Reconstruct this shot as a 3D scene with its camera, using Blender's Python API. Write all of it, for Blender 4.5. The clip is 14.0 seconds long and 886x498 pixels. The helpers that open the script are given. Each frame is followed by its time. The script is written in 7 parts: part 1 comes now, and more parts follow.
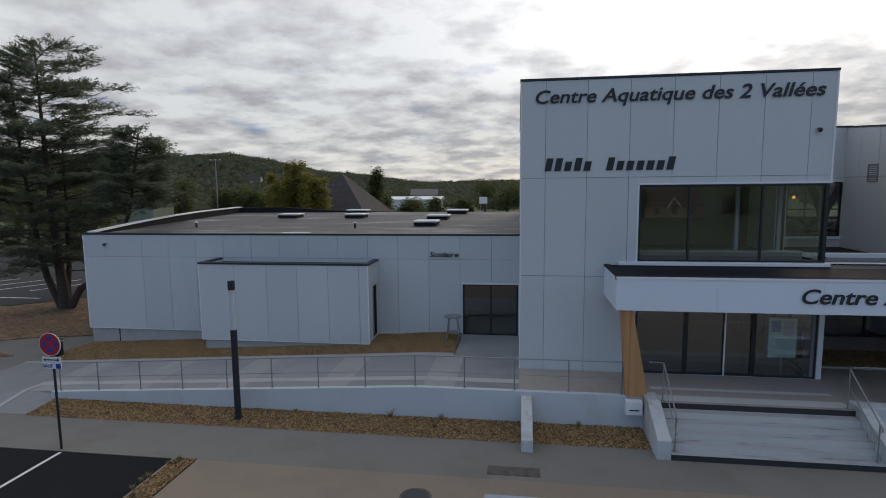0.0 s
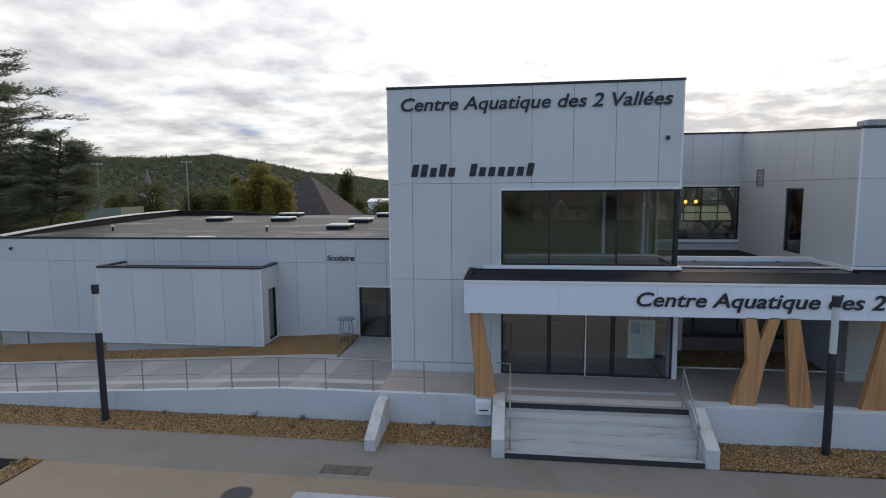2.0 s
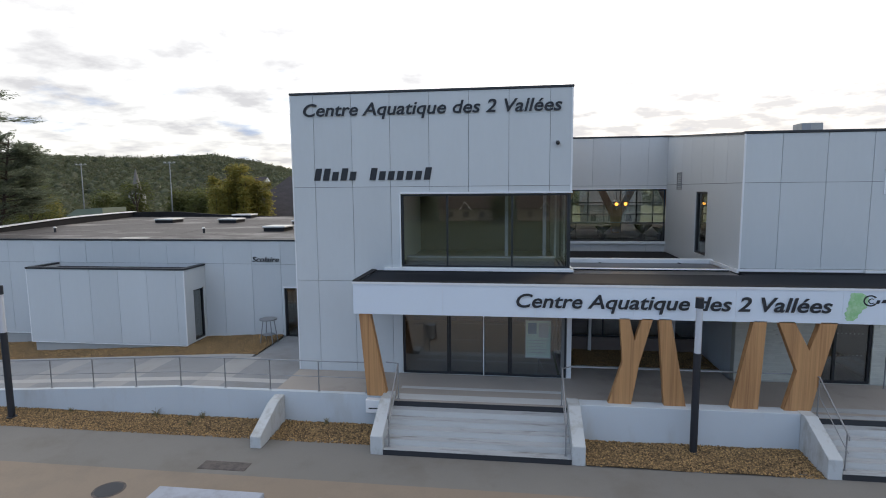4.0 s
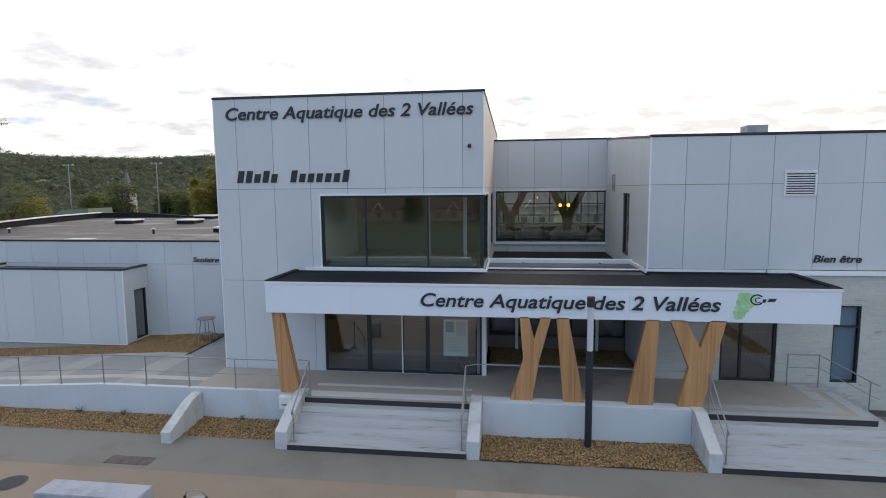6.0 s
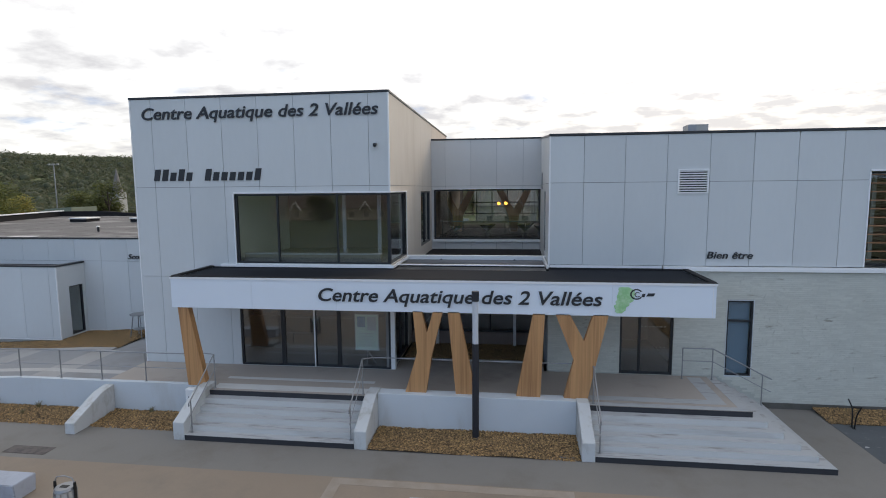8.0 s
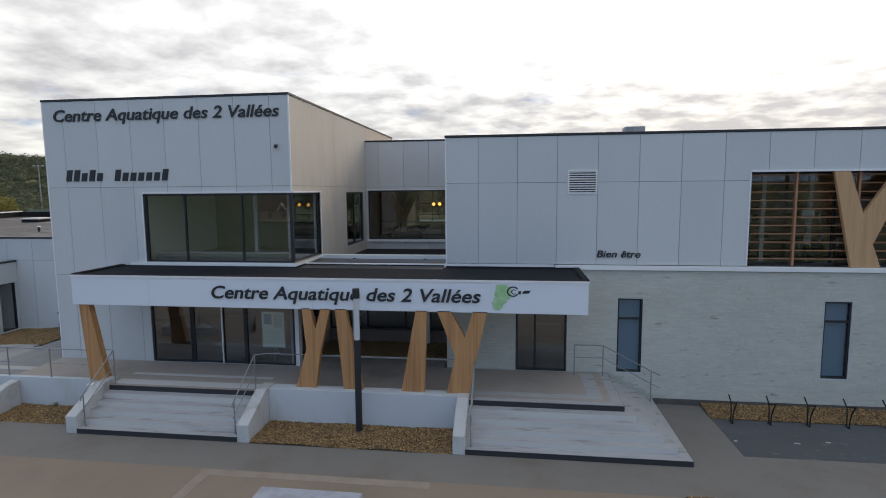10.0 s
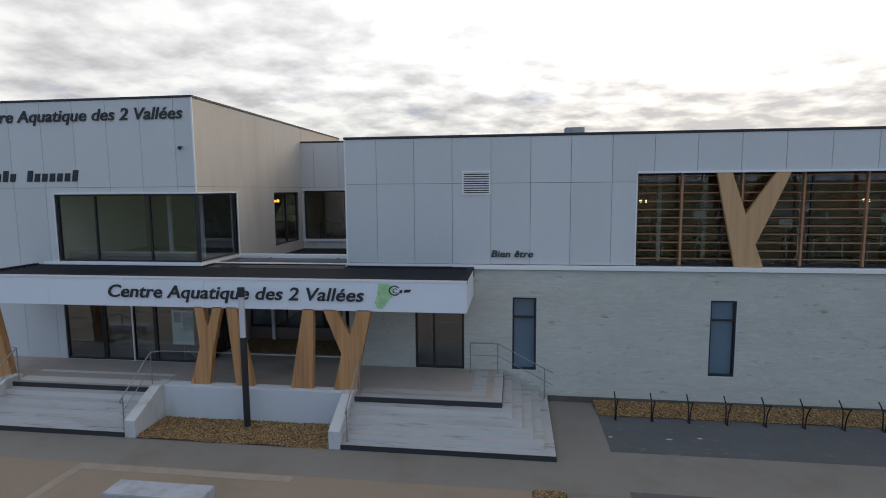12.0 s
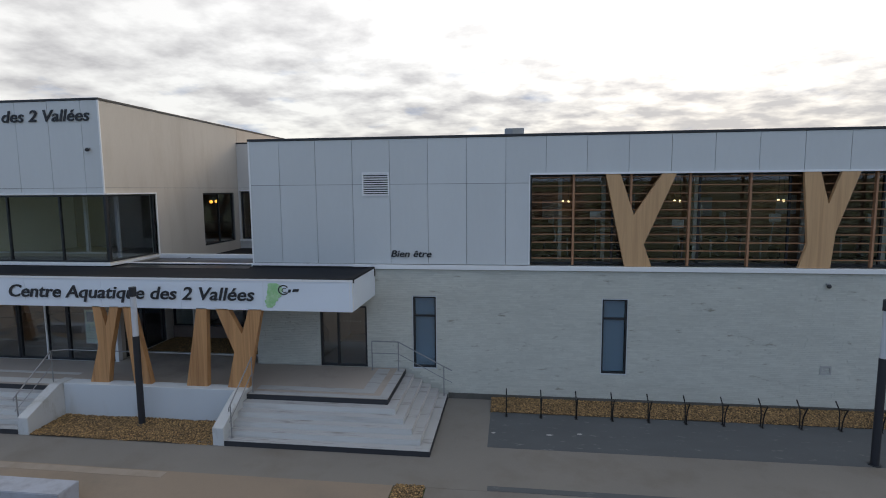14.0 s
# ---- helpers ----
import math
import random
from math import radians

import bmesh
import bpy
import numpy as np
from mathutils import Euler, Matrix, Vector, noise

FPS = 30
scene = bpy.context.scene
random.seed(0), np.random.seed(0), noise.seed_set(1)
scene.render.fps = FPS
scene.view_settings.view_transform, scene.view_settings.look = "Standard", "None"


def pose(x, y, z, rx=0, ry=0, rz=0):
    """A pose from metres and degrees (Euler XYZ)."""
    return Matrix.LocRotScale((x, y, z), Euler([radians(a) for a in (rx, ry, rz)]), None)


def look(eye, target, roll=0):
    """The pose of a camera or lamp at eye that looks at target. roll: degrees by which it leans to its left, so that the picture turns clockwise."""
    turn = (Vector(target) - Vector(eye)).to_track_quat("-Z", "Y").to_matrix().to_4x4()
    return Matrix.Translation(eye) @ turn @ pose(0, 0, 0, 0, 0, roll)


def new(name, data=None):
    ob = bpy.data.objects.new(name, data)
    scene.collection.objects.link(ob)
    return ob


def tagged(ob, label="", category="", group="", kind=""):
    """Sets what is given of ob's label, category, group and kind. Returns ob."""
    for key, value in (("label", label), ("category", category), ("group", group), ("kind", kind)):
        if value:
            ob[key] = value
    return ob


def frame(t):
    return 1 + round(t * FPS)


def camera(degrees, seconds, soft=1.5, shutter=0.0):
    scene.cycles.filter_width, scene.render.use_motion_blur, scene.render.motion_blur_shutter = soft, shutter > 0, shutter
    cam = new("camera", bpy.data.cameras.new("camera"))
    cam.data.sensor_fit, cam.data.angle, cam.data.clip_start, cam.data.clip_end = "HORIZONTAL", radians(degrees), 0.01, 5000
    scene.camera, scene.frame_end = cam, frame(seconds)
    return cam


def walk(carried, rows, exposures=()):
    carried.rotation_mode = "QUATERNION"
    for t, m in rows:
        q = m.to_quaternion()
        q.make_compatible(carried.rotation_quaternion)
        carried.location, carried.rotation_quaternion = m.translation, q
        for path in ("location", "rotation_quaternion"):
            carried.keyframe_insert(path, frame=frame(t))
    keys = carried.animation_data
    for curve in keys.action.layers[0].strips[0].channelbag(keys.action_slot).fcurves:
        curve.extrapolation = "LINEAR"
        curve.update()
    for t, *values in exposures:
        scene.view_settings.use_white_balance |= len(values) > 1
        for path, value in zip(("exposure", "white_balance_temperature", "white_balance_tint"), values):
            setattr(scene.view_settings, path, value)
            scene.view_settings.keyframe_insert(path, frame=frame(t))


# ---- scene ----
cam = camera(78.9, 14.0, soft=1.0)
PATH = [
    (0, (0.184, 0.073, 7.565), (-1.199, 9.912, 6.435), -0.54),
    (0.5, (1.306, 0.145, 7.572), (-0.013, 9.994, 6.450), -0.51),
    (1, (2.452, 0.176, 7.607), (1.182, 10.032, 6.489), -0.55),
    (1.5, (3.524, 0.201, 7.623), (2.259, 10.059, 6.520), -0.51),
    (2, (4.588, 0.231, 7.662), (3.322, 10.089, 6.559), -0.52),
    (2.5, (5.569, 0.248, 7.709), (4.312, 10.106, 6.599), -0.49),
    (3, (6.498, 0.252, 7.731), (5.235, 10.110, 6.621), -0.50),
    (5.5, (10.360, 0.168, 7.784), (9.097, 10.028, 6.695), -0.46),
    (6, (11.128, 0.158, 7.788), (9.860, 10.017, 6.692), -0.50),
    (6.5, (11.898, 0.134, 7.759), (10.635, 9.994, 6.666), -0.50),
    (7, (12.691, 0.101, 7.742), (11.428, 9.961, 6.653), -0.48),
    (7.5, (13.580, 0.102, 7.721), (12.311, 9.960, 6.627), -0.51),
    (8, (14.503, 0.093, 7.721), (13.231, 9.950, 6.609), -0.50),
    (10.5, (19.144, 0.122, 7.621), (17.859, 9.981, 6.549), -0.44),
    (11, (20.098, 0.163, 7.636), (18.802, 10.020, 6.563), -0.45),
    (11.5, (21.027, 0.190, 7.665), (19.721, 10.045, 6.577), -0.46),
    (12, (21.958, 0.229, 7.666), (20.643, 10.082, 6.574), -0.44),
    (12.5, (22.880, 0.268, 7.642), (21.568, 10.122, 6.555), -0.48),
    (13, (23.818, 0.323, 7.718), (22.497, 10.171, 6.592), -0.54),
    (13.5, (24.706, 0.339, 7.718), (23.390, 10.188, 6.601), -0.53),
    (14, (25.499, 0.339, 7.702), (24.229, 10.196, 6.597), -0.47),
]
EXPOSURES = [(0, -1.11, 6300, 10), (1.5, -0.74, 6420, 10), (3, -0.40, 6530, 10), (6.5, -0.15, 6600, 10), (8, -0.27, 6600, 10), (11, -0.67, 6600, 10), (14, -0.69, 6600, 10)]
walk(cam, [(t, look(eye, target, roll)) for t, eye, target, roll in PATH], EXPOSURES)

# ---- world, sun ----
SUN_AZ, SUN_EL = 20.0, 26.0        # degrees clockwise from +y, and above the horizon


def ways(az, el):
    return Vector((math.sin(radians(az)) * math.cos(radians(el)), math.cos(radians(az)) * math.cos(radians(el)), math.sin(radians(el))))


def link(tree, a, b):
    tree.links.new(a, b)


def make_world():
    """An overcast sky: broken cloud sheets, thinner and brighter round the sun."""
    w = bpy.data.worlds.new("sky")
    scene.world = w
    w.use_nodes = True
    t = w.node_tree
    t.nodes.clear()
    N = t.nodes.new
    tc = N("ShaderNodeTexCoord")
    sep = N("ShaderNodeSeparateXYZ")
    link(t, tc.outputs["Generated"], sep.inputs[0])

    def m(op, a, b=None, clamp=False):
        n = N("ShaderNodeMath")
        n.operation, n.use_clamp = op, clamp
        for i, v in enumerate((a, b)):
            if v is None:
                continue
            if isinstance(v, (int, float)):
                n.inputs[i].default_value = v
            else:
                link(t, v, n.inputs[i])
        return n.outputs[0]

    up = m("ADD", m("MAXIMUM", sep.outputs[2], 0.0), 0.17)
    comb = N("ShaderNodeCombineXYZ")
    link(t, m("DIVIDE", sep.outputs[0], up), comb.inputs[0])
    link(t, m("DIVIDE", sep.outputs[1], up), comb.inputs[1])
    noi = N("ShaderNodeTexNoise")
    noi.inputs["Scale"].default_value, noi.inputs["Detail"].default_value = 3.1, 10
    noi.inputs["Roughness"].default_value, noi.inputs["Distortion"].default_value = 0.57, 0.05
    link(t, comb.outputs[0], noi.inputs["Vector"])
    ramp = N("ShaderNodeMapRange")
    ramp.inputs["From Min"].default_value, ramp.inputs["From Max"].default_value = 0.40, 0.66
    ramp.inputs["To Max"].default_value = 0.88
    link(t, noi.outputs["Fac"], ramp.inputs["Value"])
    dot = N("ShaderNodeVectorMath")
    dot.operation = "DOT_PRODUCT"
    dot.inputs[1].default_value = ways(SUN_AZ, SUN_EL)
    link(t, tc.outputs["Generated"], dot.inputs[0])
    near = m("POWER", m("MAXIMUM", dot.outputs["Value"], 0.0), 7.0)
    sunward = near
    glow = m("POWER", m("MAXIMUM", dot.outputs["Value"], 0.0), 60.0)
    low = N("ShaderNodeMapRange")
    low.interpolation_type = "SMOOTHSTEP"
    low.inputs["From Min"].default_value, low.inputs["From Max"].default_value = 0.10, 0.27
    low.inputs["To Min"].default_value, low.inputs["To Max"].default_value = 0.05, 1.0
    link(t, sep.outputs[2], low.inputs["Value"])
    near = m("MULTIPLY", near, low.outputs[0])
    # Thickness: patchy, thin towards the sun, long banks low over the horizon.
    bank = m("MULTIPLY", m("SUBTRACT", 1.0, low.outputs[0]), m("ADD", 0.17, m("MULTIPLY", sunward, 0.55)))
    thick = m("SUBTRACT", m("ADD", ramp.outputs[0], bank), m("MULTIPLY", near, 0.64), True)
    mix = N("ShaderNodeMix")
    mix.data_type = "RGBA"
    link(t, thick, mix.inputs["Factor"])
    mix.inputs["A"].default_value = (1.27, 1.24, 1.19, 1)
    mix.inputs["B"].default_value = (0.745, 0.74, 0.765, 1)
    # Small breaks in the cover.
    gaps = N("ShaderNodeTexNoise")
    gaps.inputs["Scale"].default_value, gaps.inputs["Detail"].default_value = 2.6, 6
    link(t, comb.outputs[0], gaps.inputs["Vector"])
    hole = N("ShaderNodeMapRange")
    hole.inputs["From Min"].default_value, hole.inputs["From Max"].default_value = 0.60, 0.72
    link(t, gaps.outputs["Fac"], hole.inputs["Value"])
    broken = N("ShaderNodeMix")
    broken.data_type = "RGBA"
    link(t, m("MULTIPLY", hole.outputs[0], m("SUBTRACT", 0.85, near, True)), broken.inputs["Factor"])
    link(t, mix.outputs["Result"], broken.inputs["A"])
    broken.inputs["B"].default_value = (0.44, 0.54, 0.76, 1)
    # Away from the sun the cover is thinner and the blue above it shows through.
    far = N("ShaderNodeMapRange")
    far.inputs["From Min"].default_value, far.inputs["From Max"].default_value = -0.6, 0.42
    link(t, dot.outputs["Value"], far.inputs["Value"])
    blue = N("ShaderNodeMix")
    blue.data_type = "RGBA"
    blue.inputs["A"].default_value = (0.415, 0.615, 0.965, 1)
    blue.inputs["B"].default_value = (1.0, 1.0, 1.0, 1)
    link(t, far.outputs[0], blue.inputs["Factor"])
    tone = N("ShaderNodeMix")
    tone.data_type, tone.blend_type = "RGBA", "MULTIPLY"
    tone.inputs["Factor"].default_value = 1.0
    link(t, broken.outputs["Result"], tone.inputs["A"])
    link(t, blue.outputs["Result"], tone.inputs["B"])
    sky = N("ShaderNodeTexSky")
    sky.sky_type, sky.sun_disc = "NISHITA", False
    sky.sun_elevation, sky.sun_rotation = radians(SUN_EL), radians(SUN_AZ)
    gain = m("ADD", m("ADD", 1.12, m("MULTIPLY", near, 0.5)), m("MULTIPLY", glow, 1.0))
    bg1, bg2, add = N("ShaderNodeBackground"), N("ShaderNodeBackground"), N("ShaderNodeAddShader")
    veil = N("ShaderNodeMix")
    veil.data_type, veil.blend_type = "RGBA", "MULTIPLY"
    veil.inputs["Factor"].default_value = 1.0
    link(t, sky.outputs[0], veil.inputs["A"])
    link(t, m("SUBTRACT", 0.9, m("MULTIPLY", thick, 0.75)), veil.inputs["B"])
    link(t, veil.outputs["Result"], bg1.inputs["Color"])
    bg1.inputs["Strength"].default_value = 0.05
    link(t, tone.outputs["Result"], bg2.inputs["Color"])
    link(t, gain, bg2.inputs["Strength"])
    link(t, bg1.outputs[0], add.inputs[0])
    link(t, bg2.outputs[0], add.inputs[1])
    out = N("ShaderNodeOutputWorld")
    link(t, add.outputs[0], out.inputs["Surface"])


make_world()
sun = new("sun", bpy.data.lights.new("sun", "SUN"))
sun.data.energy, sun.data.angle, sun.data.color = 1.1, radians(14), (1.0, 0.76, 0.50)
sun.matrix_world = look(ways(SUN_AZ, SUN_EL) * 100, (0, 0, 0))


# ---- materials ----
def material(name, color, rough=0.6, metal=0.0, var=0.12, scale=3.0, fine=40.0, bump=0.15, dist=0.004, rand=0.0, island=0.0, stain=None, stain_at=(0.55, 0.75), stain_scale=0.6, stretch=(1, 1, 1), spec=0.5, tint=None, through_light=0.0, cells=0.0, cell_size=0.07, stain_detail=7):
    """A surface with colour variation at two scales and a fine relief; rand and island vary it from piece to piece."""
    mt = bpy.data.materials.new(name)
    mt.use_nodes = True
    t = mt.node_tree
    b = t.nodes["Principled BSDF"]
    N = t.nodes.new
    tc, mp = N("ShaderNodeTexCoord"), N("ShaderNodeMapping")
    mp.inputs["Scale"].default_value = stretch
    geo = N("ShaderNodeNewGeometry")
    link(t, geo.outputs["Position"], mp.inputs["Vector"])
    n1, n2 = N("ShaderNodeTexNoise"), N("ShaderNodeTexNoise")
    n1.inputs["Scale"].default_value, n1.inputs["Detail"].default_value = scale, 5
    n2.inputs["Scale"].default_value, n2.inputs["Detail"].default_value = fine, 4
    for n in (n1, n2):
        link(t, mp.outputs[0], n.inputs["Vector"])

    def mth(op, a, c):
        n = N("ShaderNodeMath")
        n.operation = op
        for i, v in enumerate((a, c)):
            if isinstance(v, (int, float)):
                n.inputs[i].default_value = v
            else:
                link(t, v, n.inputs[i])
        return n.outputs[0]

    v = mth("ADD", mth("MULTIPLY", mth("SUBTRACT", n1.outputs["Fac"], 0.5), 2 * var), mth("MULTIPLY", mth("SUBTRACT", n2.outputs["Fac"], 0.5), 1.4 * var))
    if rand:
        oi = N("ShaderNodeObjectInfo")
        v = mth("ADD", v, mth("MULTIPLY", mth("SUBTRACT", oi.outputs["Random"], 0.5), 2 * rand))
    if island:
        v = mth("ADD", v, mth("MULTIPLY", mth("SUBTRACT", geo.outputs["Random Per Island"], 0.5), 2 * island))
    if cells:
        # One tone a stone.
        vo, sp = N("ShaderNodeTexVoronoi"), N("ShaderNodeSeparateColor")
        vo.inputs["Scale"].default_value = 1 / cell_size
        link(t, geo.outputs["Position"], vo.inputs["Vector"])
        link(t, vo.outputs["Color"], sp.inputs[0])
        v = mth("ADD", v, mth("MULTIPLY", mth("SUBTRACT", sp.outputs[0], 0.5), 2 * cells))
    base = N("ShaderNodeMix")
    base.data_type = "RGBA"
    base.inputs["A"].default_value = (*color, 1)
    if tint:
        base.inputs["B"].default_value = (*tint, 1)
        link(t, sp.outputs[1] if cells else geo.outputs["Random Per Island"] if island else n1.outputs["Fac"], base.inputs["Factor"])
    else:
        base.inputs["Factor"].default_value = 0
    col = base.outputs["Result"]
    if stain:
        n3 = N("ShaderNodeTexNoise")
        n3.inputs["Scale"].default_value, n3.inputs["Detail"].default_value = stain_scale, stain_detail
        n3.inputs["Roughness"].default_value = 0.65
        link(t, mp.outputs[0], n3.inputs["Vector"])
        mr = N("ShaderNodeMapRange")
        mr.inputs["From Min"].default_value, mr.inputs["From Max"].default_value = stain_at
        link(t, n3.outputs["Fac"], mr.inputs["Value"])
        mx = N("ShaderNodeMix")
        mx.data_type = "RGBA"
        link(t, mr.outputs[0], mx.inputs["Factor"])
        link(t, col, mx.inputs["A"])
        mx.inputs["B"].default_value = (*stain, 1)
        col = mx.outputs["Result"]
    hsv = N("ShaderNodeHueSaturation")
    link(t, col, hsv.inputs["Color"])
    link(t, mth("ADD", v, 1.0), hsv.inputs["Value"])
    link(t, hsv.outputs[0], b.inputs["Base Color"])
    b.inputs["Roughness"].default_value, b.inputs["Metallic"].default_value = rough, metal
    b.inputs["Specular IOR Level"].default_value = spec
    if bump:
        bp = N("ShaderNodeBump")
        bp.inputs["Strength"].default_value, bp.inputs["Distance"].default_value = bump, dist
        link(t, n2.outputs["Fac"], bp.inputs["Height"])
        link(t, bp.outputs[0], b.inputs["Normal"])
    if through_light:
        # Thin leaves let some light through.
        tl, mx2 = N("ShaderNodeBsdfTranslucent"), N("ShaderNodeMixShader")
        link(t, hsv.outputs[0], tl.inputs["Color"])
        mx2.inputs[0].default_value = through_light
        link(t, b.outputs[0], mx2.inputs[1])
        link(t, tl.outputs[0], mx2.inputs[2])
        link(t, mx2.outputs[0], t.nodes["Material Output"].inputs["Surface"])
    return mt


def glass(name, tint, face_on=0.055):
    """Thin glass: clear seen face on, more and more of a mirror at a slant."""
    mt = bpy.data.materials.new(name)
    mt.use_nodes = True
    t = mt.node_tree
    t.nodes.clear()
    N = t.nodes.new
    tr, gl, lw, pw, ml, mx, out = N("ShaderNodeBsdfTransparent"), N("ShaderNodeBsdfGlossy"), N("ShaderNodeLayerWeight"), N("ShaderNodeMath"), N("ShaderNodeMath"), N("ShaderNodeMixShader"), N("ShaderNodeOutputMaterial")
    tr.inputs["Color"].default_value = (*tint, 1)
    gl.inputs["Roughness"].default_value = 0.015
    gl.inputs["Color"].default_value = (0.95, 0.97, 0.97, 1)
    lw.inputs["Blend"].default_value = 0.5
    pw.operation = "POWER"
    link(t, lw.outputs["Facing"], pw.inputs[0])
    pw.inputs[1].default_value = 4.5
    ml.operation = "MULTIPLY_ADD"
    link(t, pw.outputs[0], ml.inputs[0])
    ml.inputs[1].default_value, ml.inputs[2].default_value = 0.9 - face_on, face_on
    link(t, ml.outputs[0], mx.inputs[0])
    link(t, tr.outputs[0], mx.inputs[1])
    link(t, gl.outputs[0], mx.inputs[2])
    link(t, mx.outputs[0], out.inputs["Surface"])
    return mt


def glowing(name, color, strength):
    mt = bpy.data.materials.new(name)
    mt.use_nodes = True
    b = mt.node_tree.nodes["Principled BSDF"]
    b.inputs["Base Color"].default_value = (*color, 1)
    b.inputs["Emission Color"].default_value = (*color, 1)
    b.inputs["Emission Strength"].default_value = strength
    return mt


# The whites PANEL, FASCIA and RENDERED hold some of the sky's blue cast.
PANEL = material("white_panel", (0.588, 0.612, 0.622), 0.45, var=0.034, scale=0.9, fine=9, bump=0.03, rand=0.03, stretch=(1, 1, 0.25))
# PANEL again, with the warm bounced light of the recess in its colour.
PANEL_WARM_LIT = material("warm_lit_white_panel", (0.605, 0.598, 0.585), 0.45, var=0.034, scale=0.9, fine=9, bump=0.03, rand=0.03, stretch=(1, 1, 0.25))
# The tall block's side, warmer in tone than its front.
CREAM_SIDE = material("cream_side", (0.545, 0.505, 0.455), 0.75, var=0.06, scale=0.6, fine=30, bump=0.08, stain=(0.47, 0.425, 0.37), stain_at=(0.48, 0.75), stain_scale=0.9, stretch=(1, 1, 0.22))
PANEL_BACK = material("panel_backing", (0.20, 0.205, 0.21), 0.8, var=0.1)
TRIM = material("white_metal_trim", (0.80, 0.81, 0.82), 0.35, var=0.03, bump=0.02)
FASCIA = material("white_fascia_sheet", (0.725, 0.785, 0.86), 0.4, var=0.02, scale=0.8, bump=0.02)
COPING = material("anthracite_metal", (0.035, 0.037, 0.042), 0.45, 0.3, var=0.12, scale=2, bump=0.04)
DARKFRAME = material("dark_aluminium", (0.032, 0.034, 0.038), 0.4, 0.3, var=0.1, bump=0.03)
# Pale stain: real blotches, plus the wet roof's glints put into the colour.
MEMBRANE = material("roof_membrane", (0.085, 0.080, 0.080), 0.62, var=0.30, scale=0.5, fine=9, bump=0.25, dist=0.01, spec=0.3, stain=(0.25, 0.24, 0.235), stain_at=(0.50, 0.63), stain_scale=0.33, stretch=(0.5, 1.3, 1))
BLACKROOF = material("black_bitumen", (0.021, 0.021, 0.023), 0.85, spec=0.2, var=0.3, scale=0.8, fine=14, bump=0.25, dist=0.008)
WOOD = material("glulam_wood", (0.49, 0.262, 0.112), 0.55, var=0.24, scale=2.4, fine=11, bump=0.12, stretch=(6, 6, 0.10), stain=(0.30, 0.145, 0.06), stain_at=(0.47, 0.70), stain_scale=1.6)
WOOD_PALE = material("pale_larch", (0.55, 0.34, 0.175), 0.6, var=0.15, scale=2.4, fine=11, bump=0.12, stretch=(5, 5, 0.14), stain=(0.43, 0.255, 0.125), stain_at=(0.5, 0.75), stain_scale=1.6)
SLAT = material("red_brown_slat", (0.36, 0.185, 0.10), 0.55, var=0.16, scale=2, fine=20, bump=0.1, rand=0.12, stretch=(0.6, 5, 5))
RENDERED = material("white_rendered_wall", (0.545, 0.585, 0.62), 0.8, var=0.05, scale=0.8, fine=60, bump=0.2, dist=0.003, stain=(0.45, 0.45, 0.435), stain_at=(0.52, 0.80), stain_scale=0.9, stretch=(1, 1, 0.35))
RENDERED_WORN = material("weathered_rendered_wall", (0.53, 0.545, 0.55), 0.82, var=0.06, scale=1.2, fine=60, bump=0.25, dist=0.003, stain=(0.33, 0.315, 0.275), stain_at=(0.50, 0.70), stain_scale=1.6, stretch=(1, 1, 0.45))
STEP = material("pale_concrete_step", (0.55, 0.55, 0.54), 0.75, var=0.07, scale=0.9, fine=45, bump=0.2, stain=(0.41, 0.395, 0.38), stain_at=(0.52, 0.76), stain_scale=1.2, stain_detail=3, stretch=(0.28, 1.5, 1.5))
# Toned darker and bluer than STEP to offset skylight on tops; streaks are grime.
STEP_TREAD = material("light_evened_concrete", (0.395, 0.405, 0.415), 0.8, var=0.08, scale=0.9, fine=45, bump=0.2, stain=(0.20, 0.19, 0.18), stain_at=(0.54, 0.74), stain_scale=1.9, stain_detail=3, stretch=(0.42, 2.2, 1.5))
STRIP = material("charcoal_riser", (0.028, 0.030, 0.036), 0.6, var=0.12, bump=0.05)
LANDING = material("buff_concrete_landing", (0.375, 0.33, 0.29), 0.75, var=0.10, scale=0.6, fine=40, bump=0.15, stain=(0.25, 0.22, 0.19), stain_at=(0.5, 0.75), stain_scale=0.5)
PAVE_GREY = material("grey_concrete_paving", (0.195, 0.184, 0.168), 0.78, var=0.13, scale=0.35, fine=35, bump=0.2, stain=(0.165, 0.148, 0.128), stain_at=(0.5, 0.72), stain_scale=0.5)
PAVE_TAN = material("buff_stabilised_paving", (0.262, 0.208, 0.158), 0.82, var=0.12, scale=0.3, fine=35, bump=0.25, stain=(0.215, 0.178, 0.14), stain_at=(0.48, 0.72), stain_scale=0.5)
PAVE_PALE = material("pale_paving_band", (0.315, 0.268, 0.222), 0.8, var=0.08, scale=0.6, fine=35, bump=0.2, stain=(0.27, 0.222, 0.175), stain_at=(0.42, 0.62), stain_scale=1.1)
RAMP_DARK = material("grey_ramp_slab", (0.265, 0.27, 0.278), 0.7, var=0.12, scale=0.7, fine=30, bump=0.15, rand=0.06, stain=(0.21, 0.205, 0.205), stain_at=(0.5, 0.75), stain_scale=0.6)
RAMP_PALE = material("pale_ramp_band", (0.335, 0.328, 0.322), 0.72, var=0.08, scale=0.7, fine=30, bump=0.15, stain=(0.275, 0.262, 0.25), stain_at=(0.5, 0.75), stain_scale=0.6)
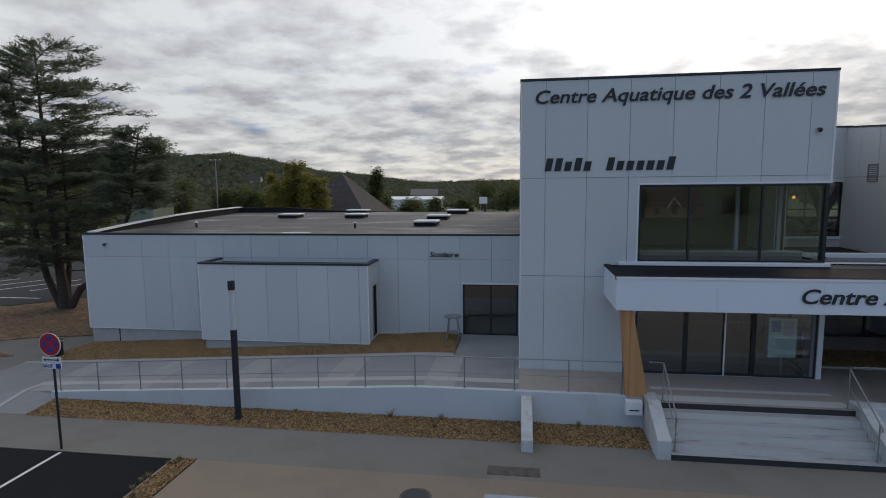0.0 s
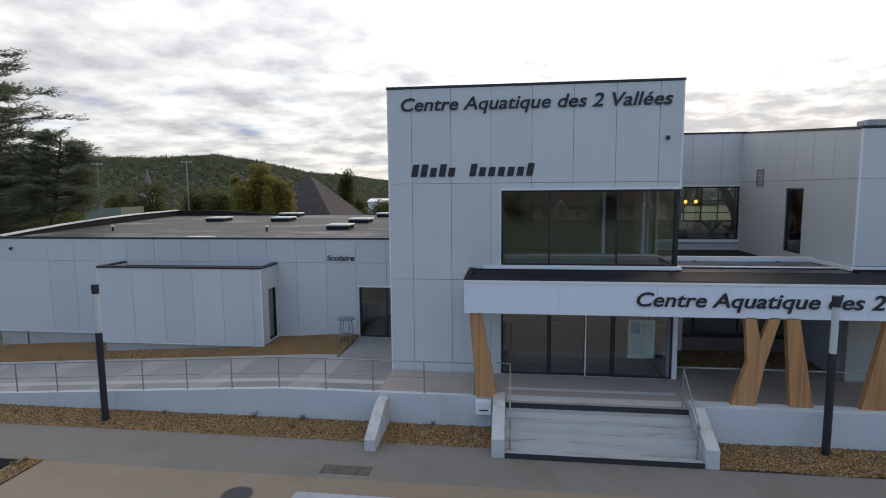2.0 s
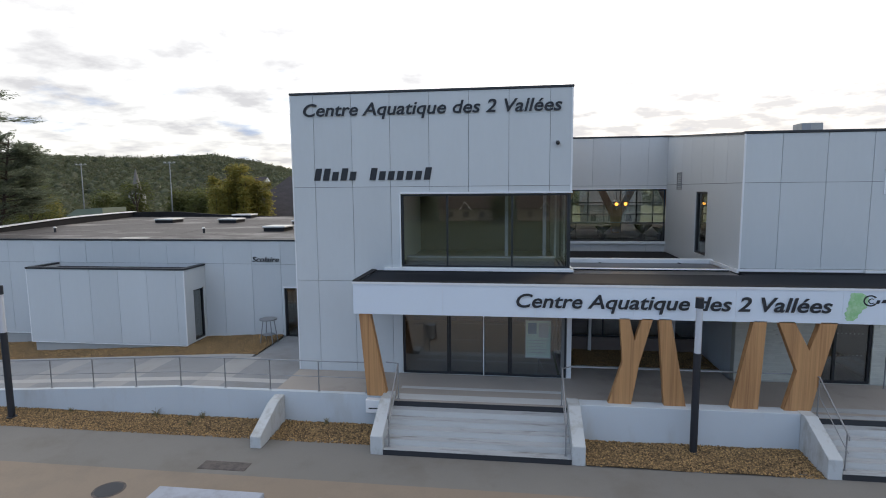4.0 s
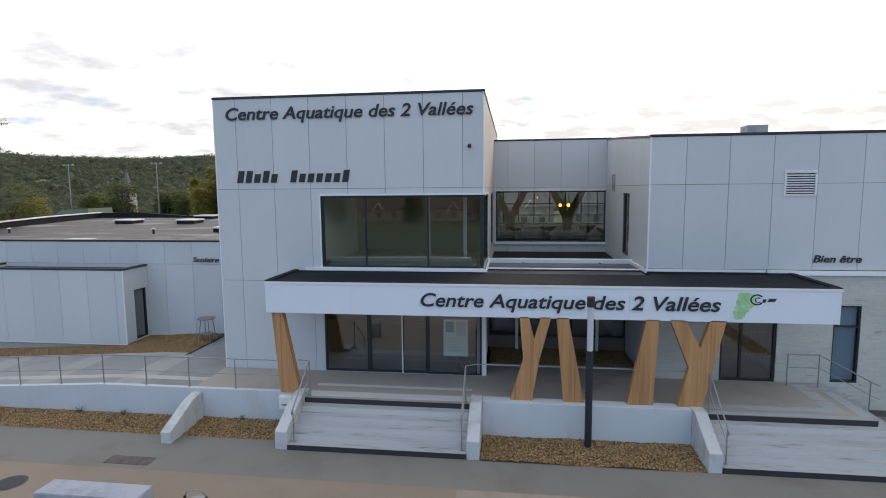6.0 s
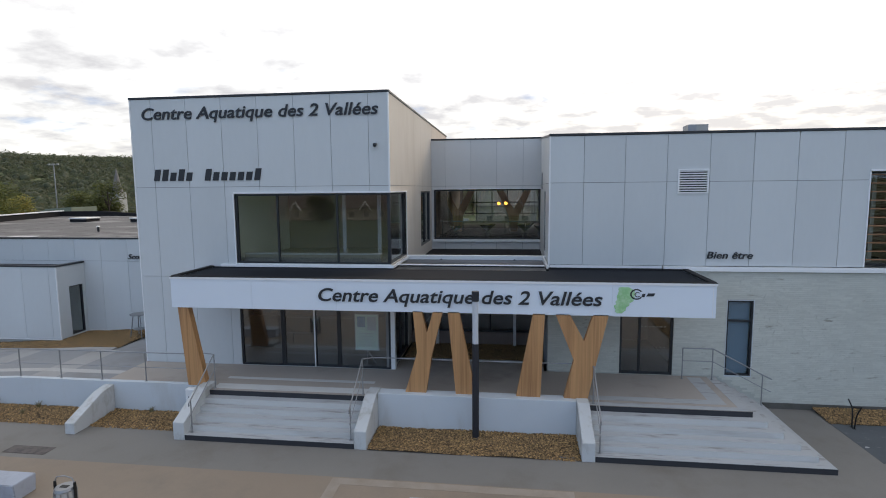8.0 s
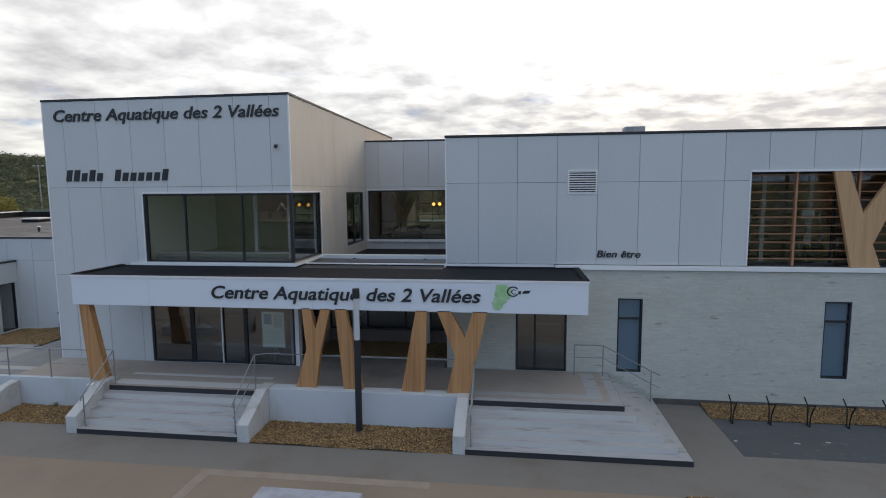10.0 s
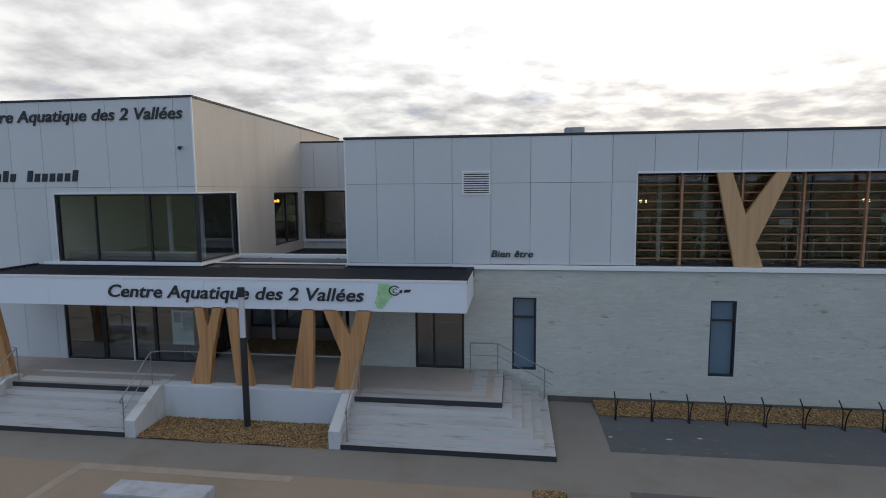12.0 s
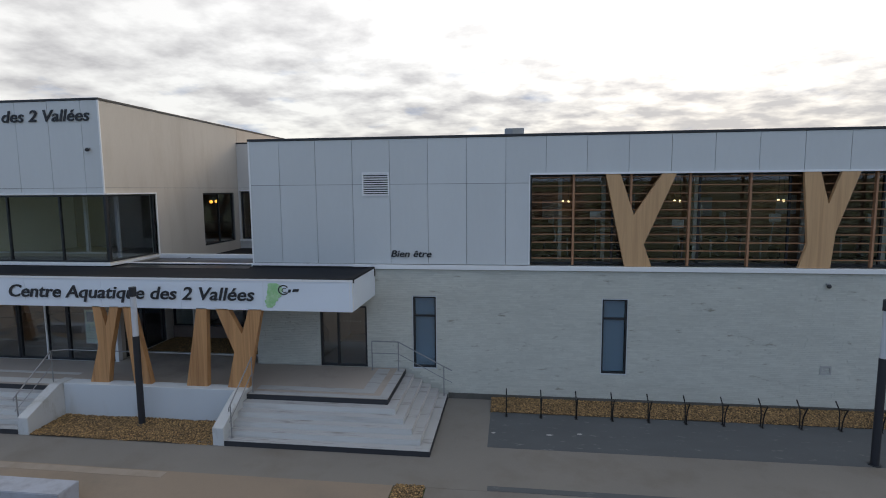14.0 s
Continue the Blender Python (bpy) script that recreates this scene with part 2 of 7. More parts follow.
FOOT_DARK = material("dark_foot_concrete", (0.105, 0.10, 0.092), 0.8, var=0.2, scale=1.2, fine=40, bump=0.3, stain=(0.06, 0.062, 0.045), stain_at=(0.45, 0.7), stain_scale=1.5)
RAMP_BAND = material("pale_ramp_edge", (0.43, 0.42, 0.41), 0.72, var=0.08, scale=0.7, fine=30, bump=0.15, stain=(0.36, 0.345, 0.33), stain_at=(0.55, 0.75), stain_scale=0.8)
PLINTH = material("grey_plinth", (0.42, 0.42, 0.41), 0.85, var=0.08, scale=1.0, fine=50, bump=0.2, stain=(0.31, 0.30, 0.28), stain_at=(0.5, 0.8), stain_scale=0.8)
BENCH = material("white_concrete_bench", (0.365, 0.39, 0.45), 0.75, var=0.12, scale=1.2, fine=50, bump=0.2, stain=(0.27, 0.28, 0.31), stain_at=(0.46, 0.70), stain_scale=1.8)
BRICK = material("whitish_brick", (0.53, 0.536, 0.486), 0.85, var=0.13, scale=1.1, fine=14, bump=0.35, dist=0.006, rand=0.04, island=0.05, stain=(0.30, 0.29, 0.245), stain_at=(0.615, 0.715), stain_scale=2.9, stretch=(0.5, 1, 1.5))
MORTAR = material("pale_mortar", (0.455, 0.465, 0.425), 0.95, var=0.10, scale=0.6, fine=50, bump=0.2)
ASPHALT = material("new_black_asphalt", (0.013, 0.013, 0.015), 0.9, spec=0.2, var=0.2, scale=0.6, fine=120, bump=0.35, dist=0.005)
ASPHALT_OLD = material("worn_grey_asphalt", (0.088, 0.097, 0.106), 0.8, var=0.18, scale=0.5, fine=90, bump=0.3, dist=0.005, stain=(0.21, 0.215, 0.21), stain_at=(0.60, 0.74), stain_scale=2.2, stretch=(1, 2.2, 1))
ASPHALT_FAR = material("old_dark_asphalt", (0.055, 0.056, 0.060), 0.95, var=0.2, scale=0.3, fine=20, bump=0.2, spec=0.15)
SHELTER = material("dull_green_sheet", (0.20, 0.23, 0.18), 0.8, var=0.15, scale=0.5, bump=0.05)
WHITE_PAINT = material("white_road_paint", (0.72, 0.72, 0.70), 0.7, var=0.08, scale=3, bump=0.1)
GRAVEL_BED = material("gravel_soil", (0.095, 0.063, 0.031), 0.95, var=0.2, scale=6, fine=40, bump=0.5, dist=0.02, cells=0.5, cell_size=0.03, tint=(0.055, 0.036, 0.020))
GRAVEL = material("ochre_river_gravel", (0.34, 0.215, 0.088), 0.75, var=0.22, scale=1.6, fine=60, bump=0.0, cells=0.75, cell_size=0.036, tint=(0.115, 0.070, 0.033))
MULCH = material("brown_bark_mulch", (0.17, 0.105, 0.06), 0.95, var=0.3, scale=3.0, fine=18, bump=0.6, dist=0.03, cells=0.4, cell_size=0.16, stain=(0.26, 0.17, 0.09), stain_at=(0.5, 0.7), stain_scale=1.0)
STEEL = material("brushed_steel", (0.30, 0.305, 0.315), 0.42, 0.6, var=0.06, bump=0.02)
LETTER = material("charcoal_letter", (0.026, 0.028, 0.034), 0.5, 0.1, var=0.08, bump=0.02)
LAMP_DARK = material("dark_lamp_post", (0.036, 0.039, 0.048), 0.45, 0.4, var=0.1, bump=0.04)
LAMP_WHITE = material("opal_lamp_tube", (0.54, 0.565, 0.61), 0.3, var=0.04, bump=0.0)
BARK = material("cedar_bark", (0.075, 0.055, 0.045), 0.95, var=0.3, scale=3, fine=20, bump=0.8, dist=0.03, stretch=(1, 1, 0.25))
CEDAR = material("cedar_needles", (0.165, 0.20, 0.145), 0.8, var=0.25, scale=0.4, fine=4, bump=0.0, island=0.35, tint=(0.205, 0.23, 0.155), through_light=0.5)
LEAF_GREEN = material("green_leaves", (0.115, 0.140, 0.050), 0.8, var=0.3, scale=0.12, fine=1.2, bump=0.0, island=0.35, tint=(0.12, 0.125, 0.035), through_light=0.4)
LEAF_GOLD = material("autumn_gold_leaves", (0.44, 0.35, 0.08), 0.8, var=0.3, scale=0.25, fine=2, bump=0.0, island=0.30, tint=(0.19, 0.205, 0.065), through_light=0.5)
# Darker than the leaves: the crowns' inner shade put into the colour.
WOOD_CORE = material("far_wood_shaded_core", (0.060, 0.076, 0.046), 0.95, var=0.42, scale=0.016, fine=0.05, bump=0.0, island=0.08, tint=(0.076, 0.078, 0.046))
DRY_GRASS = material("dry_weed_blades", (0.20, 0.17, 0.09), 0.9, var=0.3, scale=8, fine=60, bump=0.0)
# Leaf colour lightened to stand in for distance haze.
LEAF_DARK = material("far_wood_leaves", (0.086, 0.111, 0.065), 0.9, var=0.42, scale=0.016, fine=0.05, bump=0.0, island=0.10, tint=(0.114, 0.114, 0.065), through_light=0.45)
GRASS = material("meadow_grass", (0.095, 0.112, 0.048), 0.95, var=0.3, scale=0.05, fine=2.5, bump=0.3, dist=0.05, stain=(0.10, 0.12, 0.045), stain_at=(0.5, 0.7), stain_scale=0.03)
SLATE = material("dark_slate_roof", (0.072, 0.064, 0.066), 0.85, var=0.35, scale=0.8, fine=6, bump=0.5, dist=0.03, spec=0.2, stretch=(1, 1, 3))
CANOPY_ROOF = material("dark_wet_roof_sheet", (0.009, 0.011, 0.016), 0.72, spec=0.16, var=0.3, scale=0.5, fine=8, bump=0.2, dist=0.01, stain=(0.021, 0.022, 0.026), stain_at=(0.58, 0.68), stain_scale=0.5, stretch=(0.3, 1.5, 1))
WET_ROOF = material("wet_bitumen_roof", (0.040, 0.030, 0.029), 0.28, spec=0.5, var=0.4, scale=0.5, fine=6, bump=0.25, dist=0.012, stain=(0.016, 0.015, 0.016), stain_at=(0.42, 0.58), stain_scale=0.6, stretch=(0.25, 1.6, 1))
MARK = material("faint_glass_mark", (0.30, 0.30, 0.29), 0.7, var=0.1, bump=0.0)
SLATE_PALE = material("weathered_slate_roof", (0.15, 0.14, 0.135), 0.7, var=0.2, scale=0.8, fine=6, bump=0.3, dist=0.02)
CREAM = material("cream_house_wall", (0.28, 0.26, 0.225), 0.9, var=0.08, scale=0.5, fine=8, bump=0.1)
TILE_RED = material("brown_tile_roof", (0.115, 0.09, 0.078), 0.8, var=0.2, scale=1, fine=8, bump=0.3, dist=0.02)
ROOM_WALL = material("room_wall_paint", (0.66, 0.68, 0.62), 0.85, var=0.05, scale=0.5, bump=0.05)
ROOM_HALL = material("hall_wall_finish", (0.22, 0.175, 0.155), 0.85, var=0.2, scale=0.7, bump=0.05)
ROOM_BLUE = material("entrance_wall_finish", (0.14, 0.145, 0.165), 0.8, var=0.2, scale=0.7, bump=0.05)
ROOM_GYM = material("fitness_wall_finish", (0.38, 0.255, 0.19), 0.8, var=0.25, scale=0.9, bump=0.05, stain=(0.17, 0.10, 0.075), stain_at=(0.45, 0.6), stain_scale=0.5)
# Dimness of the rooms behind glass, put into the colour.
ROOM_DARK = material("room_dim_tone", (0.17, 0.155, 0.14), 0.85, var=0.2, scale=0.7, bump=0.05)
ROOM_FLOOR = material("room_floor", (0.22, 0.21, 0.19), 0.5, var=0.1, scale=1.0, bump=0.05)
GLASS = glass("window_glass", (0.88, 0.90, 0.89), 0.085)
GLASS_CLEAR = glass("clear_window_glass", (0.93, 0.94, 0.92), 0.045)
GLASS_ENTRY = glass("entrance_glass", (0.92, 0.94, 0.95), 0.115)
GLASS_BLUE = glass("blue_frosted_glass", (0.84, 0.87, 0.87), 0.035)
FROST_TONE = material("blue_grey_blind", (0.225, 0.315, 0.425), 0.6, var=0.06, scale=0.8, bump=0.03)
SKYLIGHT = material("opal_skylight_dome", (0.66, 0.66, 0.64), 0.35, var=0.06, scale=1.2, bump=0.02)
SIGN_RED = material("sign_red", (0.42, 0.03, 0.04), 0.4, var=0.04, bump=0.0)
SIGN_BLUE = material("sign_blue", (0.03, 0.06, 0.32), 0.4, var=0.04, bump=0.0)
LOGO_GREEN = material("logo_green", (0.30, 0.58, 0.27), 0.5, var=0.10, scale=2.5, bump=0.0, stain=(0.52, 0.70, 0.47), stain_at=(0.45, 0.7), stain_scale=5)
POSTER = material("poster_print", (0.52, 0.66, 0.66), 0.5, var=0.15, scale=3, bump=0.0, tint=(0.42, 0.60, 0.44))
POSTER_BLUE = material("poster_blue_print", (0.16, 0.28, 0.36), 0.5, var=0.3, scale=7, bump=0.0)
POSTER_PALE = material("poster_pale_print", (0.40, 0.46, 0.48), 0.5, var=0.2, scale=9, bump=0.0)
BULB = glowing("warm_bulb", (1.0, 0.42, 0.06), 5.0)
BULB_WHITE = glowing("white_bulb", (1.0, 0.78, 0.42), 7.0)
COVER = material("rusty_cast_iron", (0.125, 0.105, 0.098), 0.7, 0.2, var=0.2, scale=3, fine=40, bump=0.3, stain=(0.075, 0.066, 0.062), stain_at=(0.45, 0.6), stain_scale=4)
RACK = material("black_rack_steel", (0.018, 0.018, 0.02), 0.5, 0.4, var=0.1, bump=0.04)
WINDOW_FAR = material("far_window", (0.04, 0.045, 0.05), 0.25, var=0.1, bump=0.0)


# ---- helpers for building ----
def bm_new():
    return bmesh.new()


def finish(name, bm, mat, smooth=False):
    me = bpy.data.meshes.new(name)
    bm.normal_update()
    bm.to_mesh(me)
    bm.free()
    for mt in mat if isinstance(mat, (list, tuple)) else [mat]:
        me.materials.append(mt)
    if smooth:
        me.shade_smooth()
    return me


def thing(name, bm, mat, label, category, group="", kind="", smooth=False):
    return tagged(new(name, finish(name, bm, mat, smooth)), label, category, group, kind)


def holder(name, label, category, group="", kind="", at=(0, 0, 0)):
    ob = new(name)
    ob.location = at
    return tagged(ob, label, category, group, kind)


def part(name, bm, mat, parent, label="", smooth=False):
    """Links a bmesh, given in world coordinates, as one mesh object under a thing or a part."""
    ob = new(name, finish(name, bm, mat, smooth))
    ob.parent = parent
    at = parent.location
    ob.matrix_parent_inverse = Matrix.Translation(-at)
    return tagged(ob, label)


def share(name, me, parent, m=None):
    """One more piece on a mesh that is already there."""
    ob = new(name, me)
    ob.parent = parent
    at = parent.location
    ob.matrix_parent_inverse = Matrix.Translation(-at)
    if m is not None:
        ob.matrix_basis = m
    return ob


def box(bm, x0, x1, y0, y1, z0, z1, bevel=0.0):
    before = set(bm.edges)
    g = bmesh.ops.create_cube(bm, size=1.0)
    for v in g["verts"]:
        v.co = Vector(((x0 + x1) / 2 + v.co.x * (x1 - x0), (y0 + y1) / 2 + v.co.y * (y1 - y0), (z0 + z1) / 2 + v.co.z * (z1 - z0)))
    if bevel:
        es = [e for e in bm.edges if e not in before]
        bmesh.ops.bevel(bm, geom=es, offset=bevel, segments=1, affect="EDGES")
    return bm


def boxed(*a, bevel=0.0):
    return box(bm_new(), *a, bevel=bevel)


def prism(bm, pts, y0, y1, axis="y"):
    """An outline (a, b) drawn out along an axis: y takes (x, z), x takes (y, z), z takes (x, y)."""
    def at(a, b, d):
        return {"y": (a, d, b), "x": (d, a, b), "z": (a, b, d)}[axis]
    lo = [bm.verts.new(at(a, b, y0)) for a, b in pts]
    hi = [bm.verts.new(at(a, b, y1)) for a, b in pts]
    n = len(pts)
    bm.faces.new(lo)
    bm.faces.new(hi[::-1])
    for i in range(n):
        bm.faces.new((lo[i], hi[i], hi[(i + 1) % n], lo[(i + 1) % n]))
    bmesh.ops.recalc_face_normals(bm, faces=bm.faces)
    return bm


def tube(bm, a, b, r, n=8, r2=None):
    a, b = Vector(a), Vector(b)
    d = b - a
    q = d.to_track_quat("Z", "Y").to_matrix()
    r2 = r if r2 is None else r2
    lo = [bm.verts.new(a + q @ Vector((r * math.cos(2 * math.pi * i / n), r * math.sin(2 * math.pi * i / n), 0))) for i in range(n)]
    hi = [bm.verts.new(b + q @ Vector((r2 * math.cos(2 * math.pi * i / n), r2 * math.sin(2 * math.pi * i / n), 0))) for i in range(n)]
    for i in range(n):
        bm.faces.new((lo[i], lo[(i + 1) % n], hi[(i + 1) % n], hi[i]))
    bm.faces.new(lo[::-1])
    bm.faces.new(hi)
    return bm


def pipe(bm, pts, r, n=8):
    """One bent round bar along the points, with shared rings at the bends."""
    pts = [Vector(p) for p in pts]
    rows = []
    for i, p in enumerate(pts):
        d = (pts[min(i + 1, len(pts) - 1)] - pts[max(i - 1, 0)]).normalized()
        q = d.to_track_quat("Z", "Y").to_matrix()
        rows.append([bm.verts.new(p + q @ Vector((r * math.cos(2 * math.pi * k / n), r * math.sin(2 * math.pi * k / n), 0))) for k in range(n)])
    for a, b in zip(rows, rows[1:]):
        for k in range(n):
            bm.faces.new((a[k], a[(k + 1) % n], b[(k + 1) % n], b[k]))
    bm.faces.new(rows[0][::-1])
    bm.faces.new(rows[-1])
    return bm


def slab(bm, u0, u1, z0, z1, holes, place, d0, d1, top=None):
    """A wall sheet from u0 to u1 and z0 to z1 with rectangular holes (u0, u1, z0, z1), between the depths d0 and d1."""
    us = sorted({u0, u1, *[min(max(v, u0), u1) for h in holes for v in h[:2]]})
    zs = sorted({z0, z1, *[min(max(v, z0), z1) for h in holes for v in h[2:]]})

    def solid(i, j):
        if not (0 <= i < len(us) - 1 and 0 <= j < len(zs) - 1):
            return False
        u, z = (us[i] + us[i + 1]) / 2, (zs[j] + zs[j + 1]) / 2
        return not any(h[0] < u < h[1] and h[2] < z < h[3] for h in holes)

    vs = {}

    def v(i, j, d):
        if (i, j, d) not in vs:
            vs[i, j, d] = bm.verts.new(place(us[i], d, zs[j]))
        return vs[i, j, d]

    for i in range(len(us) - 1):
        for j in range(len(zs) - 1):
            if not solid(i, j):
                continue
            bm.faces.new((v(i, j, d0), v(i + 1, j, d0), v(i + 1, j + 1, d0), v(i, j + 1, d0)))
            bm.faces.new((v(i, j + 1, d1), v(i + 1, j + 1, d1), v(i + 1, j, d1), v(i, j, d1)))
            for (di, dj), (a, b) in (((-1, 0), ((i, j), (i, j + 1))), ((1, 0), ((i + 1, j + 1), (i + 1, j))), ((0, -1), ((i + 1, j), (i, j))), ((0, 1), ((i, j + 1), (i + 1, j + 1)))):
                if not solid(i + di, j + dj):
                    bm.faces.new((v(*a, d0), v(*b, d0), v(*b, d1), v(*a, d1)))
    bmesh.ops.recalc_face_normals(bm, faces=bm.faces)
    return bm


def front(y):
    """Places on a wall that faces -y; depth goes into the building."""
    return lambda u, d, z: (u, y + d, z)


def side_right(x):
    """Places on a wall that faces +x; u is y, and depth goes into the building."""
    return lambda u, d, z: (x - d, u, z)


def side_left(x):
    return lambda u, d, z: (x + d, u, z)


def panelled(name, place, us, zs, holes, label, thick=0.25, gap=0.014, ends=(0.26, 0.26), mat=PANEL):
    """A wall of cladding panels: us and zs are the joints; each panel is a piece of its own, proud of a dark backing."""
    w = thing(name, slab(bm_new(), us[0] + ends[0], us[-1] - ends[1], zs[0], zs[-1], holes, place, 0.03, thick), PANEL_BACK, label, "wall", kind="structure")
    for a, b in zip(us, us[1:]):
        for c, d in zip(zs, zs[1:]):
            if any(h[0] <= a + gap and h[1] >= b - gap and h[2] <= c + gap and h[3] >= d - gap for h in holes):
                continue
            part("panel", slab(bm_new(), a + gap / 2, b - gap / 2, c + gap / 2, d - gap / 2, holes, place, 0.0, 0.028), mat, w)
    return w


def window(name, place, u0, u1, z0, z1, mull, label, trans=(), fr=0.06, deep=0.10, glassmat=None, framemat=None, cat="window", inset=0.05):
    """A frame, mullions, transoms and one pane a light; deep: the frame's depth."""
    w = holder(name, label, cat, kind="structure", at=place((u0 + u1) / 2, 0.1, z0))
    fm = framemat or DARKFRAME
    part("window_frame", slab(bm_new(), u0, u1, z0, z1, [(u0 + fr, u1 - fr, z0 + fr, z1 - fr)], place, inset, inset + deep), fm, w)
    us = [u0 + fr, *mull, u1 - fr]
    for m_ in mull:
        part("mullion", slab(bm_new(), m_ - fr / 2, m_ + fr / 2, z0 + fr, z1 - fr, [], place, inset + 0.003, inset + deep - 0.003), fm, w)
    zz = [z0 + fr, *trans, z1 - fr]
    for i, (a, b) in enumerate(zip(us, us[1:])):
        a2 = a + (fr / 2 if i else 0)
        b2 = b - (fr / 2 if i < len(us) - 2 else 0)
        for t_ in trans:
            part("transom", slab(bm_new(), a2, b2, t_ - fr / 2, t_ + fr / 2, [], place, inset + 0.004, inset + deep - 0.004), fm, w)
        for j, (c, d) in enumerate(zip(zz, zz[1:])):
            c2 = c + (fr / 2 if j else 0)
            d2 = d - (fr / 2 if j < len(zz) - 2 else 0)
            p = part("pane", slab(bm_new(), a2, b2, c2, d2, [], place, inset + deep * 0.5, inset + deep * 0.5 + 0.012), glassmat or GLASS, w)
            p.visible_shadow = False
    return w


def run(a, step, stop):
    out = []
    while a < stop - 0.05:
        out.append(a)
        a += step
    return out


# ---- ground ----
GZ = 1.07           # the landing's height
TY, WY, AY, BY = 19.08, 19.46, 23.55, 21.90   # fronts of tower, wing, low block and its box
RX = 10.15          # the tower's far side
WX = 15.80          # the wing's near side


def ramp_z(x):
    return max(0.0, min(GZ, GZ * (x + 22.0) / 18.9))


def ground_sheet():
    """One sheet of meadow that rises into wooded hills far off."""
    bm = bm_new()
    rings = [0, 40, 80, 140, 200, 260, 330, 400, 480, 560, 640, 760, 1000, 1600, 3500]
    n = 96
    rows = []
    for r in rings:
        row = []
        for i in range(n):
            a = 2 * math.pi * i / n
            row.append(bm.verts.new((r * math.sin(a), 10 + r * math.cos(a), -0.03 + hill(a, r))))
        rows.append(row)
    for k in range(1, len(rings) - 1):
        for i in range(n):
            j = (i + 1) % n
            bm.faces.new((rows[k][i], rows[k][j], rows[k + 1][j], rows[k + 1][i]))
    c = bm.verts.new((0, 10, -0.03))
    for i in range(n):
        bm.faces.new((c, rows[1][i], rows[1][(i + 1) % n]))
    for v in rows[0]:
        bm.verts.remove(v)
    bmesh.ops.recalc_face_normals(bm, faces=bm.faces)
    for f in bm.faces:
        if f.normal.z < 0:
            f.normal_flip()
    return bm


def crest(a):
    """Height of the hills' crest by bearing (radians from +y, to the right)."""
    d = math.degrees(a)
    d = (d + 180) % 360 - 180
    keys = [(-180, 15), (-120, 28), (-80, 39), (-46, 36.6), (-42, 35), (-36, 35), (-30, 38.5), (-26, 33), (-21, 22), (-15.5, 17), (-10.5, 10), (-5, 11), (12, 11), (40, 11), (90, 11), (180, 15)]
    for (d0, h0), (d1, h1) in zip(keys, keys[1:]):
        if d0 <= d <= d1:
            return h0 + (h1 - h0) * (d - d0) / (d1 - d0)
    return 12


def hill(a, r):
    s = min(1.0, max(0.0, (r - 230) / 330.0))
    return crest(a) * s * s * (3 - 2 * s)


thing("ground", ground_sheet(), GRASS, "green meadow that rises into low wooded hills", "ground", kind="structure")


def sheet(name, pts, z, mat, label, cat="pavement", kind="structure", thick=0.03):
    return thing(name, prism(bm_new(), pts, z - thick, z, "z"), mat, label, cat, kind=kind)


sheet("pavement_forecourt", [(-8.75, -9), (22.45, -9), (22.45, 13.379), (-8.75, 13.379)], 0.012, PAVE_TAN, "buff stabilised forecourt paving in front of the pool building")
sheet("pavement_strip", [(-60, 13.38), (60, 13.38), (60, 19.6), (-60, 19.6)], 0.008, PAVE_GREY, "grey concrete footpath along the building")
sheet("pavement_side", [(23.32, -9), (60, -9), (60, 13.37), (23.32, 13.37)], 0.010, PAVE_GREY, "grey concrete paving beside the bicycle racks")
sheet("road_parking", [(-60, -9), (-9.45, -9), (-9.45, 13.36), (-60, 13.36)], 0.004, ASPHALT, "fresh black asphalt of the parking bays", "road")
sheet("road_far_parking", [(-75, 31.6), (-33.5, 31.2), (-29.6, 34.8), (-27, 60), (-75, 60)], 0.004, ASPHALT_FAR, "worn grey asphalt of a far parking area", "road")
sheet("path_left", [(-60, 19.6), (-20.9, 19.6), (-20.9, 25), (-24.5, 24.2), (-60, 23.2)], 0.006, PAVE_GREY, "grey concrete path round the low block's corner")
sheet("asphalt_bicycle_pad", [(24.8, 15.75), (60, 15.75), (60, 18.32), (24.8, 18.32)], 0.014, ASPHALT_OLD, "worn dark asphalt pad under the bicycle racks")
# Pale ground added to brighten what shows through the gallery glazing.
sheet("pavement_rear", [(5, 46), (60, 46), (60, 104), (5, 104)], 0.006, RAMP_PALE, "pale ground added behind the pool building")
sheet("road_behind", [(-90, -19), (90, -19), (90, -9.02), (-90, -9.02)], 0.004, ASPHALT_OLD, "grey asphalt street across from the building", "road")


def road_mark(x0, x1, y0, y1):
    return thing("road_marking", boxed(x0, x1, y0, y1, 0.004, 0.010), WHITE_PAINT, "white painted parking bay line on black asphalt", "road marking", "parking bay lines")


for xx in (-13.0, -15.5, -18.0, -20.5):
    road_mark(xx - 0.05, xx + 0.05, 8.4, 13.3)
for k in range(4):
    thing("road_marking", prism(bm_new(), [(-46 + k * 3.0, 36), (-45.85 + k * 3.0, 36), (-42.85 + k * 3.0, 41), (-43.0 + k * 3.0, 41)], 0.004, 0.010, "z"), WHITE_PAINT, "white painted line on far grey asphalt", "road marking", "far bay lines")
thing("road_marking", boxed(-60, -33.6, 33.4, 33.55, 0.004, 0.010), WHITE_PAINT, "long white edge line on far grey asphalt", "road marking")
# A pale worn band round one bench.
fr = bm_new()
slab(fr, 9.75, 16.1, 9.2, 13.33, [(10.05, 16.2, 9.0, 13.03)], lambda u, d, z: (u, z, d), 0.012, 0.018)
thing("paving_frame", fr, PAVE_PALE, "pale worn paving band beside a concrete bench", "pavement", kind="structure")


